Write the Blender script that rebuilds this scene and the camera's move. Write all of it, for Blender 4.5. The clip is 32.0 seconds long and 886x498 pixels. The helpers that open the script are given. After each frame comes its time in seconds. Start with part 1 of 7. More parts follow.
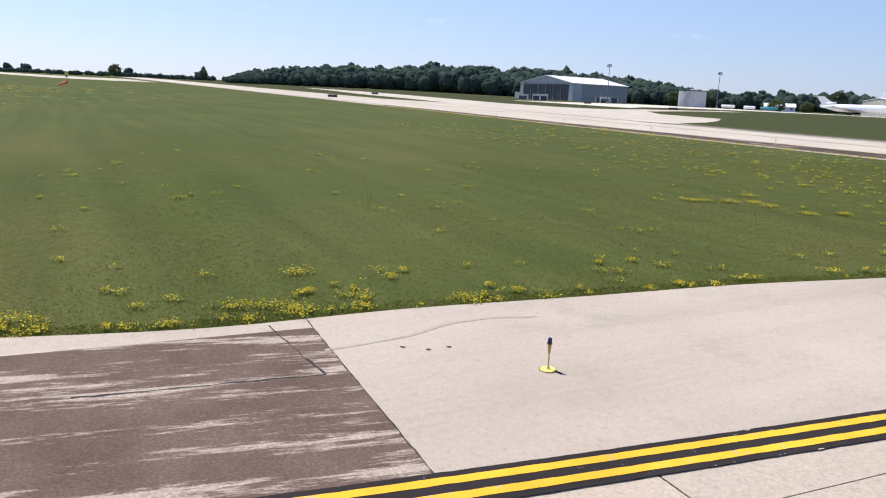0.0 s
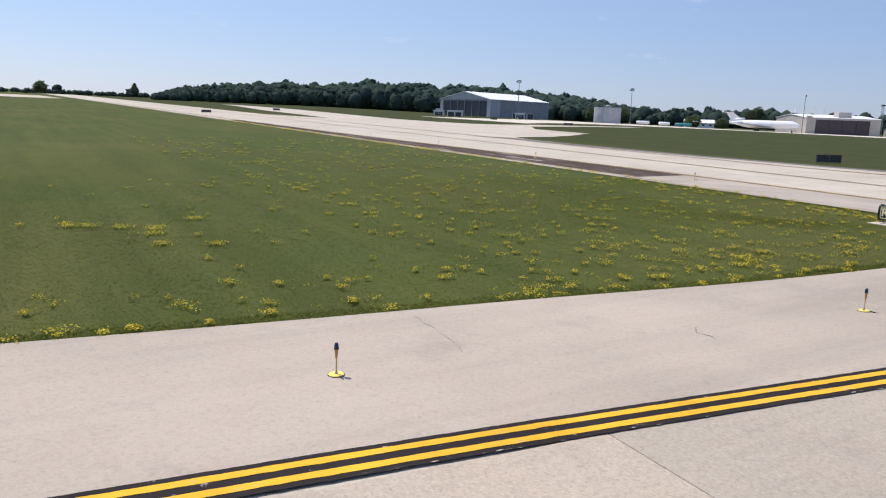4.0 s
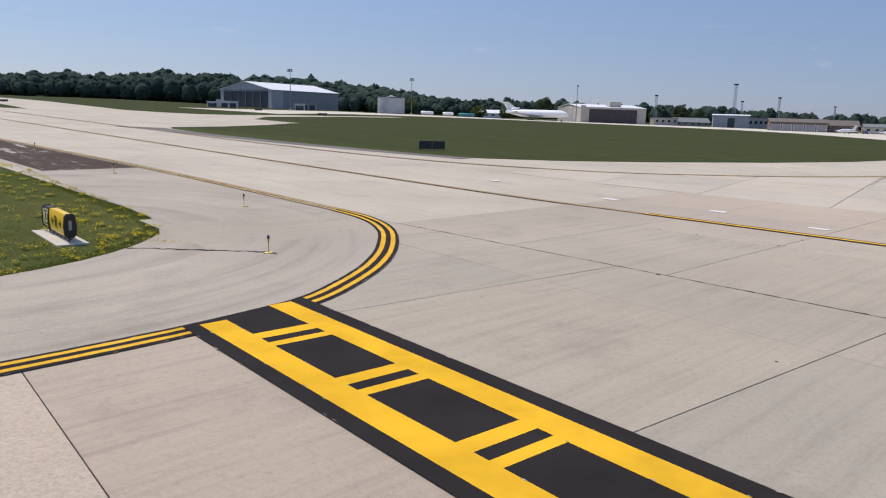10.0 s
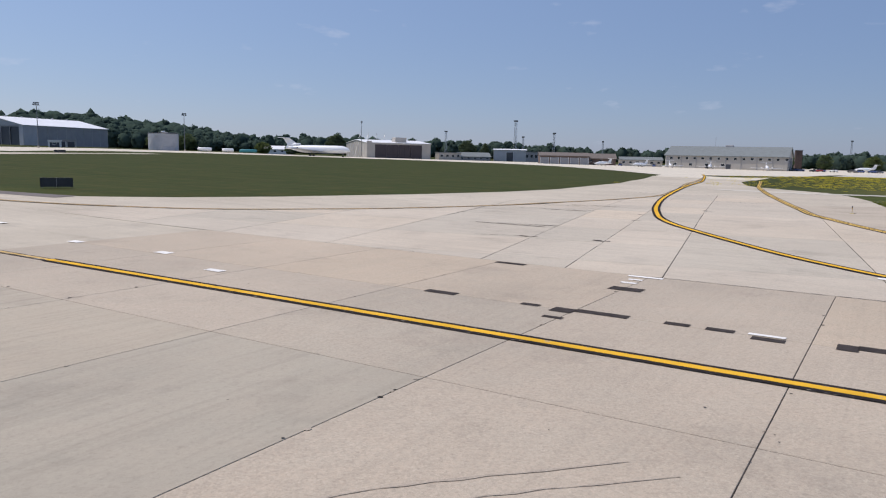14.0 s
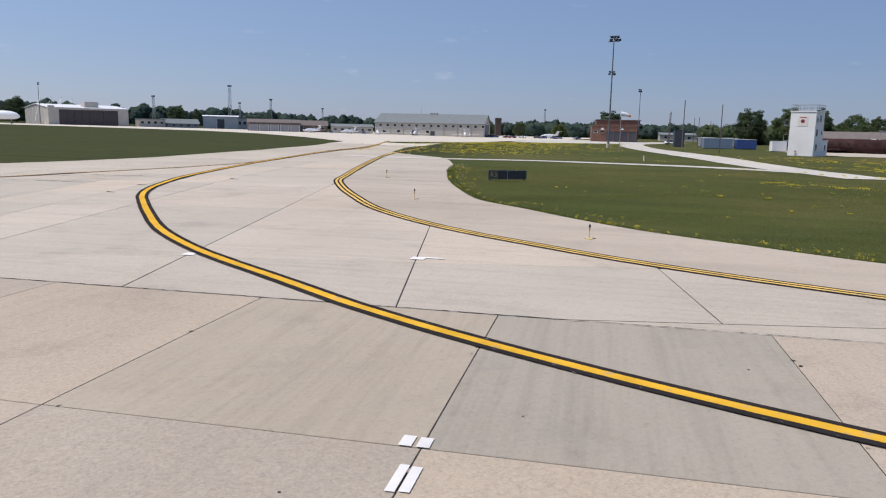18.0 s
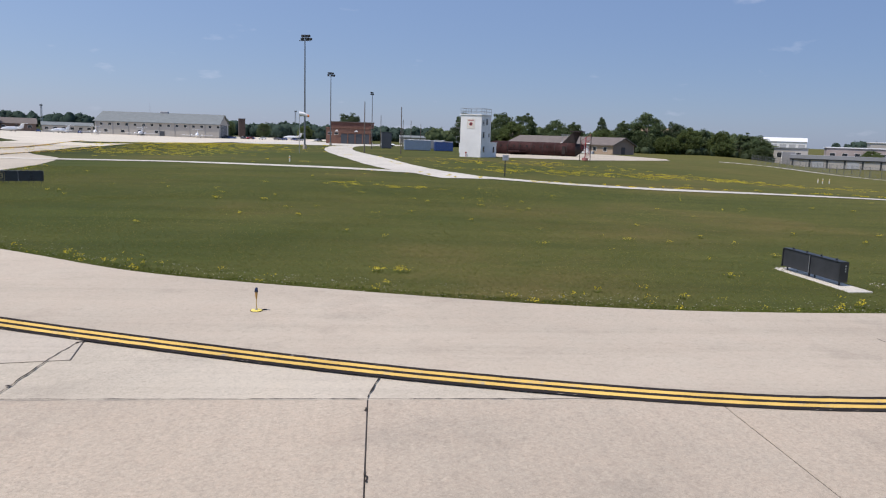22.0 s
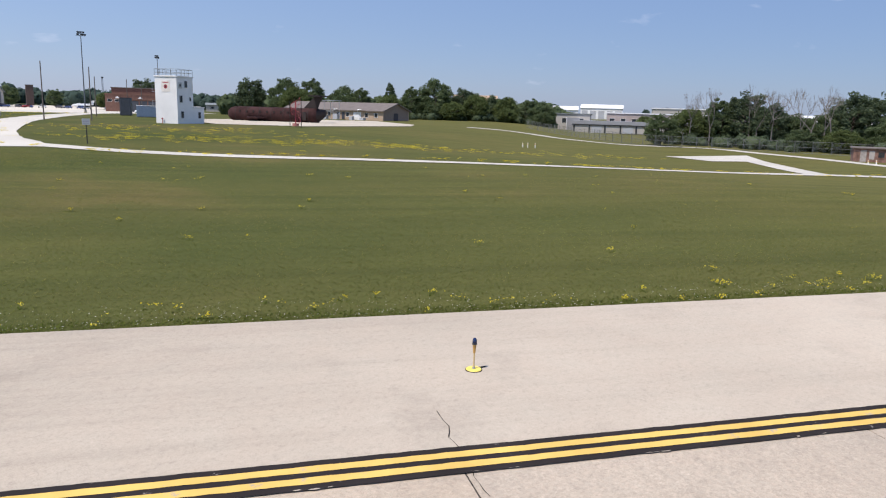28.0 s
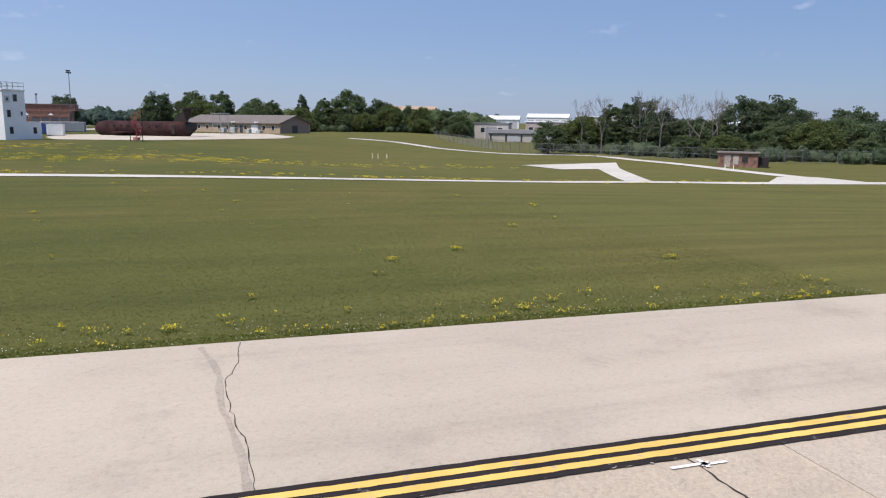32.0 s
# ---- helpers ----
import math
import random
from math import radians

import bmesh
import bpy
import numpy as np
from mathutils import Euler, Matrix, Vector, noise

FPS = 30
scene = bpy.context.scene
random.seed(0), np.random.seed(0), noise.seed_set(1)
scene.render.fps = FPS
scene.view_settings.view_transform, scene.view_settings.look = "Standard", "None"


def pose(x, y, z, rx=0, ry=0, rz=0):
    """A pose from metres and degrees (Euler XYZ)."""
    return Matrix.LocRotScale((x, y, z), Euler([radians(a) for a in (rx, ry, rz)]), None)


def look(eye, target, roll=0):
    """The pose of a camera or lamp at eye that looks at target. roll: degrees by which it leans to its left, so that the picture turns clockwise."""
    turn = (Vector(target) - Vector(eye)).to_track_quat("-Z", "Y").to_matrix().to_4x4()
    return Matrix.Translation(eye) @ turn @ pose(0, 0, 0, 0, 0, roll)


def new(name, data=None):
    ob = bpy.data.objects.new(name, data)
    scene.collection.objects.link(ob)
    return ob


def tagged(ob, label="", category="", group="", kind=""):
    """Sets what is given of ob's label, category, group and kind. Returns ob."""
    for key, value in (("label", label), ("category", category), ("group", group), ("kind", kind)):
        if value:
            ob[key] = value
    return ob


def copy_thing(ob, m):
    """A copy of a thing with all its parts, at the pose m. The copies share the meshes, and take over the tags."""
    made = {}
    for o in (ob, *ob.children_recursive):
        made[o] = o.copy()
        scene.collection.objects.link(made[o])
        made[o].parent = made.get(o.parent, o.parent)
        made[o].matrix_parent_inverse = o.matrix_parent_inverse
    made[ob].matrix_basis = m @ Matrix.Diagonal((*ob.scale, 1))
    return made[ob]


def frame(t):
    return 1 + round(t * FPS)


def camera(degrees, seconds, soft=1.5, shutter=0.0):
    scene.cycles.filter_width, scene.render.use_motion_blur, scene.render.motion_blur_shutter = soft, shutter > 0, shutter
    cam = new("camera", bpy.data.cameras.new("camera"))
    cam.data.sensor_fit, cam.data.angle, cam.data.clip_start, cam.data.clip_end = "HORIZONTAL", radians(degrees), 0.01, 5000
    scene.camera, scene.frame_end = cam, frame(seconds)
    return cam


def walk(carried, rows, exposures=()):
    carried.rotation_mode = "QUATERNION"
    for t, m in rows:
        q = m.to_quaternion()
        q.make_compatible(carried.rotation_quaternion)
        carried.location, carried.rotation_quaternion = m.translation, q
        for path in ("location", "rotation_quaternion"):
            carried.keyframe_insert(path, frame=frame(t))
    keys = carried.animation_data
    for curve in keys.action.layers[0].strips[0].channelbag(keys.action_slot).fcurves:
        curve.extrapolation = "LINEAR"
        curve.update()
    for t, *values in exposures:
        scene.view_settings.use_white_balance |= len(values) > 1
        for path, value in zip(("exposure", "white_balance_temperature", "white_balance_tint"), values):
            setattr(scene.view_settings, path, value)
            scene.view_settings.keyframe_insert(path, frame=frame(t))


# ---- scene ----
cam = camera(62.8, 32.0, soft=1.15)
EYE = 4.6
# seconds, x, y, turn to the left from +y, tilt, lean (degrees)
PATH = [
    (0.0, -0.76, 0.76, 20.83, -11.80, 2.03),
    (0.5, 1.83, 2.85, 20.09, -12.02, 1.72),
    (1.0, 4.39, 4.95, 19.54, -12.26, 1.38),
    (1.5, 6.86, 7.02, 19.10, -12.44, 1.25),
    (2.0, 9.30, 9.03, 18.85, -12.39, 0.94),
    (2.5, 11.72, 11.03, 18.71, -12.17, 0.92),
    (4.5, 21.52, 18.28, 17.19, -9.89, 2.40),
    (5.0, 23.83, 20.04, 16.56, -9.74, 2.70),
    (5.5, 26.13, 21.68, 15.97, -9.69, 2.68),
    (6.0, 28.41, 23.27, 15.32, -9.65, 2.68),
    (6.5, 30.65, 24.87, 14.51, -9.59, 2.83),
    (7.0, 32.88, 26.36, 13.51, -9.43, 2.73),
    (7.5, 35.11, 27.67, 12.31, -9.33, 2.74),
    (8.0, 37.28, 28.94, 10.98, -9.35, 2.68),
    (8.5, 39.44, 30.17, 9.62, -9.57, 2.55),
    (9.0, 41.56, 31.41, 8.26, -9.90, 2.26),
    (9.5, 43.71, 32.54, 6.87, -10.27, 1.90),
    (10.0, 45.88, 33.55, 5.33, -10.52, 1.58),
    (10.5, 48.11, 34.46, 3.77, -10.51, 1.39),
    (11.0, 50.37, 35.20, 2.15, -10.12, 1.36),
    (11.5, 52.65, 35.99, 0.73, -9.41, 1.25),
    (12.0, 54.93, 36.65, -0.82, -8.66, 1.23),
    (12.5, 57.17, 37.21, -2.45, -7.99, 1.11),
    (13.0, 59.42, 37.71, -4.26, -7.53, 1.02),
    (13.5, 61.82, 38.13, -6.43, -7.35, 1.06),
    (15.5, 70.64, 39.08, -15.37, -8.12, 1.27),
    (16.0, 72.82, 39.01, -17.77, -8.41, 1.24),
    (16.5, 75.00, 38.88, -20.26, -8.75, 1.19),
    (17.0, 77.17, 38.59, -23.03, -9.08, 1.20),
    (17.5, 79.21, 38.23, -25.69, -9.34, 1.17),
    (18.0, 81.36, 37.76, -28.56, -9.49, 1.18),
    (18.5, 83.44, 37.13, -31.38, -9.44, 1.35),
    (19.0, 85.57, 36.42, -33.89, -9.28, 1.34),
    (19.5, 87.60, 35.61, -36.24, -9.00, 1.53),
    (20.0, 89.68, 34.78, -38.41, -8.73, 1.69),
    (20.5, 91.72, 33.89, -40.48, -8.50, 1.81),
    (21.0, 93.70, 32.93, -42.47, -8.48, 1.84),
    (21.5, 95.62, 31.87, -44.39, -8.58, 1.89),
    (22.0, 97.61, 30.77, -46.12, -8.83, 1.83),
    (22.5, 99.59, 29.68, -47.44, -9.21, 1.87),
    (23.0, 101.56, 28.58, -48.22, -9.77, 1.80),
    (23.5, 103.58, 27.50, -48.48, -10.35, 1.69),
    (24.0, 105.55, 26.33, -48.72, -10.79, 1.64),
    (24.5, 107.50, 25.09, -49.11, -10.95, 1.57),
    (25.0, 109.41, 23.78, -49.84, -10.91, 1.45),
    (25.5, 111.40, 22.43, -50.76, -10.86, 1.20),
    (27.5, 119.59, 16.24, -55.36, -10.99, 1.59),
    (28.0, 121.55, 14.65, -56.53, -10.90, 1.66),
    (28.5, 123.59, 13.09, -57.61, -10.86, 1.75),
    (29.0, 125.56, 11.43, -58.57, -10.92, 1.94),
    (29.5, 127.46, 9.75, -59.24, -11.02, 2.04),
    (30.0, 129.34, 8.16, -59.43, -11.01, 1.95),
    (30.5, 131.34, 6.46, -59.20, -10.79, 1.70),
    (31.0, 133.36, 4.72, -58.83, -10.43, 1.29),
    (31.5, 135.37, 2.95, -58.54, -10.10, 1.01),
    (32.0, 137.37, 1.18, -58.44, -9.95, 0.72),
]


def eye_pose(x, y, yaw, tilt, lean):
    a, b = radians(yaw), radians(tilt)
    e = Vector((x, y, EYE))
    return look(e, e + 2 * Vector((-math.sin(a) * math.cos(b), math.cos(a) * math.cos(b), math.sin(b))), lean)


# the clip's camera darkens its picture over the bright concrete
EXPOSURES = [(0.0, 0.47), (2.0, 0.34), (5.0, 0.18), (6.0, 0.13), (8.0, 0.02), (10.0, -0.08), (12.0, -0.13), (14.0, -0.12), (16.0, -0.06), (18.0, -0.05), (20.0, -0.04), (22.0, 0.07), (24.0, 0.18), (25.0, 0.20), (28.0, 0.31), (32.0, 0.28)]
walk(cam, [(r[0], eye_pose(*r[1:])) for r in PATH], [(t, e, 6950, 15) for t, e in EXPOSURES])

# ---- light ----
SUN_EL, SUN_DIR = 61.0, Vector((-0.96, 0.28, 0.0)).normalized()
world = bpy.data.worlds.new("sky")
scene.world = world
world.use_nodes = True
wn = world.node_tree
sky = wn.nodes.new("ShaderNodeTexSky")
sky.sky_type = "NISHITA"
sky.sun_disc = False
sky.sun_elevation = radians(SUN_EL)
sky.sun_rotation = math.atan2(SUN_DIR.x, SUN_DIR.y)
sky.air_density, sky.dust_density, sky.ozone_density = 1.0, 0.3, 4.0
haze = wn.nodes.new("ShaderNodeMix")  # thin summer haze over the clear sky
haze.data_type = "RGBA"
haze.inputs[0].default_value = 0.55
haze.inputs[7].default_value = (2.15, 3.5, 6.6, 1)
wn.links.new(sky.outputs[0], haze.inputs[6])
# the hazy air glows towards the sun and deepens away from it
sd = SUN_DIR * math.cos(radians(SUN_EL)) + Vector((0, 0, math.sin(radians(SUN_EL))))
way = wn.nodes.new("ShaderNodeTexCoord")
toward = wn.nodes.new("ShaderNodeVectorMath")
toward.operation = "DOT_PRODUCT"
toward.inputs[1].default_value = sd
wn.links.new(way.outputs["Generated"], toward.inputs[0])
glow = wn.nodes.new("ShaderNodeMapRange")
for sock, val in (("From Min", -0.6), ("From Max", 0.8), ("To Min", 0.0), ("To Max", 1.0)):
    glow.inputs[sock].default_value = val
wn.links.new(toward.outputs["Value"], glow.inputs["Value"])
lit = wn.nodes.new("ShaderNodeMix")
lit.data_type, lit.blend_type = "RGBA", "MULTIPLY"
lit.inputs[0].default_value = 1.0
wn.links.new(haze.outputs[2], lit.inputs[6])
tint = wn.nodes.new("ShaderNodeMix")
tint.data_type = "RGBA"
tint.inputs[6].default_value, tint.inputs[7].default_value = (0.58, 0.65, 0.74, 1), (1.50, 1.42, 1.34, 1)
wn.links.new(glow.outputs[0], tint.inputs[0])
wn.links.new(tint.outputs[2], lit.inputs[7])
# a few small fair-weather wisps
wisp_map = wn.nodes.new("ShaderNodeMapping")
wisp_map.inputs["Scale"].default_value = (9.0, 9.0, 26.0)
wn.links.new(way.outputs["Generated"], wisp_map.inputs[0])
wisp = wn.nodes.new("ShaderNodeTexNoise")
wisp.inputs["Scale"].default_value, wisp.inputs["Detail"].default_value = 1.6, 5.0
wn.links.new(wisp_map.outputs[0], wisp.inputs["Vector"])
wisp_cut = wn.nodes.new("ShaderNodeMapRange")
for sock, val in (("From Min", 0.66), ("From Max", 0.80), ("To Min", 0.0), ("To Max", 0.30)):
    wisp_cut.inputs[sock].default_value = val
wn.links.new(wisp.outputs["Fac"], wisp_cut.inputs["Value"])
cloud = wn.nodes.new("ShaderNodeMix")
cloud.data_type = "RGBA"
cloud.inputs[7].default_value = (6.6, 7.4, 9.2, 1)
wn.links.new(wisp_cut.outputs[0], cloud.inputs[0])
wn.links.new(lit.outputs[2], cloud.inputs[6])
wn.links.new(cloud.outputs[2], wn.nodes["Background"].inputs[0])
wn.nodes["Background"].inputs[1].default_value = 0.10
sun = new("sun", bpy.data.lights.new("sun", "SUN"))
sun.data.energy, sun.data.angle, sun.data.color = 3.6, radians(0.53), (1.0, 0.97, 0.92)
sun.matrix_world = look((0, 0, 60), Vector((0, 0, 60)) - sd)

# ---- lie of the land ----
U, N = (0.757, -0.653), (0.653, 0.757)  # along the main taxiway, and across it


def P(s, d):
    return (s * U[0] + d * N[0], s * U[1] + d * N[1])


def step(v):
    v = np.clip(v, 0, 1)
    return v * v * (3 - 2 * v)


def land(x, y):
    s, d = x * U[0] + y * U[1], x * N[0] + y * N[1]
    dip = -2.0 * step((x - 165) / 65) * (1 - step((y - 45 - 35 * step((x - 255) / 50) - 45 * step((x - 338) / 18)) / 60))
    knoll = 0.95 * step((y - 60) / 55) * step((x - 140) / 50) * (1 - step((y - 190) / 70)) * (1 - step((x - 275) / 40) * (1 - step((y - 105) / 30)))
    q = np.maximum(-s - 10, 0)
    rise = 0.0165 * q * q / (q + 12) * (1 - 0.45 * step((d - 260) / 200))
    swell = 0.6 * np.clip((d - 99.3) / 30, 0, 1) * (1 - step((d - 175) / 70)) * (1 - step((s - 45) / 40)) * step((s + 60) / 40)
    return dip + knoll + rise + swell


# ---- mesh helpers ----
class M:
    def __init__(self):
        self.v, self.f = [], []

    def add(self, verts, faces):
        k = len(self.v)
        self.v += [tuple(p) for p in verts]
        self.f += [tuple(i + k for i in q) for q in faces]
        return self

    def box(self, x0, x1, y0, y1, z0, z1, c=0.0):
        """A box with its upright and top edges cut by c."""
        if c <= 0:
            v = [(x, y, z) for z in (z0, z1) for x, y in ((x0, y0), (x1, y0), (x1, y1), (x0, y1))]
            return self.add(v, [(3, 2, 1, 0), (4, 5, 6, 7), (0, 1, 5, 4), (1, 2, 6, 5), (2, 3, 7, 6), (3, 0, 4, 7)])
        def ring(e, z):
            return [(x0 + c + e, y0 + e, z), (x1 - c - e, y0 + e, z), (x1 - e, y0 + c + e, z), (x1 - e, y1 - c - e, z),
                    (x1 - c - e, y1 - e, z), (x0 + c + e, y1 - e, z), (x0 + e, y1 - c - e, z), (x0 + e, y0 + c + e, z)]
        v = ring(0, z0) + ring(0, z1 - c) + ring(c * 0.7, z1)
        f = [tuple(range(7, -1, -1)), tuple(range(16, 24))]
        f += [(a * 8 + i, a * 8 + (i + 1) % 8, a * 8 + 8 + (i + 1) % 8, a * 8 + 8 + i) for a in (0, 1) for i in range(8)]
        return self.add(v, f)

    def tube(self, p0, p1, r0, r1=None, n=10):
        p0, p1 = Vector(p0), Vector(p1)
        r1 = r0 if r1 is None else r1
        q = (p1 - p0).to_track_quat("Z", "Y").to_matrix()
        v = []
        for p, r in ((p0, r0), (p1, r1)):
            v += [p + q @ Vector((r * math.cos(2 * math.pi * i / n), r * math.sin(2 * math.pi * i / n), 0)) for i in range(n)]
        f = [(i, (i + 1) % n, n + (i + 1) % n, n + i) for i in range(n)]
        return self.add(v, f + [tuple(range(n - 1, -1, -1)), tuple(range(n, 2 * n))])

    def rings(self, rows, n=16, closed=True):
        """A skin through rings: rows of (centre, half width, half height, axis 'x' or 'z')."""
        v = []
        for (cx, cy, cz), a, b, ax in rows:
            for i in range(n):
                t = 2 * math.pi * i / n
                v.append((cx, cy + a * math.cos(t), cz + b * math.sin(t)) if ax == "x" else (cx + a * math.cos(t), cy + b * math.sin(t), cz))
        k = len(rows)
        f = [(r * n + i, r * n + (i + 1) % n, r * n + n + (i + 1) % n, r * n + n + i) for r in range(k - 1) for i in range(n)]
        if closed:
            f += [tuple(range(n - 1, -1, -1)), tuple(range((k - 1) * n, k * n))]
        return self.add(v, f)

    def plate(self, outline, thick):
        """An outline in space, made thick along the given vector."""
        n, t = len(outline), Vector(thick)
        a = [Vector(p) - t / 2 for p in outline] + [Vector(p) + t / 2 for p in outline]
        return self.add(a, [tuple(range(n - 1, -1, -1)), tuple(range(n, 2 * n))] + [(i, (i + 1) % n, n + (i + 1) % n, n + i) for i in range(n)])

    def mesh(self, name, material, smooth=False):
        me = bpy.data.meshes.new(name)
        me.from_pydata(self.v, [], self.f)
        me.update()
        if smooth:
            me.polygons.foreach_set("use_smooth", [True] * len(me.polygons))
        me.materials.append(material)
        return me


def part(name, m, material, parent, label="", smooth=False):
    me = m if isinstance(m, bpy.types.Mesh) else m.mesh(name, material, smooth)
    ob = new(name, me)
    ob.parent = parent
    return tagged(ob, label)


def thing(name, x, y, z, turn, label, category, group="", kind=""):
    ob = new(name)
    ob.empty_display_size = 0.3
    ob.matrix_basis = pose(x, y, z, 0, 0, turn)
    return tagged(ob, label, category, group, kind)


def flat(name, mesh, label, category, kind="structure", parent=None):
    ob = new(name, mesh)
    ob.parent = parent
    return tagged(ob, label, category, "", kind)


def raw_mesh(name, verts, faces, material, smooth=False):
    """verts (n,3) and faces (m,k) as arrays."""
    me = bpy.data.meshes.new(name)
    verts, faces = np.asarray(verts, np.float32), np.asarray(faces, np.int32)
    m, k = faces.shape
    me.vertices.add(len(verts))
    me.vertices.foreach_set("co", verts.ravel())
    me.loops.add(m * k)
    me.loops.foreach_set("vertex_index", faces.ravel())
    me.polygons.add(m)
    me.polygons.foreach_set("loop_start", np.arange(0, m * k, k, dtype=np.int32))
    me.polygons.foreach_set("loop_total", np.full(m, k, np.int32))
    if smooth:
        me.polygons.foreach_set("use_smooth", np.ones(m, bool))
    me.update(calc_edges=True)
    me.materials.append(material)
    return me


def loft(name, left, right, rows, lift, material):
    """A sheet on the land between two lines given as equal lists of (x, y)."""
    a, b = np.array(left, float), np.array(right, float)
    k = np.linspace(0, 1, rows + 1)[None, :, None]
    g = a[:, None] * (1 - k) + b[:, None] * k
    z = land(g[..., 0], g[..., 1]) + lift
    n, r = g.shape[:2]
    i = np.arange(n - 1)[:, None] * r + np.arange(r - 1)[None]
    f = np.stack([i, i + 1, i + r + 1, i + r], -1).reshape(-1, 4)
    me = raw_mesh(name, np.concatenate([g, z[..., None]], -1).reshape(-1, 3), f, material)
    if me.polygons[0].normal.z < 0:
        me.flip_normals()
    return me


def line(pts, gap):
    """The points of a smooth line through pts, about gap apart."""
    p = np.array(pts, float)
    seg = np.diff(p, axis=0)
    ln = np.hypot(seg[:, 0], seg[:, 1])[:, None]
    v = seg / ln
    tan = np.vstack([v[:1], (v[:-1] * ln[1:] + v[1:] * ln[:-1]) / (ln[1:] + ln[:-1]), v[-1:]])
    out = []
    for a, b, ta, tb, L in zip(p[:-1], p[1:], tan[:-1], tan[1:], ln[:, 0]):
        t = np.arange(max(1, int(L / gap)))[:, None] / max(1, int(L / gap))
        out.append((2 * t**3 - 3 * t**2 + 1) * a + (t**3 - 2 * t**2 + t) * ta * L + (3 * t**2 - 2 * t**3) * b + (t**3 - t**2) * tb * L)
    return np.vstack(out + [p[-1:]])


def ribbon(name, pts, o0, o1, lift, material, gap=0.6, ragged=0.0):
    """A painted band beside a line, from offset o0 to o1 to its left."""
    p = line(pts, gap)
    t = np.gradient(p, axis=0)
    t /= np.hypot(t[:, 0], t[:, 1])[:, None]
    nl = np.stack([-t[:, 1], t[:, 0]], -1)
    rng = np.random.default_rng(len(p))
    j = rng.normal(0, ragged, (2, len(p), 1)) if ragged else np.zeros((2, len(p), 1))
    return loft(name, p + nl * (o0 + j[0]), p + nl * (o1 + j[1]), 1, lift, material)


# ---- materials ----
def nodes_of(name):
    m = bpy.data.materials.new(name)
    m.use_nodes = True
    t = m.node_tree
    return m, t, t.nodes["Principled BSDF"]


def nd(t, kind, **kw):
    n = t.nodes.new(kind)
    for k, v in kw.items():
        if k in n.inputs:
            n.inputs[k].default_value = v
    return n


def noise_on(t, vec, scale, detail=4.0, rough=0.6):
    n = nd(t, "ShaderNodeTexNoise", Scale=scale, Detail=detail, Roughness=rough)
    t.links.new(vec, n.inputs["Vector"])
    return n.outputs["Fac"]


def ramp(t, fac, *stops):
    r = t.nodes.new("ShaderNodeValToRGB")
    e = r.color_ramp.elements
    while len(e) < len(stops):
        e.new(0.5)
    for el, (pos, col) in zip(e, stops):
        el.position, el.color = pos, (*col, 1) if len(col) == 3 else col
    t.links.new(fac, r.inputs[0])
    return r.outputs[0]


def mix(t, fac, a, b, mode="MIX"):
    n = t.nodes.new("ShaderNodeMix")
    n.data_type, n.blend_type = "RGBA", mode
    for sock, v in ((n.inputs[0], fac), (n.inputs[6], a), (n.inputs[7], b)):
        if isinstance(v, (int, float)):
            sock.default_value = v
        elif isinstance(v, tuple):
            sock.default_value = (*v, 1)
        else:
            t.links.new(v, sock)
    return n.outputs[2]


def grey(v):
    return (v, v, v)


def plain(name, col, rough=0.6, metal=0.0, spread=0.12, scale=3.0, bump=0.0, fine=40.0, gloss=0.5):
    """Paint, metal or wood: a colour with stains at two scales."""
    m, t, b = nodes_of(name)
    pos = t.nodes.new("ShaderNodeNewGeometry").outputs["Position"]
    big, small = noise_on(t, pos, scale), noise_on(t, pos, fine, 2.0)
    lo, hi = 1 - spread, 1 + spread
    c = mix(t, 1.0, tuple(col), ramp(t, big, (0.3, grey(lo)), (0.7, grey(hi))), "MULTIPLY")
    c = mix(t, 1.0, c, ramp(t, small, (0.3, grey(1 - spread * 0.5)), (0.7, grey(1 + spread * 0.3))), "MULTIPLY")
    t.links.new(c, b.inputs["Base Color"])
    b.inputs["Roughness"].default_value, b.inputs["Metallic"].default_value = rough, metal
    b.inputs["Specular IOR Level"].default_value = gloss
    if bump:
        bn = nd(t, "ShaderNodeBump", Strength=bump, Distance=0.02)
        t.links.new(small, bn.inputs["Height"])
        t.links.new(bn.outputs[0], b.inputs["Normal"])
    return m


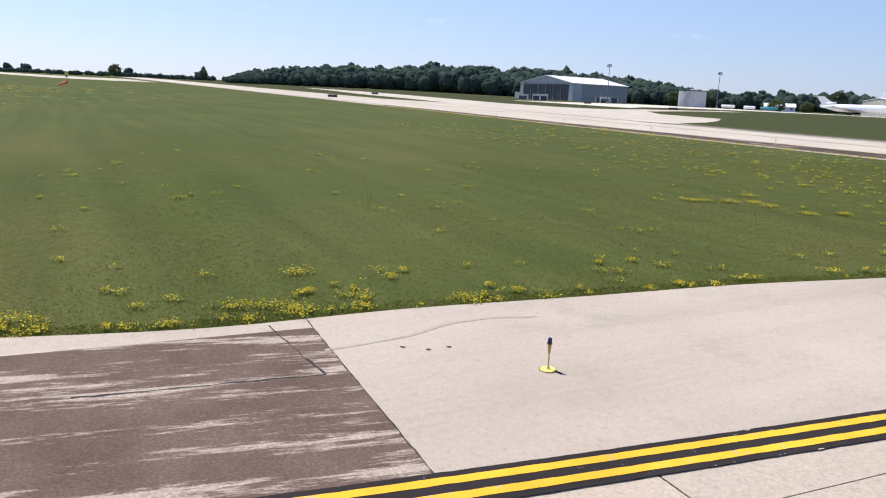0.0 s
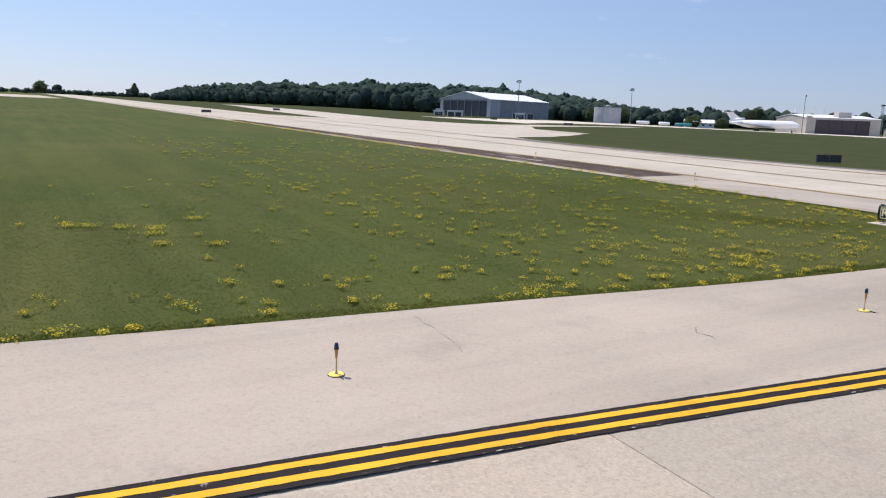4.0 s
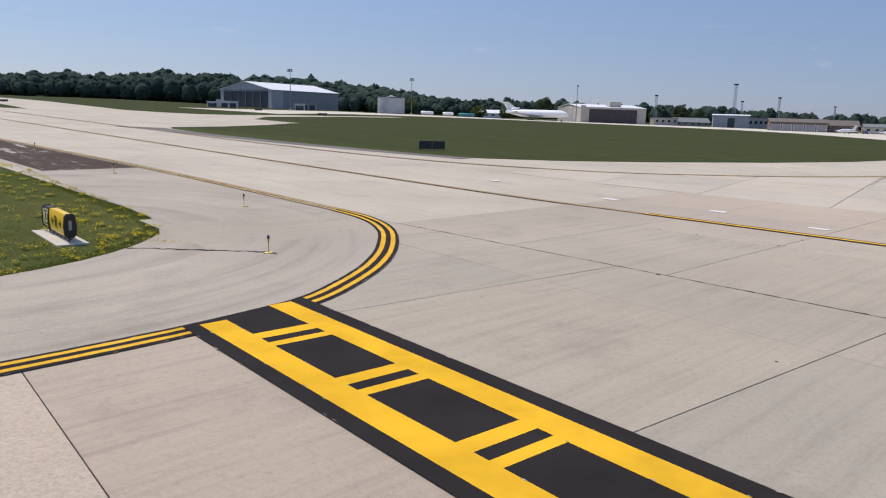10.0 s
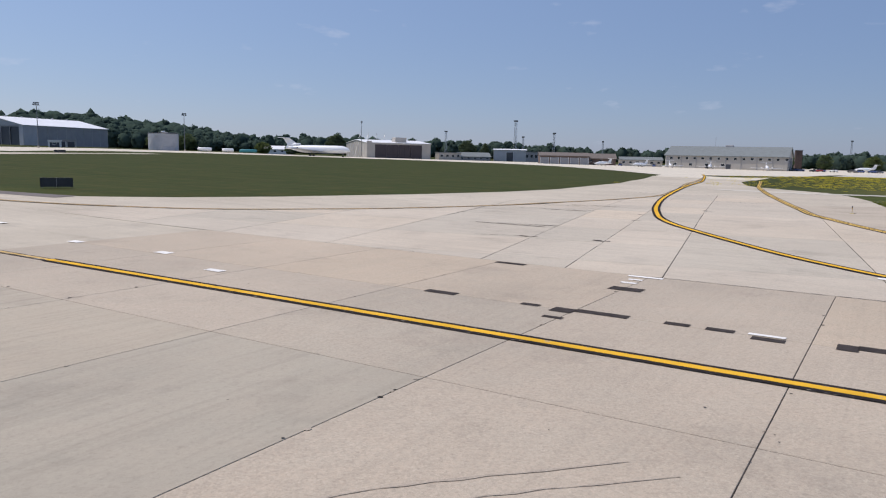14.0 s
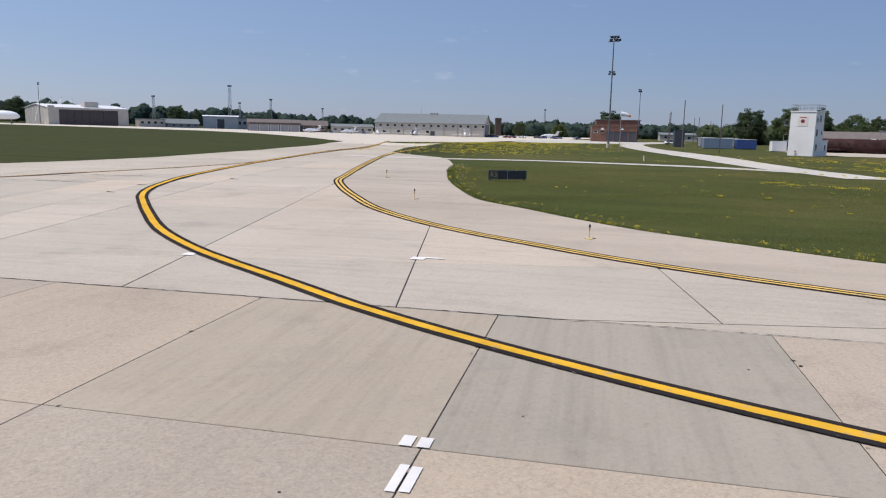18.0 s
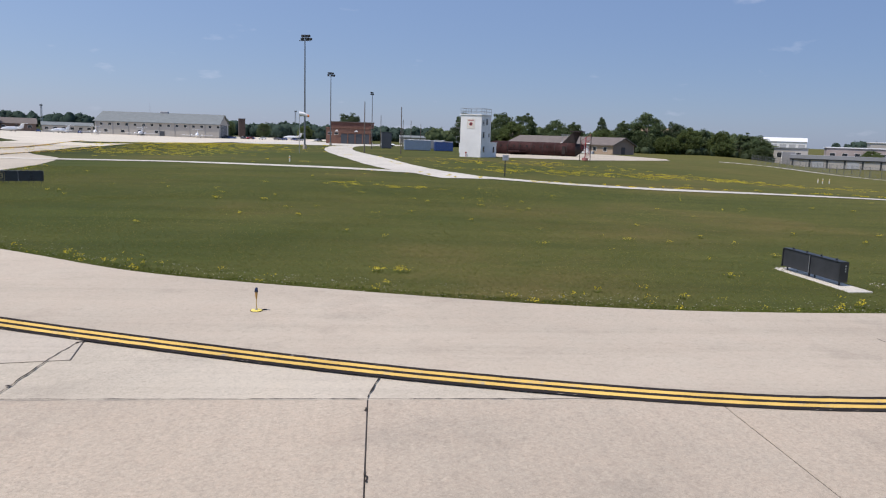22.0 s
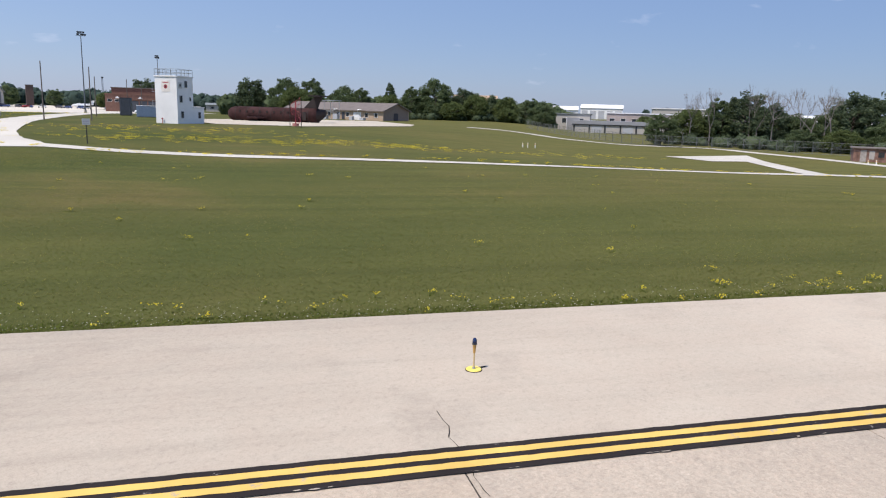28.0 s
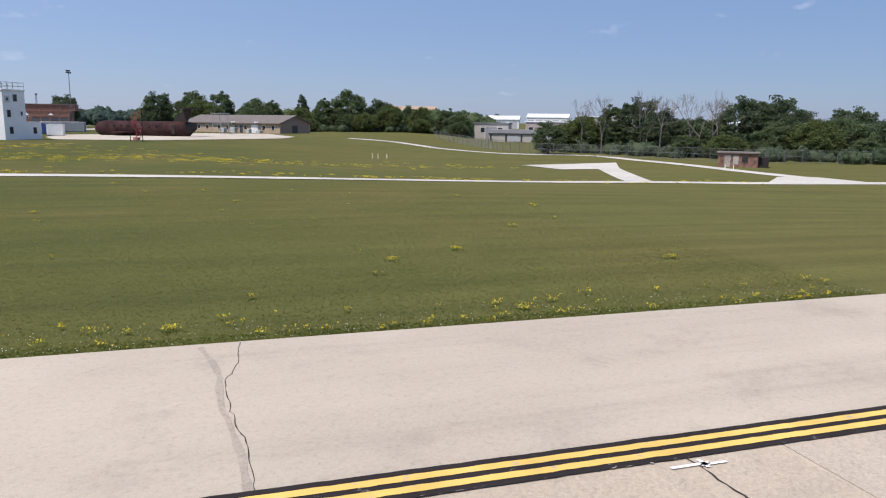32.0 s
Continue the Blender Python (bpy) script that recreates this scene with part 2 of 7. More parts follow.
def pavement_mat(name, a, b, warm, per_piece=0.0, streak=(0.35, 0.05), speck=0.25, grain=(0.06, 1.3, 1), pebble=0.0, swirl=None):
    """Concrete or old asphalt: broad stains, drag streaks along the taxiway, grit, pores."""
    m, t, bs = nodes_of(name)
    pos = t.nodes.new("ShaderNodeNewGeometry").outputs["Position"]
    mp = t.nodes.new("ShaderNodeMapping")
    mp.inputs["Rotation"].default_value[2] = math.atan2(-U[1], U[0])
    t.links.new(pos, mp.inputs[0])
    st = t.nodes.new("ShaderNodeMapping")
    st.inputs["Scale"].default_value = grain
    t.links.new(mp.outputs[0], st.inputs[0])
    broad, mid, grit = noise_on(t, pos, 0.09, 5), noise_on(t, pos, 0.9, 6, 0.65), noise_on(t, pos, 55, 3, 0.7)
    if swirl:  # wheels have turned round this point
        away, far_ = t.nodes.new("ShaderNodeVectorMath"), t.nodes.new("ShaderNodeVectorMath")
        away.operation, far_.operation = "SUBTRACT", "LENGTH"
        away.inputs[1].default_value = (*swirl, 0)
        t.links.new(pos, away.inputs[0])
        t.links.new(away.outputs[0], far_.inputs[0])
        slow = t.nodes.new("ShaderNodeMapping")
        slow.inputs["Scale"].default_value = (0.05, 0.05, 1)
        t.links.new(pos, slow.inputs[0])
        both = t.nodes.new("ShaderNodeVectorMath")
        both.operation = "ADD"
        t.links.new(slow.outputs[0], both.inputs[0])
        ring = nd(t, "ShaderNodeCombineXYZ")
        t.links.new(far_.outputs["Value"], ring.inputs["Z"])
        t.links.new(ring.outputs[0], both.inputs[1])
        drag = noise_on(t, both.outputs[0], 1.0, 6, 0.7)
    else:
        drag = noise_on(t, st.outputs[0], 1.0, 6, 0.7)
    c = ramp(t, broad, (0.3, a), (0.5, tuple((x + y) / 2 for x, y in zip(a, b))), (0.72, b))
    c = mix(t, ramp(t, mid, (0.35, grey(0)), (0.7, grey(0.45))), c, warm)
    c = mix(t, streak[0], c, ramp(t, drag, (0.3, grey(0.72)), (0.5, grey(1)), (0.75, grey(1.12))), "MULTIPLY")
    blot = noise_on(t, pos, 0.28, 8, 0.72)
    c = mix(t, 0.7, c, ramp(t, blot, (0.30, (0.75, 0.75, 0.76)), (0.46, grey(1)), (0.62, grey(1)), (0.75, (1.10, 1.08, 1.05))), "MULTIPLY")
    stone = noise_on(t, pos, 15.0, 2, 0.6)
    c = mix(t, 1.0, c, ramp(t, stone, (0.30, grey(1 - speck * 0.55)), (0.46, grey(1)), (0.58, grey(1)), (0.74, grey(1 + speck * 0.5))), "MULTIPLY")
    pit = noise_on(t, pos, 7.0, 6, 0.75)
    c = mix(t, 0.6, c, ramp(t, pit, (0.30, grey(0.72)), (0.45, grey(1)), (0.72, grey(1.10))), "MULTIPLY")
    c = mix(t, 1.0, c, ramp(t, grit, (0.28, grey(1 - speck)), (0.5, grey(1)), (0.75, grey(1 + speck * 0.5))), "MULTIPLY")
    if pebble:
        vor = nd(t, "ShaderNodeTexVoronoi", Scale=24.0)
        t.links.new(pos, vor.inputs["Vector"])
        tone = t.nodes.new("ShaderNodeSeparateColor")
        t.links.new(vor.outputs["Color"], tone.inputs[0])
        c = mix(t, pebble, c, ramp(t, tone.outputs[0], (0.0, (0.62, 0.60, 0.58)), (0.25, (0.92, 0.86, 0.82)), (0.5, (1.0, 1.0, 0.99)), (0.75, (1.10, 0.98, 0.92)), (1.0, (1.30, 1.30, 1.26))), "MULTIPLY")
    if per_piece:
        oi = t.nodes.new("ShaderNodeObjectInfo").outputs["Random"]
        c = mix(t, 1.0, c, ramp(t, oi, (0.0, (0.885, 0.912, 0.925)), (0.35, (0.96, 0.97, 0.98)), (0.6, grey(1)), (1.0, (1.06, 1.035, 1.0))), "MULTIPLY")
    t.links.new(c, bs.inputs["Base Color"])
    bs.inputs["Roughness"].default_value = 0.88
    bn = nd(t, "ShaderNodeBump", Strength=0.35, Distance=0.01)
    t.links.new(grit, bn.inputs["Height"])
    t.links.new(bn.outputs[0], bs.inputs["Normal"])
    return m


def worn_paint(name, col, under, wear=0.42, scale=2.2):
    m, t, b = nodes_of(name)
    pos = t.nodes.new("ShaderNodeNewGeometry").outputs["Position"]
    chip, dirt = noise_on(t, pos, scale, 9, 0.78), noise_on(t, pos, 0.7, 4)
    c = mix(t, ramp(t, chip, (wear - 0.06, grey(1)), (wear, grey(0))), tuple(col), tuple(under))
    c = mix(t, 1.0, c, ramp(t, dirt, (0.3, grey(0.78)), (0.65, grey(1.06))), "MULTIPLY")
    t.links.new(c, b.inputs["Base Color"])
    b.inputs["Roughness"].default_value = 0.85
    b.inputs["Specular IOR Level"].default_value = 0.06
    return m


CONC_A, CONC_B = (0.420, 0.365, 0.286), (0.560, 0.495, 0.395)
concrete = pavement_mat("concrete", CONC_A, CONC_B, (0.505, 0.432, 0.333), 0, (0.4, 0.05), 0.28)
slab_mat = pavement_mat("pebbly_slab_concrete", (0.380, 0.326, 0.256), (0.501, 0.424, 0.330), (0.460, 0.371, 0.282), 0.14, (0.22, 0.05), 0.22, (5.0, 0.12, 1), 0.30)
slab_smooth = pavement_mat("brushed_slab_concrete", (0.342, 0.298, 0.233), (0.438, 0.380, 0.295), (0.418, 0.345, 0.264), 0.14, (0.47, 0.05), 0.16, (3.2, 0.10, 1))
slab_pale = pavement_mat("pale_slab_concrete", (0.460, 0.396, 0.313), (0.586, 0.508, 0.406), (0.540, 0.450, 0.351), 0.14, (0.45, 0.05), 0.24, (0.10, 2.6, 1))
shoulder_mat = pavement_mat("shoulder_asphalt", (0.350, 0.298, 0.236), (0.478, 0.408, 0.324), (0.438, 0.346, 0.268), 0, (0.55, 0.05), 0.18, (0.55, 0.03, 1))
shoulder_east = pavement_mat("east_shoulder_concrete", (0.392, 0.336, 0.262), (0.508, 0.437, 0.343), (0.455, 0.367, 0.280), 0, (0.55, 0.05), 0.16, (0.035, 0.62, 1))
fillet_mat = pavement_mat("worn_fillet_asphalt", (0.330, 0.285, 0.228), (0.440, 0.380, 0.303), (0.402, 0.328, 0.257), 0, (0.85, 0.05), 0.2, swirl=P(-16.4, 60.0))
slab_brown = pavement_mat("brown_brushed_slab_concrete", (0.340, 0.284, 0.220), (0.428, 0.362, 0.283), (0.402, 0.322, 0.250), 0.10, (0.62, 0.05), 0.16, (4.0, 0.10, 1))
dark_asphalt = pavement_mat("dark_asphalt", (0.122, 0.103, 0.093), (0.20, 0.172, 0.156), (0.158, 0.132, 0.118), 0, (0.8, 0.05), 0.3)
path_conc = pavement_mat("path_concrete", (0.48, 0.45, 0.39), (0.62, 0.58, 0.50), (0.57, 0.52, 0.44))
apron_conc = pavement_mat("apron_concrete", (0.54, 0.485, 0.395), (0.68, 0.615, 0.502), (0.62, 0.552, 0.441), 0, (0.4, 0.05), 0.2)
sealant = plain("joint_sealant", (0.055, 0.049, 0.045), 0.9, 0, 0.4, 0.8, gloss=0.08)
scrub = pavement_mat("tyre_scrub", (0.318, 0.272, 0.217), (0.436, 0.373, 0.297), (0.400, 0.318, 0.249), 0, (0.5, 0.05), 0.35)
repair_grey = pavement_mat("repair_concrete", (0.20, 0.195, 0.19), (0.27, 0.262, 0.25), (0.24, 0.23, 0.22))
tar = plain("tar_patch", (0.056, 0.047, 0.044), 0.9, 0, 0.3, 2.0, 0.3, gloss=0.08)
yellow = worn_paint("yellow_paint", (0.77, 0.43, 0.042), (0.42, 0.36, 0.27), 0.415)
yellow_new = worn_paint("fresh_yellow_paint", (0.82, 0.455, 0.030), (0.55, 0.38, 0.12), 0.31, 1.2)
black_paint = worn_paint("black_paint", (0.031, 0.026, 0.025), (0.40, 0.36, 0.33), 0.385, 3.0)
black_new = worn_paint("fresh_black_paint", (0.029, 0.025, 0.024), (0.12, 0.10, 0.09), 0.33)
yellow_pale = worn_paint("pale_yellow_paint", (0.75, 0.49, 0.14), (0.44, 0.38, 0.30), 0.42)
yellow_faded = worn_paint("faded_yellow_paint", (0.56, 0.38, 0.15), (0.44, 0.38, 0.31), 0.46)
black_faded = worn_paint("faded_black_paint", (0.095, 0.078, 0.068), (0.42, 0.375, 0.33), 0.46, 2.0)
white_paint = worn_paint("white_paint", (0.80, 0.78, 0.74), (0.45, 0.41, 0.37), 0.38)


def grass_mat():
    m, t, b = nodes_of("mown_grass")
    pos = t.nodes.new("ShaderNodeNewGeometry").outputs["Position"]
    rt = t.nodes.new("ShaderNodeMapping")
    rt.inputs["Rotation"].default_value[2] = math.atan2(-U[1], U[0])
    t.links.new(pos, rt.inputs[0])
    mp = t.nodes.new("ShaderNodeMapping")
    mp.inputs["Scale"].default_value = (0.035, 0.62, 1)
    t.links.new(rt.outputs[0], mp.inputs[0])
    along = t.nodes.new("ShaderNodeSeparateXYZ")
    t.links.new(rt.outputs[0], along.inputs[0])
    lush = t.nodes.new("ShaderNodeMapRange")  # the western meadow is greener
    for sock, val in (("From Min", -20.0), ("From Max", 45.0), ("To Min", 0.75), ("To Max", 0.0)):
        lush.inputs[sock].default_value = val
    t.links.new(along.outputs[0], lush.inputs["Value"])
    broad, mid, tuft, fine = noise_on(t, pos, 0.05, 6, 0.62), noise_on(t, pos, 0.35, 5, 0.65), noise_on(t, pos, 5.0, 5, 0.7), noise_on(t, pos, 38, 3, 0.8)
    mow = noise_on(t, mp.outputs[0], 1.0, 4)
    c = ramp(t, broad, (0.36, (0.063, 0.076, 0.021)), (0.52, (0.087, 0.090, 0.026)), (0.66, (0.128, 0.107, 0.036)))
    c = mix(t, ramp(t, mid, (0.45, grey(0)), (0.75, grey(0.55))), c, (0.069, 0.085, 0.021))
    c = mix(t, lush.outputs[0], c, mix(t, ramp(t, broad, (0.4, grey(0)), (0.65, grey(1))), (0.070, 0.091, 0.023), (0.091, 0.099, 0.029)))
    dry = t.nodes.new("ShaderNodeMapRange")  # drier, paler turf towards the east
    for sock, val in (("From Min", 70.0), ("From Max", 135.0), ("To Min", 0.0), ("To Max", 0.75)):
        dry.inputs[sock].default_value = val
    t.links.new(along.outputs[0], dry.inputs["Value"])
    c = mix(t, dry.outputs[0], c, ramp(t, mid, (0.3, (0.112, 0.112, 0.032)), (0.7, (0.146, 0.130, 0.042))))
    north, west_of = t.nodes.new("ShaderNodeMapRange"), t.nodes.new("ShaderNodeMapRange")  # darker colour on the islands north of the taxiway
    for node, sock_out, vals in ((north, 1, (98.0, 112.0, 0.0, 0.85)), (west_of, 0, (8.0, 24.0, 1.0, 0.0))):
        for sock, val in zip(("From Min", "From Max", "To Min", "To Max"), vals):
            node.inputs[sock].default_value = val
        t.links.new(along.outputs[sock_out], node.inputs["Value"])
    isle = t.nodes.new("ShaderNodeMath")
    isle.operation = "MULTIPLY"
    t.links.new(north.outputs[0], isle.inputs[0])
    t.links.new(west_of.outputs[0], isle.inputs[1])
    c = mix(t, isle.outputs[0], c, ramp(t, mid, (0.35, (0.037, 0.051, 0.016)), (0.55, (0.052, 0.057, 0.019)), (0.75, (0.078, 0.070, 0.026))))
    c = mix(t, 0.5, c, ramp(t, mow, (0.3, grey(0.68)), (0.7, (1.36, 1.26, 1.2))), "MULTIPLY")
    c = mix(t, 1.0, c, ramp(t, tuft, (0.25, grey(0.84)), (0.5, grey(1)), (0.8, grey(1.20))), "MULTIPLY")
    c = mix(t, 0.45, c, ramp(t, fine, (0.3, grey(0.74)), (0.55, grey(1)), (0.8, grey(1.30))), "MULTIPLY")
    c = mix(t, 1.0, c, (0.97, 1.0, 1.12), "MULTIPLY")
    t.links.new(c, b.inputs["Base Color"])
    b.inputs["Roughness"].default_value = 0.9
    b.inputs["Specular IOR Level"].default_value = 0.04
    bn = nd(t, "ShaderNodeBump", Strength=0.35, Distance=0.05)
    t.links.new(tuft, bn.inputs["Height"])
    t.links.new(bn.outputs[0], b.inputs["Normal"])
    return m


def leaf_mat(name, a, b, c, sheen=0.25, through_=0.34):
    """Leaves or blades that differ from clump to clump and let some light through."""
    m, t, bs = nodes_of(name)
    g = t.nodes.new("ShaderNodeNewGeometry")
    col = ramp(t, g.outputs["Random Per Island"], (0.0, a), (0.5, b), (1.0, c))
    col = mix(t, 0.7, col, ramp(t, noise_on(t, g.outputs["Position"], 0.12, 3), (0.3, grey(0.7)), (0.7, grey(1.3))), "MULTIPLY")
    t.links.new(col, bs.inputs["Base Color"])
    bs.inputs["Roughness"].default_value = 0.65
    bs.inputs["Specular IOR Level"].default_value = sheen
    tr = t.nodes.new("ShaderNodeBsdfTranslucent")
    t.links.new(col, tr.inputs[0])
    mx = nd(t, "ShaderNodeMixShader", Fac=through_)
    t.links.new(bs.outputs[0], mx.inputs[1])
    t.links.new(tr.outputs[0], mx.inputs[2])
    t.links.new(mx.outputs[0], t.nodes["Material Output"].inputs[0])
    return m


grass = grass_mat()
blade = leaf_mat("grass_blade", (0.104, 0.126, 0.034), (0.140, 0.156, 0.045), (0.208, 0.186, 0.070), 0.0, 0.5)
blade_lush = leaf_mat("lush_grass_blade", (0.122, 0.148, 0.027), (0.160, 0.180, 0.034), (0.214, 0.196, 0.048), 0.0, 0.5)
blade_pale = leaf_mat("pale_grass_blade", (0.160, 0.172, 0.052), (0.222, 0.222, 0.070), (0.320, 0.280, 0.108), 0.0, 0.5)
clover = leaf_mat("edge_weed", (0.096, 0.128, 0.028), (0.122, 0.150, 0.034), (0.16, 0.172, 0.046), 0.0, 0.5)
petal = leaf_mat("yellow_petal", (0.58, 0.44, 0.03), (0.70, 0.56, 0.04), (0.76, 0.64, 0.09))
leaves = [leaf_mat("leaf_dark", (0.082, 0.114, 0.064), (0.103, 0.138, 0.077), (0.131, 0.168, 0.089), 0.1, 0.48),
          leaf_mat("leaf_mid", (0.094, 0.131, 0.062), (0.121, 0.161, 0.077), (0.153, 0.195, 0.091), 0.1, 0.48),
          leaf_mat("leaf_light", (0.094, 0.127, 0.046), (0.122, 0.158, 0.058), (0.161, 0.194, 0.073), 0.1, 0.48)]
# the blue of distant haze is put into the far woods' leaf colour
hazed_wood_leaf = leaf_mat("hazed_wood_leaf", (0.052, 0.080, 0.066), (0.060, 0.090, 0.073), (0.068, 0.100, 0.078), 0.0, 0.25)
bark = plain("bark", (0.11, 0.09, 0.07), 0.9, 0, 0.3, 2.0, 0.5)
dead_bark = plain("grey_dead_bark", (0.20, 0.18, 0.16), 0.9, 0, 0.3, 2.0)
galv = plain("galvanised_steel", (0.42, 0.43, 0.44), 0.45, 0.7, 0.15, 1.0)
mast_steel = plain("dark_mast_steel", (0.13, 0.145, 0.16), 0.5, 0.3, 0.12, 1.0)
dark_metal = plain("dark_metal", (0.045, 0.047, 0.05), 0.5, 0.3, 0.2)
lamp_glass = plain("floodlight_glass", (0.16, 0.18, 0.20), 0.15, 0.2, 0.1)
white_wall = plain("white_painted_wall", (0.74, 0.74, 0.73), 0.7, 0, 0.06, 0.4)
cream_wall = plain("cream_metal_wall", (0.43, 0.40, 0.36), 0.6, 0, 0.07, 0.3)
pale_roof = plain("white_metal_roof", (0.80, 0.80, 0.80), 0.45, 0, 0.05, 0.3)
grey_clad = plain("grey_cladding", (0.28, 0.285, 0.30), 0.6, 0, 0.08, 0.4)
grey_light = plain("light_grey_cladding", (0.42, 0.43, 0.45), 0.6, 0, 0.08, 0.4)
dark_door = plain("dark_blue_grey_door", (0.055, 0.062, 0.075), 0.5, 0, 0.1, 0.5)
maroon_door = plain("dark_maroon_door", (0.050, 0.038, 0.044), 0.5, 0, 0.1, 0.5)
window_dark = plain("dark_window_glass", (0.03, 0.035, 0.04), 0.12, 0, 0.2)
grey_roof = plain("grey_shingle_roof", (0.18, 0.20, 0.20), 0.85, 0, 0.12, 0.6)
garage_brick = plain("dull_brown_brick", (0.155, 0.110, 0.092), 0.9, 0, 0.2, 1.2)
brown_roof = plain("brown_grey_shingle_roof", (0.16, 0.135, 0.12), 0.9, 0, 0.15, 0.8)
tan_pale = plain("pinkish_tan_wall", (0.40, 0.33, 0.30), 0.8, 0, 0.1, 0.5)
tan_wall = plain("tan_siding", (0.42, 0.31, 0.22), 0.8, 0, 0.1, 0.8)
brick_wall = plain("red_brown_brick", (0.19, 0.098, 0.072), 0.9, 0, 0.2, 1.2)
rust = plain("rusted_steel", (0.050, 0.025, 0.024), 0.9, 0, 0.45, 0.5, 0.3, gloss=0.1)
soot = plain("sooty_steel", (0.028, 0.020, 0.019), 0.8, 0.2, 0.3, 0.8)
red_paint = plain("faded_red_paint", (0.36, 0.05, 0.06), 0.6, 0, 0.2)
blue_paint = plain("blue_paint", (0.03, 0.07, 0.22), 0.5, 0, 0.15)
steel_blue = plain("blue_grey_metal", (0.16, 0.22, 0.30), 0.5, 0, 0.12)
plane_white = plain("aircraft_white", (0.82, 0.83, 0.84), 0.3, 0, 0.04, 0.4)
plane_grey = plain("aircraft_grey", (0.42, 0.43, 0.45), 0.35, 0.3, 0.1)
sign_yellow = plain("sign_yellow", (0.88, 0.55, 0.02), 0.35, 0, 0.05)
sign_cream = plain("sign_cream", (0.80, 0.72, 0.42), 0.35, 0, 0.05)
chimney_brick = plain("dark_chimney_brick", (0.085, 0.058, 0.050), 0.9, 0, 0.2, 1.0)
sign_black = plain("sign_black", (0.022, 0.023, 0.026), 0.4, 0, 0.15)
sign_grey = plain("sign_charcoal", (0.035, 0.037, 0.042), 0.55, 0, 0.2)
amber_stem = plain("dull_yellow_paint", (0.48, 0.27, 0.07), 0.55, 0, 0.2, 8)
pink_drum = plain("bleached_red_paint", (0.42, 0.16, 0.14), 0.8, 0, 0.4, 2.0)
pale_stem = plain("weathered_stem_paint", (0.55, 0.40, 0.19), 0.5, 0.2, 0.15, 8)
base_yellow = plain("base_yellow_paint", (0.84, 0.66, 0.14), 0.55, 0, 0.15, 6)
blue_lens = plain("blue_glass_lens", (0.010, 0.025, 0.085), 0.12, 0, 0.1)
rubber = plain("black_rubber", (0.02, 0.02, 0.02), 0.8, 0, 0.2)
orange = plain("orange_fabric", (0.75, 0.22, 0.06), 0.8, 0, 0.1)
teal = plain("teal_tarp", (0.03, 0.22, 0.25), 0.6, 0, 0.1)
fence_wire = plain("fence_steel", (0.16, 0.17, 0.17), 0.6, 0.4, 0.15)
pole_wood = plain("weathered_pole_wood", (0.13, 0.11, 0.095), 0.9, 0, 0.25, 2)

# ---- ground and pavement ----
def axis(fine0, fine1, h, far):
    a = list(np.arange(fine0, fine1 + h, h))
    d, x = h, fine1 + h
    while x < far:
        a.append(x)
        d *= 1.35
        x += d
    d, x = h, fine0 - h
    while x > -far:
        a.insert(0, x)
        d *= 1.35
        x -= d
    return np.array(a)


gx, gy = axis(-150, 350, 6, 4300), axis(-60, 520, 6, 4300)
X, Y = np.meshgrid(gx, gy, indexing="ij")
i = np.arange(len(gx) - 1)[:, None] * len(gy) + np.arange(len(gy) - 1)[None]
gf = np.stack([i, i + len(gy), i + len(gy) + 1, i + 1], -1).reshape(-1, 4)
# the grass edge beside the connector and round the tongue of grass, as (s, d)
GRASS_A = [(-33.15, -90), (-25.15, -50), (-18.45, -10), (-16.05, -1.5), (-15.15, 2.5), (-14.95, 6.5), (-14.35, 11), (-13.75, 16), (-12.75, 21), (-11.45, 30), (-10.75, 36.5), (-9.75, 44), (-9.05, 53.6), (-8.75, 57.2), (-9.05, 60), (-9.95, 62.3),
           (-11.45, 64.4), (-13.35, 66.1), (-15.95, 67.1), (-19.45, 67.5), (-23.85, 67.7), (-29.65, 67.9), (-39.15, 68.5)]
GRASS_C = [(300, 105.6), (121, 105.8), (84, 106.0), (73, 106.0), (60.6, 106.0), (52.4, 107.8), (46.3, 109.8), (42.4, 112.2), (39.2, 114.2), (36.2, 116.9), (33, 120.4), (30, 123.6), (27.9, 128.6),
           (25.3, 137), (22.5, 149.5), (20.8, 161), (18, 172), (14, 183)]
GRASS_B = [(-48, 105.8), (-43.15, 106.9), (-37.55, 107.7), (-30.75, 113.1), (-24.65, 120.1), (-18.15, 130.4), (-14.55, 145), (-13.45, 156.4), (-15.95, 187.9), (-21.15, 210), (-26.15, 235), (-32.15, 262)]
EDGE_A = [(-23.15, -90), (-17.15, -50), (-9.75, -6), (-7.82, 4.8), (-5.95, 17.3), (-4.43, 30), (-2.65, 42.5), (-1.35, 54), (-1.2, 59), (-1.47, 62.82), (-1.98, 65.25), (-2.88, 66.91), (-4.09, 68.68), (-5.5, 70.3), (-7.11, 71.81), (-9.34, 73.52), (-10.96, 74.38), (-12.58, 74.93),
          (-15.2, 75.31), (-24.85, 75.6), (-40, 75.6), (-57, 75.0), (-70, 74.4), (-87, 73.3), (-109, 72.3), (-151, 71.5), (-421, 71.5)]
EDGE_B = [(-2.6, 241), (7.0, 180), (10.6, 163), (12.9, 153), (14.8, 145), (16.5, 138.2), (17.8, 133), (20.2, 127.3), (22.8, 122.4), (25.3, 118.2), (28.4, 114.5), (31.8, 111.5), (34.4, 109.7), (37.1, 107.9), (41, 105.8), (44.4, 104.3), (48.7, 102.6), (55.4, 100.35), (60.8, 99.16), (70, 99.12),
          (110, 99.0), (160, 98.95), (300, 98.9)]
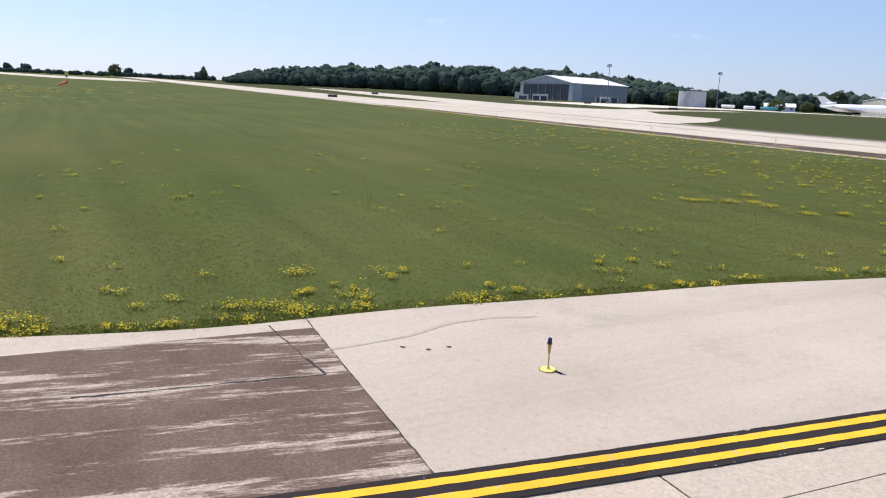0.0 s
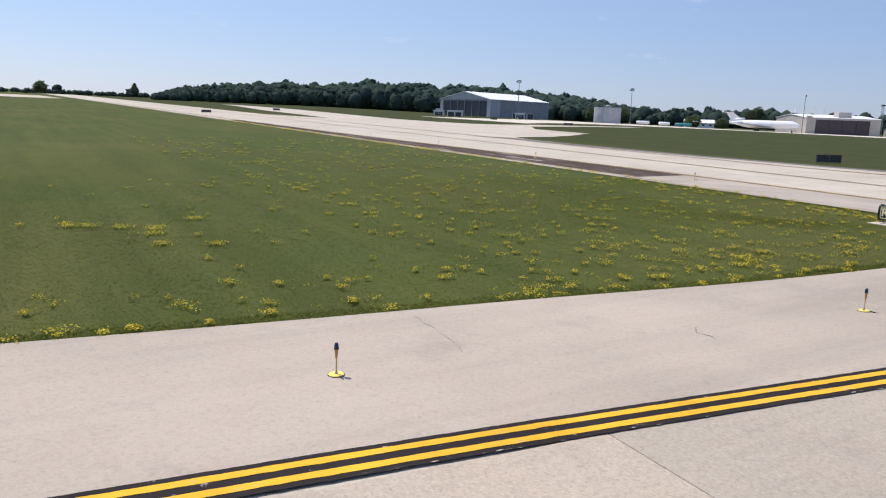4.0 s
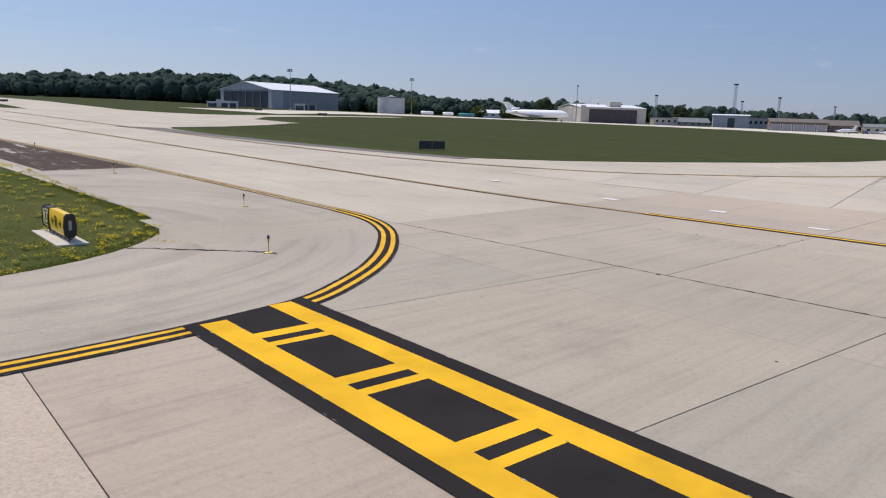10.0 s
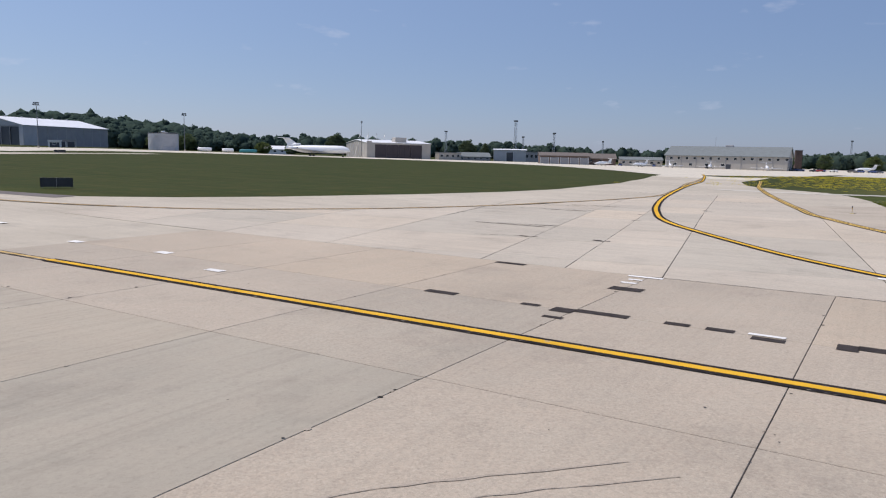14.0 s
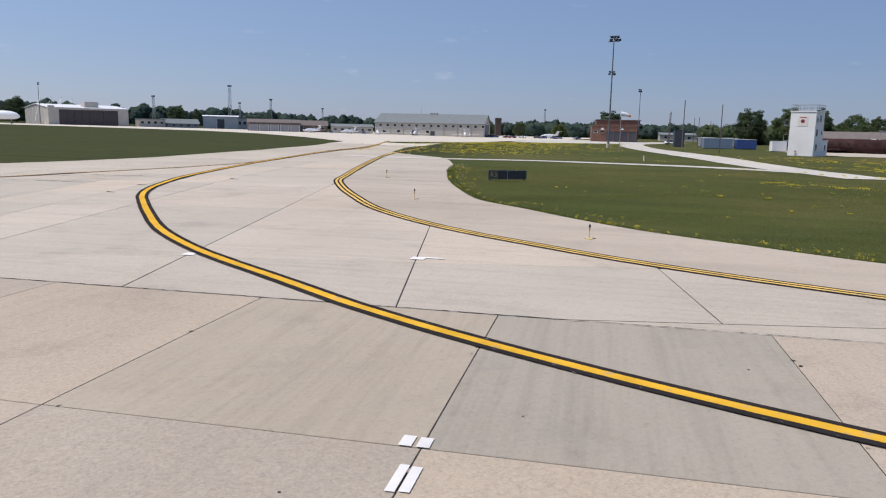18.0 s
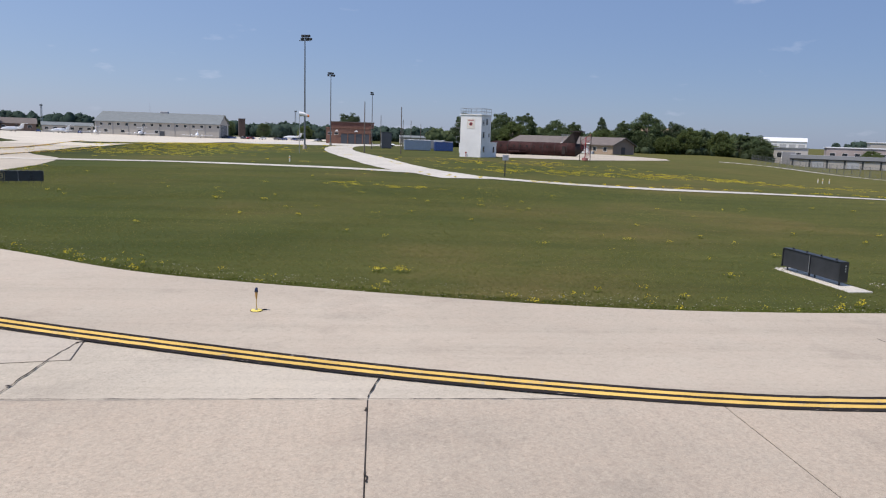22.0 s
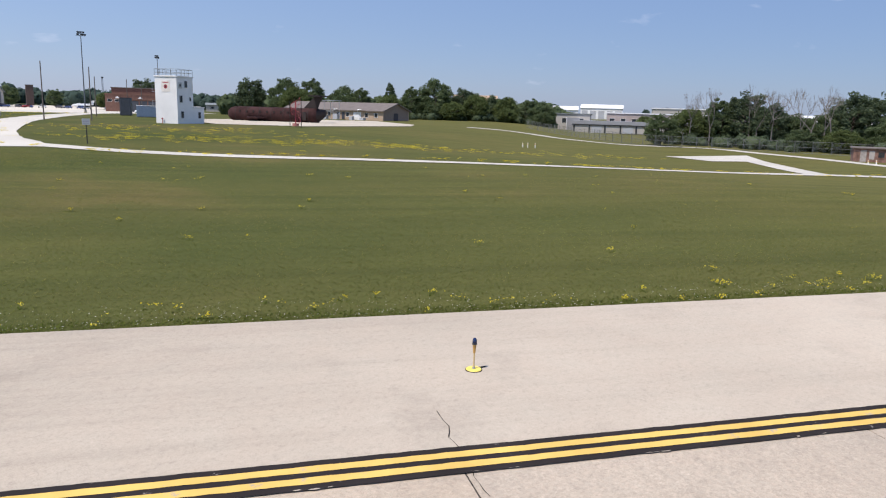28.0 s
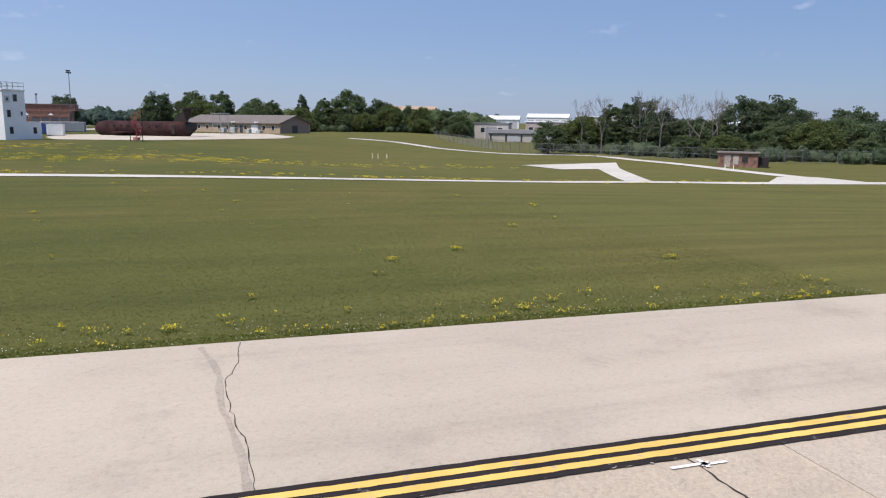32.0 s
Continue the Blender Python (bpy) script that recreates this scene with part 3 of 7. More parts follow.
EDGE_C = [(-421.15, 98.9), (-101.15, 98.9), (-61.15, 99.0), (-41.15, 100.5), (-29.15, 103.5), (-19.85, 107.9), (-15.05, 112.2), (-10.25, 117.2), (-7.25, 121.2), (-4.25, 126.1), (-1.85, 133.2), (0.05, 142.3), (0.85, 150.2), (-1.15, 165), (-9.15, 205), (-19.15, 262)]
CENTRE_2 = [(-28, 300), (-19, 262), (-13.6, 236), (-3.8, 181), (0.4, 158), (2.8, 146), (5.0, 136.5), (7.6, 127), (9.4, 122), (11.2, 118.7), (13, 116.2), (15.9, 112.4), (19.1, 108.5), (22.7, 105.1), (27.9, 101.3), (32, 98.4), (35.9, 96.1), (39.7, 94.2),
            (43.8, 92.5), (52, 89.8), (60, 88.3), (70, 87.6)]


def xy(pts):
    return [P(*p) for p in pts]


def at_d(pts, ds):
    """The s of a line at each d."""
    p = np.array(sorted(pts, key=lambda q: q[1]))
    return np.interp(ds, p[:, 1], p[:, 0])


# the soil is cut away under the pavement
gs, gd = X * U[0] + Y * U[1], X * N[0] + Y * N[1]
cut = (gd > 75) & (gd < 99) | (gd < 80) & (gd > -60) & (gs > at_d(GRASS_A[:13], gd) + 8) & (gs < 62) | (gd > 90) & (gd < 176) & (gs > at_d(GRASS_B, gd) + 8) & (gs < at_d(GRASS_C[4:], gd) - 8)
flat("ground", raw_mesh("ground", np.stack([X, Y, land(X, Y) - 0.05 - 0.4 * cut], -1).reshape(-1, 3), gf, grass, True),
     "mown olive-green airfield grass, dry in patches", "grass")

pavement = thing("pavement", 0, 0, 0, 0, "pale beige concrete airfield pavement, stained and jointed", "pavement", kind="structure")
ga = line(GRASS_A, 1.5)
flat("connector_base", loft("connector_base", [P(*p) for p in ga], [P(70, p[1]) for p in ga], 12, -0.02, concrete), "", "", "", pavement)
ss = np.concatenate([np.arange(-900, -120, 30), np.arange(-120, 320, 3)])
lo = np.where(ss < 60, 67.6, 40)
flat("taxiway_base", loft("taxiway_base", [P(s, d) for s, d in zip(ss, lo)], [P(s, 99.3) for s in ss], 6, -0.016, concrete), "", "", "", pavement)
sv = ss[ss > -212]
flat("taxiway_verge", loft("taxiway_verge", [P(s, 99.3) for s in sv], [P(s, d) for s, d in zip(sv, np.interp(sv, [-104, -98, -85, -74, -64, -54, -48], [105.8, 103.4, 102.6, 103.0, 103.8, 105.2, 105.8]))], 2, -0.014, concrete), "", "", "", pavement)
ds = np.concatenate([np.arange(105.9, 110, 0.4), np.arange(110, 180, 1), np.arange(180, 275, 8)])
right = GRASS_C[4:] + [(8, 189), (2, 200), (-6, 238), (-4, 275)]
flat("crossing_base", loft("crossing_base", [P(s, d) for s, d in zip(at_d(GRASS_B, ds), ds)], [P(s, d) for s, d in zip(at_d(right, ds), ds)], 24, -0.03, concrete), "", "", "", pavement)
flat("apron_base", loft("apron_base", [(146, 217), (154, 230), (157, 276), (153, 323), (138, 357), (138, 380)], [(158, 190), (167, 200), (239, 276), (301, 322), (396, 400), (396, 470)], 24, -0.01, apron_conc), "", "", "", pavement)
flat("far_apron_base", loft("far_apron_base", [(138, 357), (101, 367), (71, 370), (37, 368), (12, 358), (-8, 348), (-24, 334), (-34, 312), (-36, 284)],
     [(300, 440), (240, 440), (130, 474), (72, 470), (30, 452), (-5, 430), (-45, 400), (-70, 360), (-95, 330)], 14, -0.008, apron_conc), "", "", "", pavement)
# the second crossing, round a long grass island, with a narrow way to the far apron
flat("second_crossing_base", loft("second_crossing_base", xy([(-232, 99.2), (-213, 105.8), (-206, 111), (-250, 116.5), (-300, 121.5), (-330, 126.5), (-372, 134), (-410, 141)]),
     xy([(-100, 99.2), (-104, 105.8), (-105.5, 111), (-107.5, 117), (-111, 122), (-114, 127), (-120, 135), (-125, 141)]), 12, -0.006, concrete), "", "", "", pavement)
flat("second_taxiway_base", loft("second_taxiway_base", xy([(-475, 148), (-440, 145), (-400, 139), (-360, 134), (-300, 134), (-222, 134)]), xy([(-475, 156), (-440, 160), (-400, 160), (-360, 158), (-310, 152), (-222, 141)]), 4, -0.002, concrete), "", "", "", pavement)
flat("second_link_base", loft("second_link_base", xy([(-240, 138), (-198, 144), (-187, 151), (-187, 163), (-196, 182), (-200, 207), (-206, 236)]), xy([(-125, 138), (-128, 145.5), (-150, 146.5), (-173, 163), (-181, 180), (-191, 203), (-197, 236)]), 6, 0.002, concrete), "", "", "", pavement)
flat("far_runway_base", loft("far_runway_base", [(-900, 560), (-503, 393.5), (-381, 335), (-335, 333), (-320, 353)], [(-1000, 650), (-667, 522), (-522, 459), (-470, 445), (-440, 450)], 6, -0.002, concrete), "", "", "", pavement)
# shoulders of old asphalt outside the edge lines


def beside(pts, other, lift, name, mat_=None):
    """A sheet from one (s, d) line to another, matched by their lengths along."""
    a, b = line(pts, 1.0), line(other, 1.0)
    n = max(len(a), len(b))
    ra, rb = (np.stack([np.interp(np.linspace(0, 1, n), np.linspace(0, 1, len(q)), q[:, k]) for k in (0, 1)], -1) for q in (a, b))
    return flat(name, loft(name, [P(*p) for p in ra], [P(*p) for p in rb], 3, lift, mat_ or shoulder_mat), "", "", "", pavement)


beside(EDGE_A[1:8], GRASS_A[1:13], 0.004, "shoulder")
beside(EDGE_A[7:20], GRASS_A[12:23], 0.0045, "shoulder", fillet_mat)
beside([(-24.85, 75.6), (-57, 75.0), (-109, 72.3), (-150, 71.5), (-420, 71.5)], [(-39.15, 68.4), (-150, 68.4), (-420, 68.4)], 0.004, "shoulder")
beside(EDGE_B[4:20], GRASS_C[::-1][3:15], 0.004, "shoulder", shoulder_east)
beside(EDGE_B[19:], [(73, 106.0), (84, 106.0), (121, 105.8), (300, 105.6)], 0.0045, "shoulder", shoulder_east)

# dark worn asphalt at the start and along the far shoulder
def streaky(name, a, b, bare, scale, dark=1.0):
    """Dark asphalt with pale scraped streaks along its length."""
    m, t, bs = nodes_of(name)
    pos = t.nodes.new("ShaderNodeNewGeometry").outputs["Position"]
    mp = t.nodes.new("ShaderNodeMapping")
    mp.inputs["Rotation"].default_value[2] = -math.atan2(b[1], b[0])
    sc = t.nodes.new("ShaderNodeMapping")
    sc.inputs["Scale"].default_value = scale
    t.links.new(pos, mp.inputs[0])
    t.links.new(mp.outputs[0], sc.inputs[0])
    f, g, h = noise_on(t, sc.outputs[0], 1.0, 9, 0.78), noise_on(t, pos, 22, 3), noise_on(t, pos, 0.8, 5)
    c = ramp(t, h, (0.3, (0.102 * dark, 0.067 * dark, 0.050 * dark)), (0.7, (0.156 * dark, 0.108 * dark, 0.084 * dark)))
    c = mix(t, ramp(t, f, (bare, grey(0)), (bare + 0.06, grey(0.88))), c, a)
    c = mix(t, 1.0, c, ramp(t, g, (0.3, grey(0.7)), (0.7, grey(1.25))), "MULTIPLY")
    t.links.new(c, bs.inputs["Base Color"])
    bs.inputs["Roughness"].default_value = 0.9
    bs.inputs["Specular IOR Level"].default_value = 0.12
    return m


streak_near = streaky("scraped_asphalt", (0.43, 0.355, 0.285), (0.79, 0.61), 0.528, (0.20, 1.7, 1))
streak_far = streaky("scraped_shoulder", (0.50, 0.45, 0.40), U, 0.55, (0.14, 1.2, 1), 0.62)
flat("dark_asphalt_panel", loft("dark_asphalt_panel", [(-27.87, -18.25), (-13.87, -4.25), (-10.07, 2.95), (-3.44, 8.24)], [(-33.87, -11.25), (-19.87, 1.35), (-14.77, 6.15), (-8.02, 12.76)], 4, 0.009, streak_near),
     "dark scraped asphalt panel on the shoulder", "asphalt", "structure")
flat("dark_shoulder_strip", loft("dark_shoulder_strip", xy([(-38.9, 75.2), (-57, 74.6), (-70, 74.0), (-87, 72.9), (-109, 71.9), (-161, 71.1)]), xy([(-38.5, 69.0), (-57, 68.9), (-70, 68.8), (-87, 68.6), (-109, 68.5), (-161, 68.5)]), 3, 0.009, streak_far),
     "dark scraped asphalt strip along the taxiway shoulder", "asphalt", "structure")

beside([(-106, 97), (-92, 99), (-80, 99.6), (-66, 100.8), (-52, 102.9), (-42, 104.7), (-37, 105.4)], [(-100, 103), (-90, 102.7), (-80, 102.6), (-68, 103.5), (-55, 105.1), (-45, 106.5), (-37.6, 107.7)], 0.008, "dark_shoulder_bend", dark_asphalt)

# ---- painted lines ----
def marking(name, pts, bands, label, lift=0.022, gap=0.6, ragged=0.004):
    ob = thing(name, 0, 0, 0, 0, label, "marking", kind="structure")
    for n, o0, o1, m, up in bands:
        part(n, ribbon(n, [P(*p) for p in pts], o0, o1, lift + up, m, gap, ragged), m, ob)
    return ob


def flaked(ob, pts, edges, n, lift, seed):
    """Small ragged flakes of bare pavement where paint has come off along a line."""
    rng = np.random.default_rng(seed)
    p = np.array([P(*q) for q in line(pts, 0.3)])
    tan = np.gradient(p, axis=0)
    tan /= np.hypot(tan[:, 0], tan[:, 1])[:, None]
    m = M()
    at = 0
    for k in range(n):
        at = rng.integers(2, len(p) - 2) if k % 5 == 0 else min(max(at + rng.integers(-2, 3), 2), len(p) - 3)
        t, e = tan[at], rng.choice(edges)
        c = p[at] + t * rng.uniform(-0.3, 0.3) + np.array([-t[1], t[0]]) * (e + rng.normal(0, 0.012))
        lo, wi = rng.uniform(0.015, 0.09), rng.uniform(0.004, 0.018)
        a = np.arange(7) * 0.898 + rng.uniform(0, 1)
        q = c + np.outer(np.cos(a) * lo * rng.uniform(0.5, 1.2, 7), t) + np.outer(np.sin(a) * wi * rng.uniform(0.5, 1.3, 7), [-t[1], t[0]])
        m.add([(x, y, lift + float(land(x, y))) for x, y in q], [tuple(range(7))])
    return part("flaked_paint", m, shoulder_mat, ob, "flakes of bare pale concrete")


EDGE_BANDS = [("black_border", -0.39, 0.39, black_paint, 0), ("yellow_stripe", 0.095, 0.26, yellow, 0.004), ("yellow_stripe", -0.26, -0.095, yellow, 0.004)]
near_a = [p for p in EDGE_A if p[0] > -16]
west_line = marking("edge_marking_west", near_a, EDGE_BANDS, "double yellow taxiway edge line with black border, chipped", gap=0.16)
flaked(west_line, near_a, (-0.385, -0.385, 0.385, 0.26), 230, 0.0285, 5)
marking("edge_marking_far_west", [near_a[-1]] + EDGE_A[len(near_a) + 2:], [("black_border", -0.36, 0.36, black_faded, 0), ("yellow_stripe", 0.08, 0.24, yellow_faded, 0.004), ("yellow_stripe", -0.24, -0.08, yellow_faded, 0.004)], "worn double taxiway edge line, its yellow faded")
marking("edge_marking_north", EDGE_C, [("black_border", -0.30, 0.30, black_faded, 0), ("yellow_stripe", -0.12, 0.12, yellow_faded, 0.004)], "double yellow taxiway edge line with black border, faded")
east_line = marking("edge_marking_east", EDGE_B, [("black_border", -0.36, 0.37, black_paint, 0), ("yellow_stripe", 0.065, 0.225, yellow_pale, 0.004), ("yellow_stripe", -0.225, -0.065, yellow_pale, 0.004)], "double yellow taxiway edge line with black border, chipped", gap=0.16)
flaked(east_line, EDGE_B[3:21], (-0.355, 0.365, -0.355), 170, 0.0285, 6)
CENTRE_BANDS = [("black_border", -0.33, 0.33, black_paint, 0.006), ("yellow_stripe", -0.145, 0.145, yellow, 0.010)]
main_line = marking("centre_line", [(-6, 87.4), (60, 87.4), (160, 87.4), (300, 87.4)], CENTRE_BANDS, "yellow taxiway centre line with black edges")
marking("centre_line_middle", [(-42, 87.4), (-20, 87.4), (-6, 87.4)], [("black_border", -0.22, 0.22, black_faded, 0.006), ("yellow_stripe", -0.11, 0.11, yellow_faded, 0.010)], "pale yellow taxiway centre line, partly worn")
marking("centre_line_west", [(-420, 87.4), (-100, 87.4), (-42, 87.4)], [("black_border", -0.22, 0.22, black_faded, 0.006), ("yellow_stripe", -0.11, 0.11, yellow_faded, 0.010)], "worn taxiway centre line, its yellow faded")
turn_line = marking("turn_line", CENTRE_2, CENTRE_BANDS, "curved yellow lead-on line with black edges", 0.028)
flaked(main_line, [(-6, 87.4), (20, 87.4), (60, 87.4)], (-0.325, 0.325, 0.145), 90, 0.036, 7)
flaked(turn_line, CENTRE_2[5:], (-0.325, 0.325, -0.145), 110, 0.042, 8)

# holding ladder across the connector
ladder = thing("holding_ladder_marking", 0, 0, 0, 0, "bold yellow ladder holding marking on black paint", "marking", kind="structure")


def lad(s, e):
    return P(s - 1.15, 62.0 + e - 0.055 * s)


def quad(name, s0, s1, e0, e1, m, lift, parent, lean=0.0):
    v = [(*lad(s, e), lift + float(land(*lad(s, e)))) for s, e in ((s0, e0), (s1, e0), (s1 + lean, e1), (s0 + lean, e1))]
    return part(name, M().add(v, [(0, 1, 2, 3)]), m, parent)


quad("black_field", -0.5, 26.4, -0.34, 2.97, black_new, 0.036, ladder, -0.5)
quad("yellow_rail", -0.35, 26, 0.0, 0.62, yellow_new, 0.040, ladder)
quad("yellow_rail", -0.85, 26, 1.92, 2.54, yellow_new, 0.040, ladder)
for k in range(8):
    for o, w in ((0.93, 0.38), (1.62, 0.27)):
        quad("yellow_rung", o + 3.15 * k, o + 3.15 * k + w, 0.62, 1.92, yellow_new, 0.040, ladder, 0.08)

flaked(ladder, [(-1.5, 62.0), (10, 61.39), (24.8, 60.57)], (-0.33, 0.0, 0.62, 1.92, 2.54, 2.96), 170, 0.0445, 9)

# white survey marks
marks = thing("white_marks", 0, 0, 0, 0, "small white painted survey marks on the slabs", "marking", kind="structure")
for mx, my, w, h, a in [(75.48, 55.77, 0.93, 0.22, -41), (75.00, 63.81, 0.60, 0.28, -41), (75.54, 64.43, 0.54, 0.24, -41), (76.18, 64.97, 1.38, 0.30, -41), (85.5, 63.7, 0.45, 0.5, -41), (92.4, 59.8, 0.5, 0.5, -41), (92.9, 59.6, 0.7, 0.2, -41), (85.80, 46.89, 0.20, 0.36, -41), (86.0, 46.71, 0.20, 0.34, -41),
                       (85.18, 45.91, 0.77, 0.14, 49), (85.32, 45.79, 0.72, 0.15, 49), (147.05, 3.12, 0.62, 0.07, -41), (147.3, 2.86, 0.42, 0.06, -41), (147.22, 2.98, 0.07, 0.24, -41), (44.6, 84.75, 0.9, 0.5, -41), (51.6, 76.25, 0.9, 0.5, -41), (56.6, 72.25, 0.9, 0.5, -41), (59.6, 67.15, 0.9, 0.4, -41)]:
    c, s_ = math.cos(radians(a)), math.sin(radians(a))
    part("white_mark", M().add([(mx + c * u - s_ * v, my + s_ * u + c * v, 0.020 + float(land(mx, my))) for u, v in ((-w / 2, -h / 2), (w / 2, -h / 2), (w / 2, h / 2), (-w / 2, h / 2))], [(0, 1, 2, 3)]), white_paint, marks)

# ---- tar patches and cracks ----
tars = thing("tar_patches", 0, 0, 0, 0, "dark tar patches and sealed cracks along the slab joints", "asphalt", kind="structure")
for s0, d0, w, h in [(10.4, 91.45, 1.55, 0.42), (13.8, 91.45, 0.8, 0.3), (15.1, 90.2, 0.8, 0.25), (14.95, 91.3, 0.9, 0.62), (15.97, 91.5, 2.08, 0.42), (18.3, 91.5, 0.9, 0.34), (19.45, 91.5, 0.95, 0.35), (20.7, 91.15, 1.05, 0.36), (22.55, 91.45, 0.62, 0.66), (23.42, 91.62, 2.05, 0.46),
                     (15.3, 96.0, 1.5, 0.66), (9.2, 98.9, 1.8, 0.4), (5.6, 107.8, 0.7, 0.25), (9.7, 108.4, 0.6, 0.25), (1.6, 112.6, 6.4, 0.14)]:
    s0, w = s0 + 0.11 * w, 0.78 * w
    part("tar_patch", M().add([(*P(s0 + a * w / 2, d0 + b * h / 2), 0.016 + float(land(*P(s0, d0)))) for a, b in ((-1, -1), (1, -1), (1, 1), (-1, 1))], [(0, 1, 2, 3)]), tar, tars)


def crack(p0, p1, w, seed, wob=0.12):
    rng = np.random.default_rng(seed)
    n = max(6, int(math.dist(p0, p1) / 0.14))
    t = np.linspace(0, 1, n)[:, None]
    q = np.array(p0) * (1 - t) + np.array(p1) * t
    dx = np.array(p1, float) - np.array(p0)
    nn = np.array([-dx[1], dx[0]]) / np.hypot(*dx)
    q = q + nn * (np.cumsum(rng.normal(0, wob * 0.25, n))[:, None] * np.sin(np.pi * t))
    q = q + nn * rng.normal(0, 0.25 * w, (n, 1))
    ww = w * (0.3 + 1.1 * rng.random((n, 1)))
    me = loft("crack", q - nn * ww / 2, q + nn * ww / 2, 1, 0.011, sealant)
    return part("crack", me, sealant, tars)


for k, (a, b, w) in enumerate([((-8.87, 12.45), (-6.57, 10.75), 0.045), ((-8.52, 13.25), (-3.47, 8.25), 0.024), ((-6.57, 10.75), (-9.47, 8.25), 0.065), ((117.5, 35.1), (115.2, 32.1), 0.015), ((123.7, 30.9), (122.9, 29.8), 0.025),
                               ((33.35, 55.85), (37.95, 56.25), 0.17), ((139.2, 12.1), (138.2, 11.0), 0.010), ((138.2, 11.0), (137.5, 10.1), 0.016), ((130.35, 20.5), (129.7, 19.85), 0.018), ((129.7, 19.85), (128.65, 18.55), 0.014), ((147.6, 12.4), (145.5, 10.5), 0.013), ((145.5, 10.5), (144.2, 8.6), 0.016), ((144.2, 8.6), (142.2, 6.2), 0.014), ((13.5, 32.0), (14.4, 31.05), 0.007), ((14.4, 31.05), (15.35, 29.8), 0.006), ((19.87, 33.86), (19.82, 33.3), 0.012), ((19.82, 33.3), (20.2, 33.0), 0.016), ((147.4, 3.4), (144.6, 0.2), 0.03)]):
    crack(a, b, w, 40 + k, 0.006 if w == 0.17 else 0.012 if w in (0.045, 0.024, 0.065) else 0.12)

# sealed joints of the crossing, in (s, d)
for k, (a, b, w) in enumerate([((-0.6, 124.1), (3.0, 124.2), 0.13), ((3.5, 113.2), (5.2, 113.7), 0.13), ((5.8, 107.7), (6.5, 107.9), 0.16), ((9.8, 108.2), (10.5, 108.4), 0.17), ((7.9, 120.0), (8.7, 119.7), 0.15), ((7.0, 124.2), (7.7, 124.3), 0.15),
                               ((-0.4, 129.4), (3.6, 130.2), 0.13), ((7.7, 145.4), (12.8, 145.6), 0.12), ((10.2, 130.8), (11.1, 130.1), 0.15), ((-11.9, 75.09), (0.3, 75.09), 0.05), ((0.3, 75.09), (15.3, 75.09), 0.045), ((15.5, 99.33), (47.4, 99.33), 0.034),
                               ((-4.0, 115), (-7.0, 133), 0.05), ((1.2, 113.0), (5.3, 113.3), 0.07), ((-3.3, 124), (3.2, 125), 0.06), ((-4.8, 127), (3.7, 129.3), 0.06), ((-6.5, 157), (12, 157.3), 0.08), ((3.0, 107.0), (5.5, 107.8), 0.05)]):
    crack(P(*a), P(*b), w, 80 + k, 0.004 if k in (9, 10, 11) else 0.03)

crack(P(47.42, 99.3), P(47.6, 102.5), 0.035, 90, 0.03)
crack(P(47.5, 99.32), P(76.0, 99.32), 0.03, 92, 0.012)
crack(P(47.6, 102.5), P(48.3, 102.95), 0.05, 91, 0.03)

# spalled chips along the joints, a grey repair strip, small oil spots
rs_ = random.Random(17)


def chip(x, y, r, m_, name="spall", lift=0.0125):
    n = 7
    a0 = rs_.uniform(0, 6)
    return part(name, M().add([(x + r * rs_.uniform(0.5, 1.2) * math.cos(a0 + k * 6.283 / n), y + r * rs_.uniform(0.35, 0.9) * math.sin(a0 + k * 6.283 / n), lift + float(land(x, y))) for k in range(n)], [tuple(range(n))]), m_, tars)


for k in range(46):
    s_j = rs_.choice([2.05, 8.75, 15.35, 21.8, 28.2, 34.6, 41.0]) + rs_.gauss(0, 0.05)
    chip(*P(s_j, rs_.uniform(76, 99)), rs_.uniform(0.02, 0.09), rs_.choice([tar, sealant, scrub]))
for k in range(34):
    chip(*P(rs_.uniform(-4, 45), rs_.choice([75.1, 83.3, 91.4, 99.3]) + rs_.gauss(0, 0.05)), rs_.uniform(0.02, 0.08), rs_.choice([tar, sealant, scrub]))
for k in range(40):
    chip(*P(rs_.uniform(-4, 50), rs_.uniform(68, 98)), rs_.uniform(0.012, 0.04), rs_.choice([tar, sealant]))
for s_j, d_j, r_j in ((47.42, 96.25, 0.20), (47.45, 96.1, 0.11), (47.42, 94.9, 0.06), (47.42, 99.95, 0.07), (47.6, 102.5, 0.06)):
    chip(*P(s_j, d_j), r_j, tar if r_j != 0.20 else repair_grey)
for x, y in ((-5.97, 12.55), (-5.5, 12.65), (-5.2, 12.95)):
    chip(x, y, 0.065, tar, "oil_spot")
part("repair_strip", M().add([(x, y, 0.013) for x, y in ((8.93, 17.85), (9.2, 18.05), (10.05, 17.1), (9.75, 16.9))], [(0, 1, 2, 3)]), repair_grey, tars, "grey repair strip")
for corners in (((72.51, 98.78), (72.61, 98.77), (72.63, 98.33), (72.43, 98.35)), ((72.30, 98.02), (72.43, 97.99), (72.48, 97.29), (72.32, 97.31))):
    part("repair_strip", M().add([(*P(*q), 0.013) for q in corners], [(0, 1, 2, 3)]), repair_grey, tars, "dark grey repair strip on a joint")
for a, b, w in (((53.72, 96.5), (53.75, 96.2), 0.035), ((53.73, 98.9), (53.68, 98.75), 0.04), ((53.73, 99.38), (53.95, 100.45), 0.03), ((72.5, 97.1), (72.55, 96.6), 0.06)):
    crack(P(*a), P(*b), w, int(a[1] * 10), 0.02)

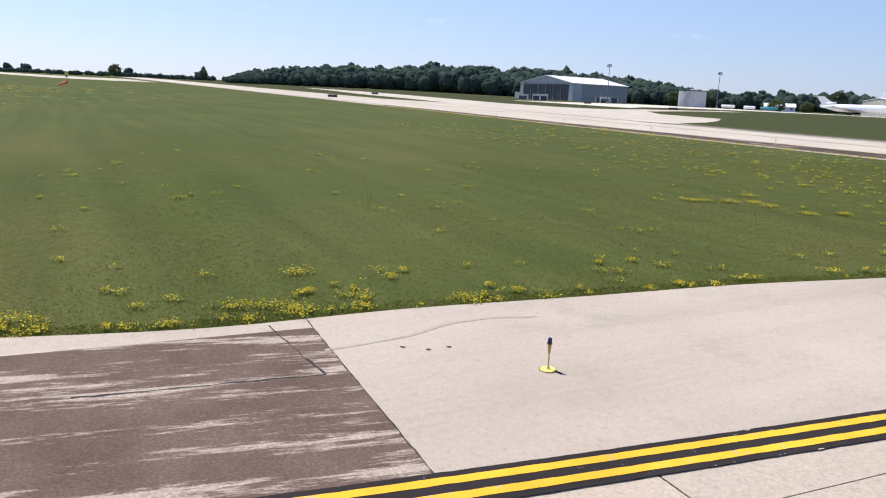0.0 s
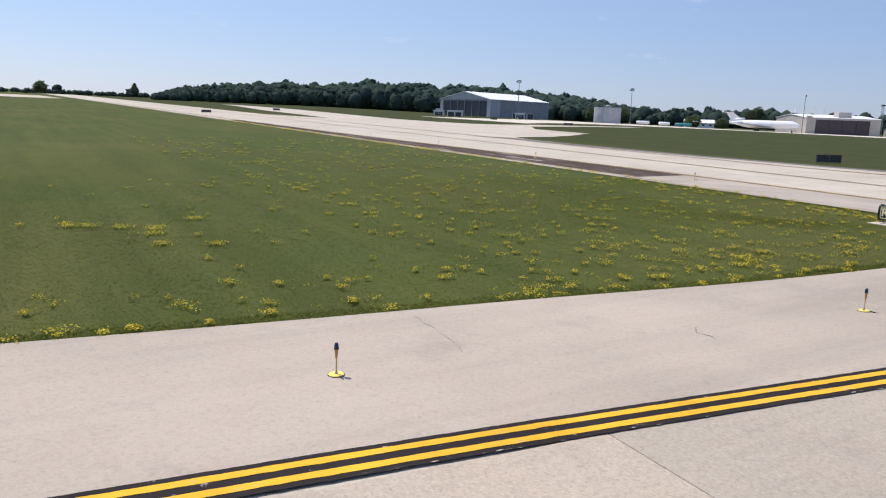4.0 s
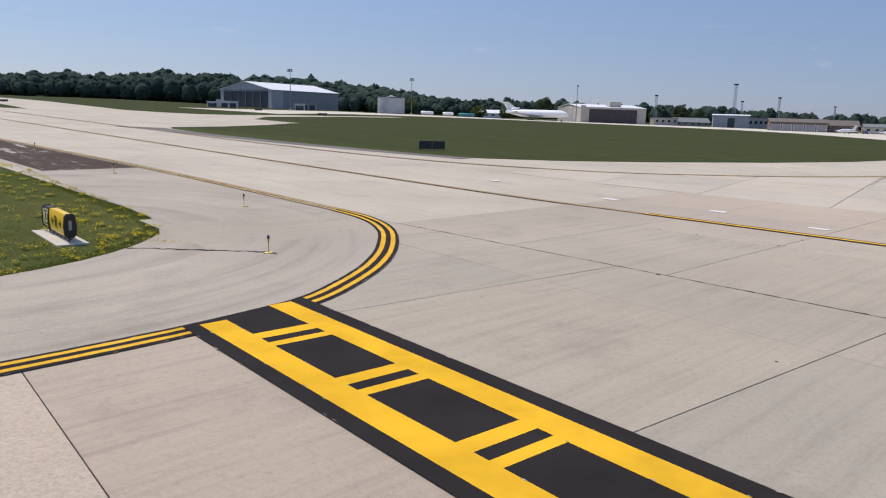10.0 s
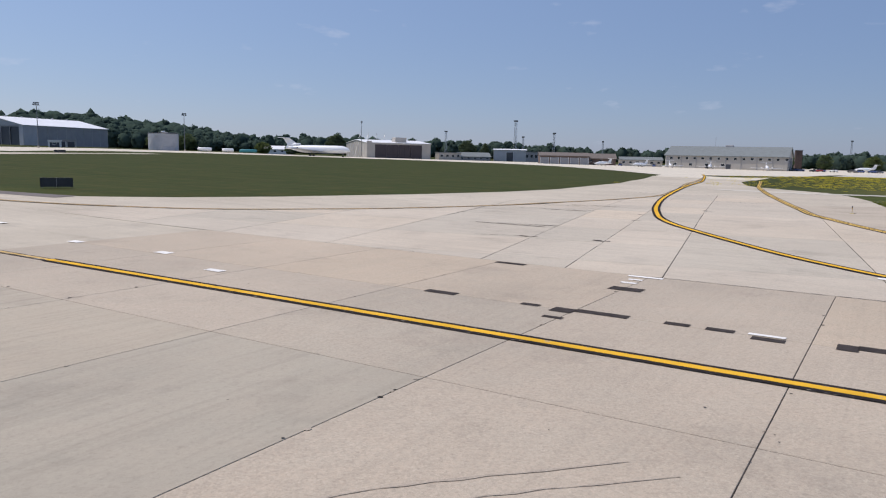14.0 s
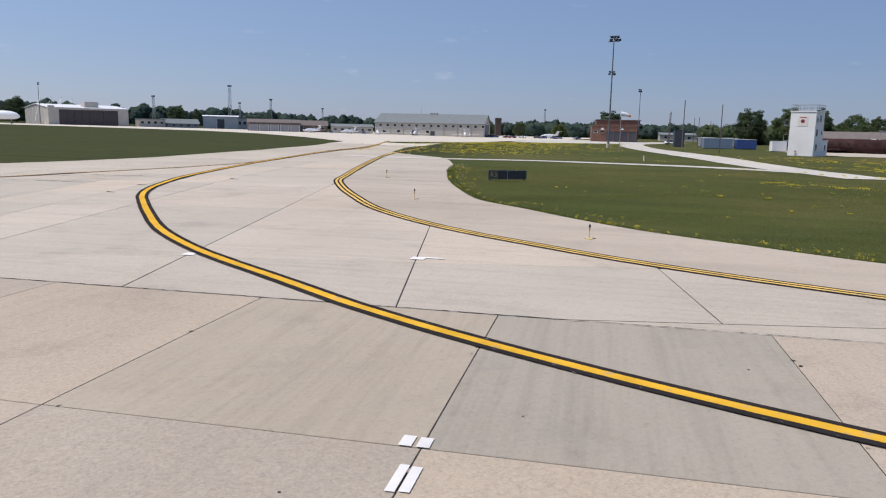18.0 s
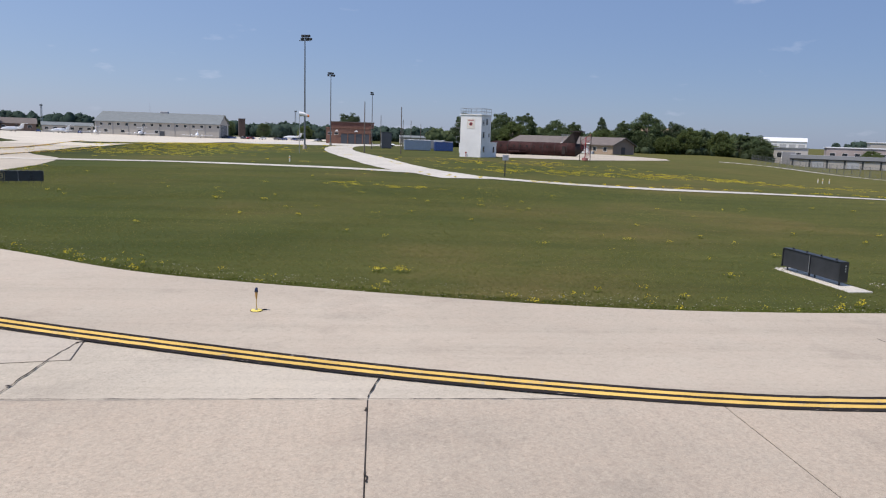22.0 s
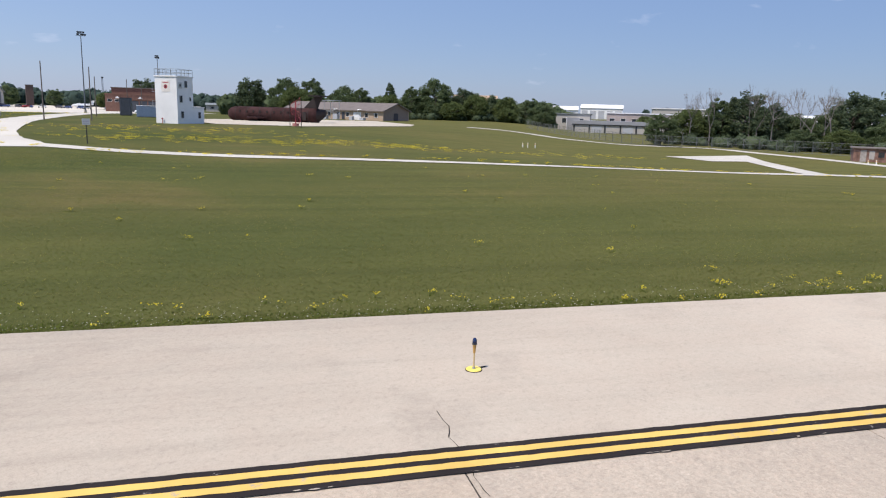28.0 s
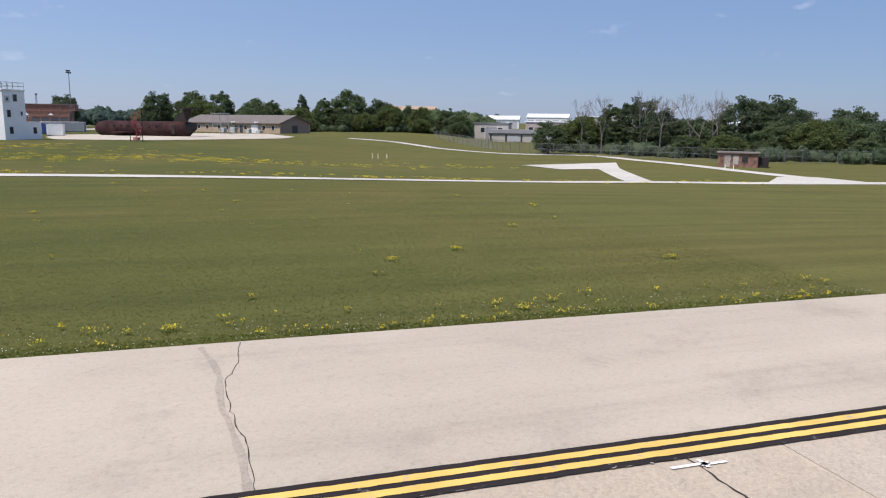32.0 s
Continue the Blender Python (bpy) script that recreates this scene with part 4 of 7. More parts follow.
# tyre scrubs
for pts, w in [([(-7.17, 11.75), (-6.77, 12.25), (-6.17, 13.15), (-5.67, 14.35), (-5.17, 14.95), (-4.17, 15.65)], 0.10), ([(3.23, 22.75), (3.43, 21.65), (3.83, 20.65), (4.23, 19.95), (4.63, 19.35)], 0.05), ([(62.23, 47.05), (63.23, 47.55), (64.73, 48.05), (66.33, 48.25), (68.63, 48.55)], 0.06), ([(63.23, 46.85), (64.93, 47.45), (67.03, 47.75), (69.13, 47.95)], 0.04), ([(146.9, 12.8), (145.9, 11.1), (145.2, 10.3), (144.4, 9.1), (142.0, 6.0)], 0.12)]:
    part("tyre_mark", ribbon("tyre_mark", pts, -w / 2, w / 2, 0.0105, scrub, 0.4, 0.02), scrub, tars)

# ---- drain, path, road, pads ----
def drain(x, y, turn, w, h):
    ob = thing("drain_grate", x, y, 0.006, turn, "rusty steel drain grate set flush in the shoulder", "drain")
    f = M()
    f.box(-w / 2, w / 2, -h / 2, -h / 2 + 0.06, 0, 0.02).box(-w / 2, w / 2, h / 2 - 0.06, h / 2, 0, 0.02).box(-w / 2, -w / 2 + 0.06, -h / 2 + 0.06, h / 2 - 0.06, 0, 0.02).box(w / 2 - 0.06, w / 2, -h / 2 + 0.06, h / 2 - 0.06, 0, 0.02)
    part("frame", f, rust, ob)
    part("pit", M().box(-w / 2 + 0.06, w / 2 - 0.06, -h / 2 + 0.06, h / 2 - 0.06, 0, 0.004), soot, ob)
    for k in range(9):
        yy = -h / 2 + 0.1 + k * (h - 0.2) / 8
        part("bar", M().box(-w / 2 + 0.06, w / 2 - 0.06, yy - 0.022, yy + 0.022, 0.004, 0.018), tar, ob)
    return ob


drain(122.7, 28.72, -42, 1.08, 0.98)
drain(102.8, 89.2, -5, 1.4, 0.9)

PATHWAY = [(117, 133), (124, 124), (131, 120), (137.5, 116), (145, 106), (150, 97), (155.5, 86), (160, 73.5), (167, 63.5), (176, 54), (191, 42), (205, 33.5), (219.5, 25.3), (229, 14), (238, 3), (248, -8), (280, -45)]
flat("service_path", ribbon("service_path", PATHWAY, -1.5, 1.5, -0.004, path_conc, 2.0, 0.06), "narrow pale concrete service path through the grass", "path")
ROAD = [(153.5, 81), (155.5, 87), (156.5, 91.5), (159.5, 99.1), (167.2, 113.1), (178.7, 132.1), (194.3, 155.1), (213.7, 180.0), (233.5, 201.4), (254, 218), (275, 235)]
flat("service_road", ribbon("service_road", ROAD, -3.2, 3.2, -0.001, path_conc, 2.0, 0.08), "pale concrete road curving towards the brick station", "road")
FENCE_PATH = [(236, 5), (241, 9.5), (252, 20.5), (262.8, 30.5), (272.5, 42), (283, 55.8), (279.9, 64), (266, 71.5), (261.5, 78.5), (263.8, 86.4), (265.4, 93), (262, 102)]
flat("perimeter_path", ribbon("perimeter_path", FENCE_PATH, -1.6, 1.6, 0.002, path_conc, 2.0, 0.06), "pale gravel track beside the airfield fence", "path")
flat("path_junction", loft("path_junction", [(228.6, 13.4), (233, 8.2), (238.2, 2.0)], [(241.6, 13.9), (243.5, 11.4), (244.6, 9.2)], 4, 0.006, path_conc), "pale concrete where the path and the track meet", "path")
flat("pad_link", ribbon("pad_link", [(219.5, 25.3), (228.4, 29.8), (240.1, 35.7), (246, 38.6)], -1.7, 1.7, 0.003, path_conc, 1.0), "short concrete link to the pad", "path")
flat("concrete_pad", loft("concrete_pad", [(236.4, 42.1), (241.4, 50.8)], [(243.9, 35.8), (260.7, 42.0)], 4, 0.004, path_conc), "pale square concrete pad in the grass", "pad")
flat("training_pad", loft("training_pad", [(206.5, 119), (217, 108), (246, 106), (256, 112)], [(213, 133), (226, 150), (264, 152), (276, 140)], 6, 0.006, concrete), "pale concrete training ground", "pad")
flat("station_yard", loft("station_yard", [(255, 225), (290, 250), (330, 270)], [(230, 262), (268, 300), (310, 330)], 6, 0.005, path_conc), "pale concrete yard before the brick station", "yard")

# ---- edge lights ----
def edge_light(x, y, h=0.60, seed=0):
    ob = thing("taxiway_light", x, y, float(land(x, y)) + 0.005, seed * 37, "blue taxiway edge light on a yellow stake", "light", "taxiway edge lights")
    part("base_ring", M().tube((0, 0, 0), (0, 0, 0.012), 0.155, 0.155, 20), soot, ob)
    part("base_plate", M().tube((0, 0, 0.012), (0, 0, 0.024), 0.145, 0.135, 20), base_yellow, ob, "yellow painted base plate")
    part("coupling", M().tube((0, 0, 0.024), (0, 0, 0.06), 0.032, 0.026, 10), galv, ob)
    part("stem", M().tube((0, 0, 0.06), (0, 0, h * 0.52), 0.014, 0.014, 10), pale_stem, ob, "weathered amber painted stem")
    part("sleeve", M().tube((0, 0, h * 0.52), (0, 0, h - 0.12), 0.020, 0.036, 12), amber_stem, ob, "flared amber-brown sleeve")
    part("lamp_collar", M().tube((0, 0, h - 0.12), (0, 0, h - 0.095), 0.050, 0.044, 12), dark_metal, ob)
    part("lens", M().rings([((0, 0, h - 0.095), 0.040, 0.040, "z"), ((0, 0, h - 0.045), 0.041, 0.041, "z"), ((0, 0, h - 0.012), 0.027, 0.027, "z"), ((0, 0, h), 0.012, 0.012, "z")], 12), blue_lens, ob, "blue glass lens", True)
    # the light's cast shadow, shaped as a dark stub along the ground
    part("cable", M().tube((0.12, -0.03, 0.014), (0.26, -0.08, 0.012), 0.016, 0.012, 6), rubber, ob)
    return ob


first_light = edge_light(-3.24, 12.64)
for k, (lx, ly) in enumerate([(13.63, 27.7), (24, 37.32), (34.08, 46.56), (38.08, 56.1), (33.29, 66.6), (20.35, 78.05), (4.53, 93.26), (-10.67, 106.25), (-25.2, 117.72), (-40.17, 129.45), (100.0, 75.6), (105.0, 90.8), (100.6, 60.65), (107.21, 46.44),
                              (117.63, 33.69), (120.15, 31.36), (132.27, 21.0), (156.2, 0.6)]):
    copy_thing(first_light, pose(lx, ly, float(land(lx, ly)) + 0.005, 0, 0, (k * 53) % 360 if k > 20 else (k * 11) % 40 - 20))

# ---- airfield signs ----
def glyph(name, txt, size, mat_, parent, loc, rx=90, rz=0, bold=0.012):
    cu = bpy.data.curves.new(name, "FONT")
    cu.body, cu.size, cu.align_x, cu.align_y, cu.offset, cu.extrude = txt, size, "CENTER", "CENTER", bold, 0.002
    ob = new(name, cu)
    dg = bpy.context.evaluated_depsgraph_get()
    me = bpy.data.meshes.new_from_object(ob.evaluated_get(dg))
    bpy.data.objects.remove(ob)
    me.materials.clear()
    me.materials.append(mat_)
    o = new(name, me)
    o.parent = parent
    o.matrix_basis = pose(*loc, rx, 0, rz)
    return o


def arrow(parent, x, z, flip, y):
    m = M()
    d = -1 if flip else 1
    m.box(x - 0.17, x + 0.17, y - 0.004, y, z - 0.03, z + 0.03)
    for s in (-1, 1):
        m.plate([(x + d * 0.19, y - 0.002, z), (x + d * 0.05, y - 0.002, z + s * 0.15), (x + d * 0.0, y - 0.002, z + s * 0.11), (x + d * 0.11, y - 0.002, z)], (0, 0.004, 0))
    part("arrow", m, sign_black, parent)


def sign_body(ob, x0, x1, z0, z1, curve, mat_, name="panel"):
    """A bowed sign module between end frames."""
    rows = []
    for k in range(9):
        a = -1 + k / 4
        rows.append((-0.11 - curve * (1 - a * a), z0 + (z1 - z0) * (a + 1) / 2))
    out = [(y, z) for y, z in rows] + [(-y, z) for y, z in reversed(rows)]
    n = len(out)
    v = [(x0, y, z) for y, z in out] + [(x1, y, z) for y, z in out]
    return part(name, M().add(v, [tuple(range(n)), tuple(range(2 * n - 1, n - 1, -1))] + [(i, n + i, n + (i + 1) % n, (i + 1) % n) for i in range(n)]), mat_, ob)


def guidance_sign():
    x0, y0, x1, y1 = 29.05, 58.3, 31.2, 56.25
    w = math.hypot(x1 - x0, y1 - y0)
    turn = math.degrees(math.atan2(y1 - y0, x1 - x0))
    ob = thing("taxiway_sign", (x0 + x1) / 2, (y0 + y1) / 2, 0.02, turn, "lit yellow and black taxiway sign reading R3 and R", "sign")
    split = -w / 2 + w * 0.29
    sign_body(ob, -w / 2 + 0.04, split - 0.012, 0.18, 0.94, 0.05, sign_black)
    sign_body(ob, split + 0.012, w / 2 - 0.04, 0.18, 0.94, 0.05, sign_yellow)
    for x in (-w / 2, split, w / 2):
        e = 0.035 if abs(x) > w / 2 - 0.01 else 0.012
        pts = [(x, -0.19, 0.25), (x, -0.21, 0.56), (x, -0.17, 0.88), (x, -0.10, 0.97), (x, 0.10, 0.97), (x, 0.17, 0.88), (x, 0.21, 0.56), (x, 0.19, 0.25), (x, 0.1, 0.15), (x, -0.1, 0.15)]
        part("end_frame", M().plate(pts, (2 * e, 0, 0)), sign_black, ob)
    glyph("letters", "R3", 0.54, sign_cream, ob, ((-w / 2 + split) / 2, -0.172, 0.56))
    fr = M()
    cx, hw = (-w / 2 + split) / 2, (split + w / 2) / 2 - 0.09
    for zz in (0.28, 0.84):
        fr.box(cx - hw, cx + hw, -0.166 + (0.018 if zz > 0.4 else 0.018), -0.135, zz - 0.018, zz + 0.018)
    for xx in (cx - hw, cx + hw):
        fr.box(xx - 0.018, xx + 0.018, -0.172, -0.135, 0.28, 0.84)
    part("cream_border", fr, sign_cream, ob)
    mid = (split + w / 2) / 2
    glyph("letter", "R", 0.58, sign_black, ob, (mid - 0.05, -0.172, 0.56))
    arrow(ob, mid - 0.50, 0.56, True, -0.164)
    arrow(ob, mid + 0.43, 0.56, False, -0.164)
    for k in range(6):
        x = -w / 2 + 0.2 + k * (w - 0.4) / 5
        part("leg", M().tube((x, 0, 0.0), (x, 0, 0.18), 0.025, 0.025, 8), dark_metal, ob)
    part("foot_rail", M().box(-w / 2, w / 2, -0.05, 0.05, 0.08, 0.11), dark_metal, ob)
    part("maker_plate", M().box(w / 2 + 0.036, w / 2 + 0.04, -0.05, 0.05, 0.42, 0.74), galv, ob)
    pad = new("sign_pad", M().box(-w / 2 - 0.35, w / 2 + 0.35, -0.5, 0.5, -0.06, 0.018, 0.01).mesh("sign_pad", path_conc))
    pad.matrix_basis = pose((x0 + x1) / 2, (y0 + y1) / 2, 0.0, 0, 0, turn)
    tagged(pad, "pale concrete footing under the taxiway sign", "footing")


guidance_sign()


def box_sign(x0, y0, x1, y1, h, label, modules, text="", pad=True, group=""):
    """A sign seen from its dark back or face: flat modules side by side on legs."""
    w, turn = math.hypot(x1 - x0, y1 - y0), math.degrees(math.atan2(y1 - y0, x1 - x0))
    cx, cy = (x0 + x1) / 2, (y0 + y1) / 2
    z = float(land(cx, cy))
    ob = thing("taxiway_sign", cx, cy, z - 0.03, turn, label, "sign", group)
    mw = w / modules
    for k in range(modules):
        a = -w / 2 + k * mw
        part("panel", M().box(a + 0.012, a + mw - 0.012, -0.13, 0.13, 0.14, h, 0.02), sign_grey, ob)
        part("top_rail", M().box(a + 0.012, a + mw - 0.012, -0.15, 0.15, h, h + 0.03), sign_black, ob)
        part("lifting_eye", M().tube((a + mw * 0.25, 0, h + 0.03), (a + mw * 0.25, 0, h + 0.09), 0.04, 0.03, 8), sign_black, ob)
        part("lifting_eye", M().tube((a + mw * 0.75, 0, h + 0.03), (a + mw * 0.75, 0, h + 0.09), 0.04, 0.03, 8), sign_black, ob)
        for xx in (a + 0.15, a + mw - 0.15):
            part("leg", M().tube((xx, 0, 0.0), (xx, 0, 0.14), 0.03, 0.03, 8), dark_metal, ob)
    for k in range(modules + 1):
        x = -w / 2 + k * mw
        part("seam_post", M().box(x - 0.02, x + 0.02, -0.16, 0.16, 0.12, h + 0.02), sign_black, ob)
    for k in range(3):
        part("marking_bar", M().box(w / 2 + 0.021, w / 2 + 0.026, 0.03, 0.075, h * 0.60 + k * 0.085, h * 0.60 + k * 0.085 + 0.06), galv, ob)
    part("seam_strip", M().box(-0.012, 0.012, -0.168, -0.161, 0.14, h), galv, ob, "pale seam strip")
    if text:
        glyph("letters", text, h * 0.62, plain("dim_yellow", (0.34, 0.28, 0.14), 0.6), ob, (-w / 2 + mw / 2, -0.135, 0.14 + (h - 0.14) / 2))
        b = M()
        for zz in (0.2, h - 0.06):
            b.box(-w / 2 + 0.06, -w / 2 + mw - 0.06, -0.136, -0.131, zz - 0.012, zz + 0.012)
        for xx in (-w / 2 + 0.06, -w / 2 + mw - 0.06):
            b.box(xx - 0.012, xx + 0.012, -0.136, -0.131, 0.2, h - 0.06)
        part("border", b, plain("dim_border", (0.34, 0.28, 0.14), 0.6), ob)
    if pad:
        p = new("sign_pad", M().box(-w / 2 - 0.32, w / 2 + 0.92, -0.42, 0.42, -0.08, 0.0, 0.01).mesh("sign_pad", path_conc))
        p.matrix_basis = pose(cx, cy, z - 0.032, 0, 0, turn)
        tagged(p, "pale concrete footing under the dark taxiway sign", "footing")
    return ob


box_sign(126.1, 40.2, 124.2, 37.7, 0.79, "dark unlit back of a taxiway sign in the grass", 2)
box_sign(35.1, 116.5, 37.9, 117.3, 1.02, "dark back of a taxiway sign across the taxiway", 2, pad=False)
box_sign(111.6, 86.1, 114.4, 85.1, 0.80, "black taxiway sign with a dim R3 panel", 4, "R3", pad=False)
for sx, sy, w in [(-20, 281, 3.2), (-118, 206, 3.0), (-150, 300, 3.0), (-60, 330, 3.0)]:
    box_sign(sx - w / 2, sy, sx + w / 2, sy + 0.4, 0.9, "low dark taxiway sign far off in the grass", 2, pad=False, group="far taxiway signs")

# ---- floodlight masts ----
def mast(x, y, h, seed=0, turn=0):
    ob = thing("floodlight_mast", x, y, float(land(x, y)) - 0.05, turn, "tall slim steel floodlight mast over the apron", "lamp post", "floodlight masts")
    part("footing", M().tube((0, 0, 0), (0, 0, 0.9), 0.42, 0.42, 14), concrete, ob)
    part("pole", M().tube((0, 0, 0.9), (0, 0, h - 0.6), 0.20, 0.11, 12), mast_steel, ob)
    part("crossarm", M().box(-1.3, 1.3, -0.06, 0.06, h - 1.3, h - 1.18), dark_metal, ob)
    part("crossarm", M().box(-0.9, 0.9, -0.06, 0.06, h - 0.7, h - 0.58), dark_metal, ob)
    for k, (fx, fz) in enumerate([(-1.15, h - 1.2), (-0.4, h - 1.2), (0.75, h - 1.2), (-0.75, h - 0.55), (0.0, h - 0.55), (0.65, h - 0.55)]):
        f = M().rings([((fx, -0.10, fz + 0.05), 0.12, 0.12, "z"), ((fx, -0.16, fz + 0.25), 0.34, 0.26, "z"), ((fx, -0.22, fz + 0.55), 0.38, 0.28, "z")], 10)
        fl = part("floodlight", f, dark_metal, ob)
        part("lens", M().box(fx - 0.3, fx + 0.3, -0.52, -0.46, fz + 0.1, fz + 0.5), lamp_glass, fl)
    return ob


for k, (x, y, top) in enumerate([(-56.5, 362.7, 22.8), (-7.4, 409, 22.1), (79.3, 448.6, 22.4), (192.1, 164.8, 25.2), (245.9, 226.6, 24.0), (308.6, 279.5, 22.7)]):
    mast(x, y, top - float(land(x, y)) + 0.05, k, (k * 40) % 360)

# ---- poles, posts, wind sock ----
def pole(x, y, h, r=0.11, label="weathered wooden utility pole", mat_=None):
    ob = thing("utility_pole", x, y, float(land(x, y)) - 0.06, 0, label, "pole", "utility poles")
    part("shaft", M().tube((0, 0, 0), (0, 0, h), r, r * 0.7, 10), mat_ or pole_wood, ob)
    part("cap", M().tube((0, 0, h), (0, 0, h + 0.06), r * 0.8, r * 0.3, 10), dark_metal, ob)
    return ob


for x, y, h in [(186.5, 137.7, 9.5), (192.9, 134.5, 8.9), (214, 168, 8.5), (236, 190, 9.0), (228, 172, 7.5), (262, 205, 8.5), (248, 186, 7.0)]:
    pole(x, y, h)
sock = thing("wind_sock", 174.6, 141.6, float(land(174.6, 141.6)) - 0.05, -40, "orange and white wind sock on a thin post", "wind sock")
part("post", M().tube((0, 0, 0), (0, 0, 7.0), 0.05, 0.04, 8), galv, sock)
part("hoop", M().tube((0, 0, 6.9), (0.12, 0, 6.9), 0.44, 0.43, 12), white_wall, sock)
part("sock", M().rings([((0.1, 0, 6.9), 0.42, 0.42, "x"), ((0.8, 0, 6.84), 0.34, 0.34, "x"), ((1.7, 0, 6.55), 0.22, 0.22, "x")], 12), white_wall, sock, "white fabric sleeve")
part("sock_tail", M().rings([((1.42, 0, 6.64), 0.268, 0.268, "x"), ((1.72, 0, 6.54), 0.225, 0.225, "x")], 12), orange, sock, "orange fabric end")


def notice(x, y, turn, h=2.0):
    ob = thing("notice_board", x, y, float(land(x, y)) - 0.05, turn, "small grey notice on a dark post by the path", "sign")
    part("post", M().box(-0.05, 0.05, -0.05, 0.05, 0, h), dark_metal, ob)
    part("board", M().box(-0.36, 0.36, -0.075, -0.05, h - 0.2, h + 0.4, 0.01), grey_light, ob)
    for k in range(3):
        part("text_bar", M().box(-0.26, 0.26, -0.08, -0.076, h + 0.24 - k * 0.16, h + 0.3 - k * 0.16), grey_clad, ob)


notice(161.7, 83.1, -30)
for x, y in [(229.5, 69.9), (231, 69.3), (228.7, 70.4), (253.5, 21.5), (253.0, 22.6), (152.5, 112)]:
    ob = thing("marker_post", x, y, float(land(x, y)) - 0.05, 0, "short pale marker post in the grass", "post", "marker posts")
    part("stake", M().box(-0.06, 0.06, -0.06, 0.06, 0, 0.75, 0.01), white_wall, ob)
    part("band", M().box(-0.065, 0.065, -0.065, 0.065, 0.5, 0.62), yellow, ob)

# ---- buildings ----
def wall_box(ob, name, x0, x1, y0, y1, z0, z1, m, label=""):
    return part(name, M().box(x0, x1, y0, y1, z0, z1), m, ob, label)


def ribs_y(ob, y0, y1, x, z0, z1, gap, m, t=0.12):
    k = y0 + gap
    while k < y1 - gap / 2:
        part("wall_rib", M().box(x - 0.0, x + t, k - 0.06, k + 0.06, z0, z1), m, ob)
        k += gap


def windows(ob, xs, y, z, w, h, frame=None, name="window"):
    for x in xs:
        f = M()
        f.box(x - w / 2 - 0.07, x + w / 2 + 0.07, y - 0.07, y - 0.003, z - 0.07, z).box(x - w / 2 - 0.07, x + w / 2 + 0.07, y - 0.07, y - 0.003, z + h, z + h + 0.07)
        f.box(x - w / 2 - 0.07, x - w / 2, y - 0.07, y - 0.003, z, z + h).box(x + w / 2, x + w / 2 + 0.07, y - 0.07, y - 0.003, z, z + h)
        fr = part(name, f, frame or white_wall, ob)
        part("pane", M().box(x - w / 2, x + w / 2, y - 0.03, y - 0.005, z, z + h), window_dark, fr)


def gable_roof(ob, x0, x1, y0, y1, z, rise, m, over=0.5, along="x", t=0.25):
    """Two sloping slabs with a ridge along x or y."""
    for s in (0, 1):
        if along == "x":
            ym = (y0 + y1) / 2
            e = (y0 - over, z - over * rise / (ym - y0)) if s == 0 else (y1 + over, z - over * rise / (ym - y0))
            o = [(x0 - over, e[0], e[1]), (x1 + over, e[0], e[1]), (x1 + over, ym, z + rise), (x0 - over, ym, z + rise)]
        else:
            xm = (x0 + x1) / 2
            e = (x0 - over, z - over * rise / (xm - x0)) if s == 0 else (x1 + over, z - over * rise / (xm - x0))
            o = [(e[0], y0 - over, e[1]), (e[0], y1 + over, e[1]), (xm, y1 + over, z + rise), (xm, y0 - over, z + rise)]
        part("roof_slope", M().plate(o, (0, 0, t)), m, ob)


def gable_end(ob, x0, x1, y, z, rise, m, t=0.2):
    part("gable", M().plate([(x0, y, z), (x1, y, z), ((x0 + x1) / 2, y, z + rise)], (0, t, 0)), m, ob)


def hangar_big():
    fx, fy = -86.0, 424.0
    ob = thing("hangar", fx, fy, float(land(fx, fy)) - 0.3, 154.8 - 180, "large grey hangar with dark doors and a white roof", "hangar")
    # x runs from the far front corner (-W) to the near corner (0); y runs back
    W, D, H = 39.0, 57.0, 10.2
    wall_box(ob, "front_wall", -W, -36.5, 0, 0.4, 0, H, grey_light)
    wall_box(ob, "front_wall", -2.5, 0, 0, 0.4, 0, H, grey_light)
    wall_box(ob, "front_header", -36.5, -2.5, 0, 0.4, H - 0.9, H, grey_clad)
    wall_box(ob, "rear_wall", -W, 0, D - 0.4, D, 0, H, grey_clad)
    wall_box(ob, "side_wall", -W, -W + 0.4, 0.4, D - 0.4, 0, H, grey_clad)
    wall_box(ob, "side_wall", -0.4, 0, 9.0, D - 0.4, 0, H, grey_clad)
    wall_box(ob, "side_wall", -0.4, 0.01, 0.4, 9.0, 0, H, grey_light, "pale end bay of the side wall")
    for k in range(6):
        a = -36.5 + k * 34 / 6
        part("door_leaf", M().box(a + 0.05, a + 34 / 6 - 0.05, 0.2 + 0.15 * (k % 2), 0.32 + 0.15 * (k % 2), 0.1, H - 0.9), dark_door, ob)
        part("door_post", M().box(a - 0.12, a + 0.12, -0.1, 0.1, 0, H - 0.9), grey_clad, ob)
    gable_end(ob, -W, 0, 0.2, H, 4.3, grey_light, 0.4)
    gable_roof(ob, -W, 0, 0, D, H, 4.3, pale_roof, 0.5, "y")
    ribs_y(ob, 9, D, 0, 0, H, 6.0, grey_light)
    for k in range(5):
        part("roof_vent", M().tube((-W / 2, 8 + k * 10, H + 4.2), (-W / 2, 8 + k * 10, H + 5.0), 0.5, 0.5, 10), galv, ob)
    lean = M().box(-W - 5, -W, 1, 9, 0, 4.5)
    part("lean_to", lean, grey_light, ob)


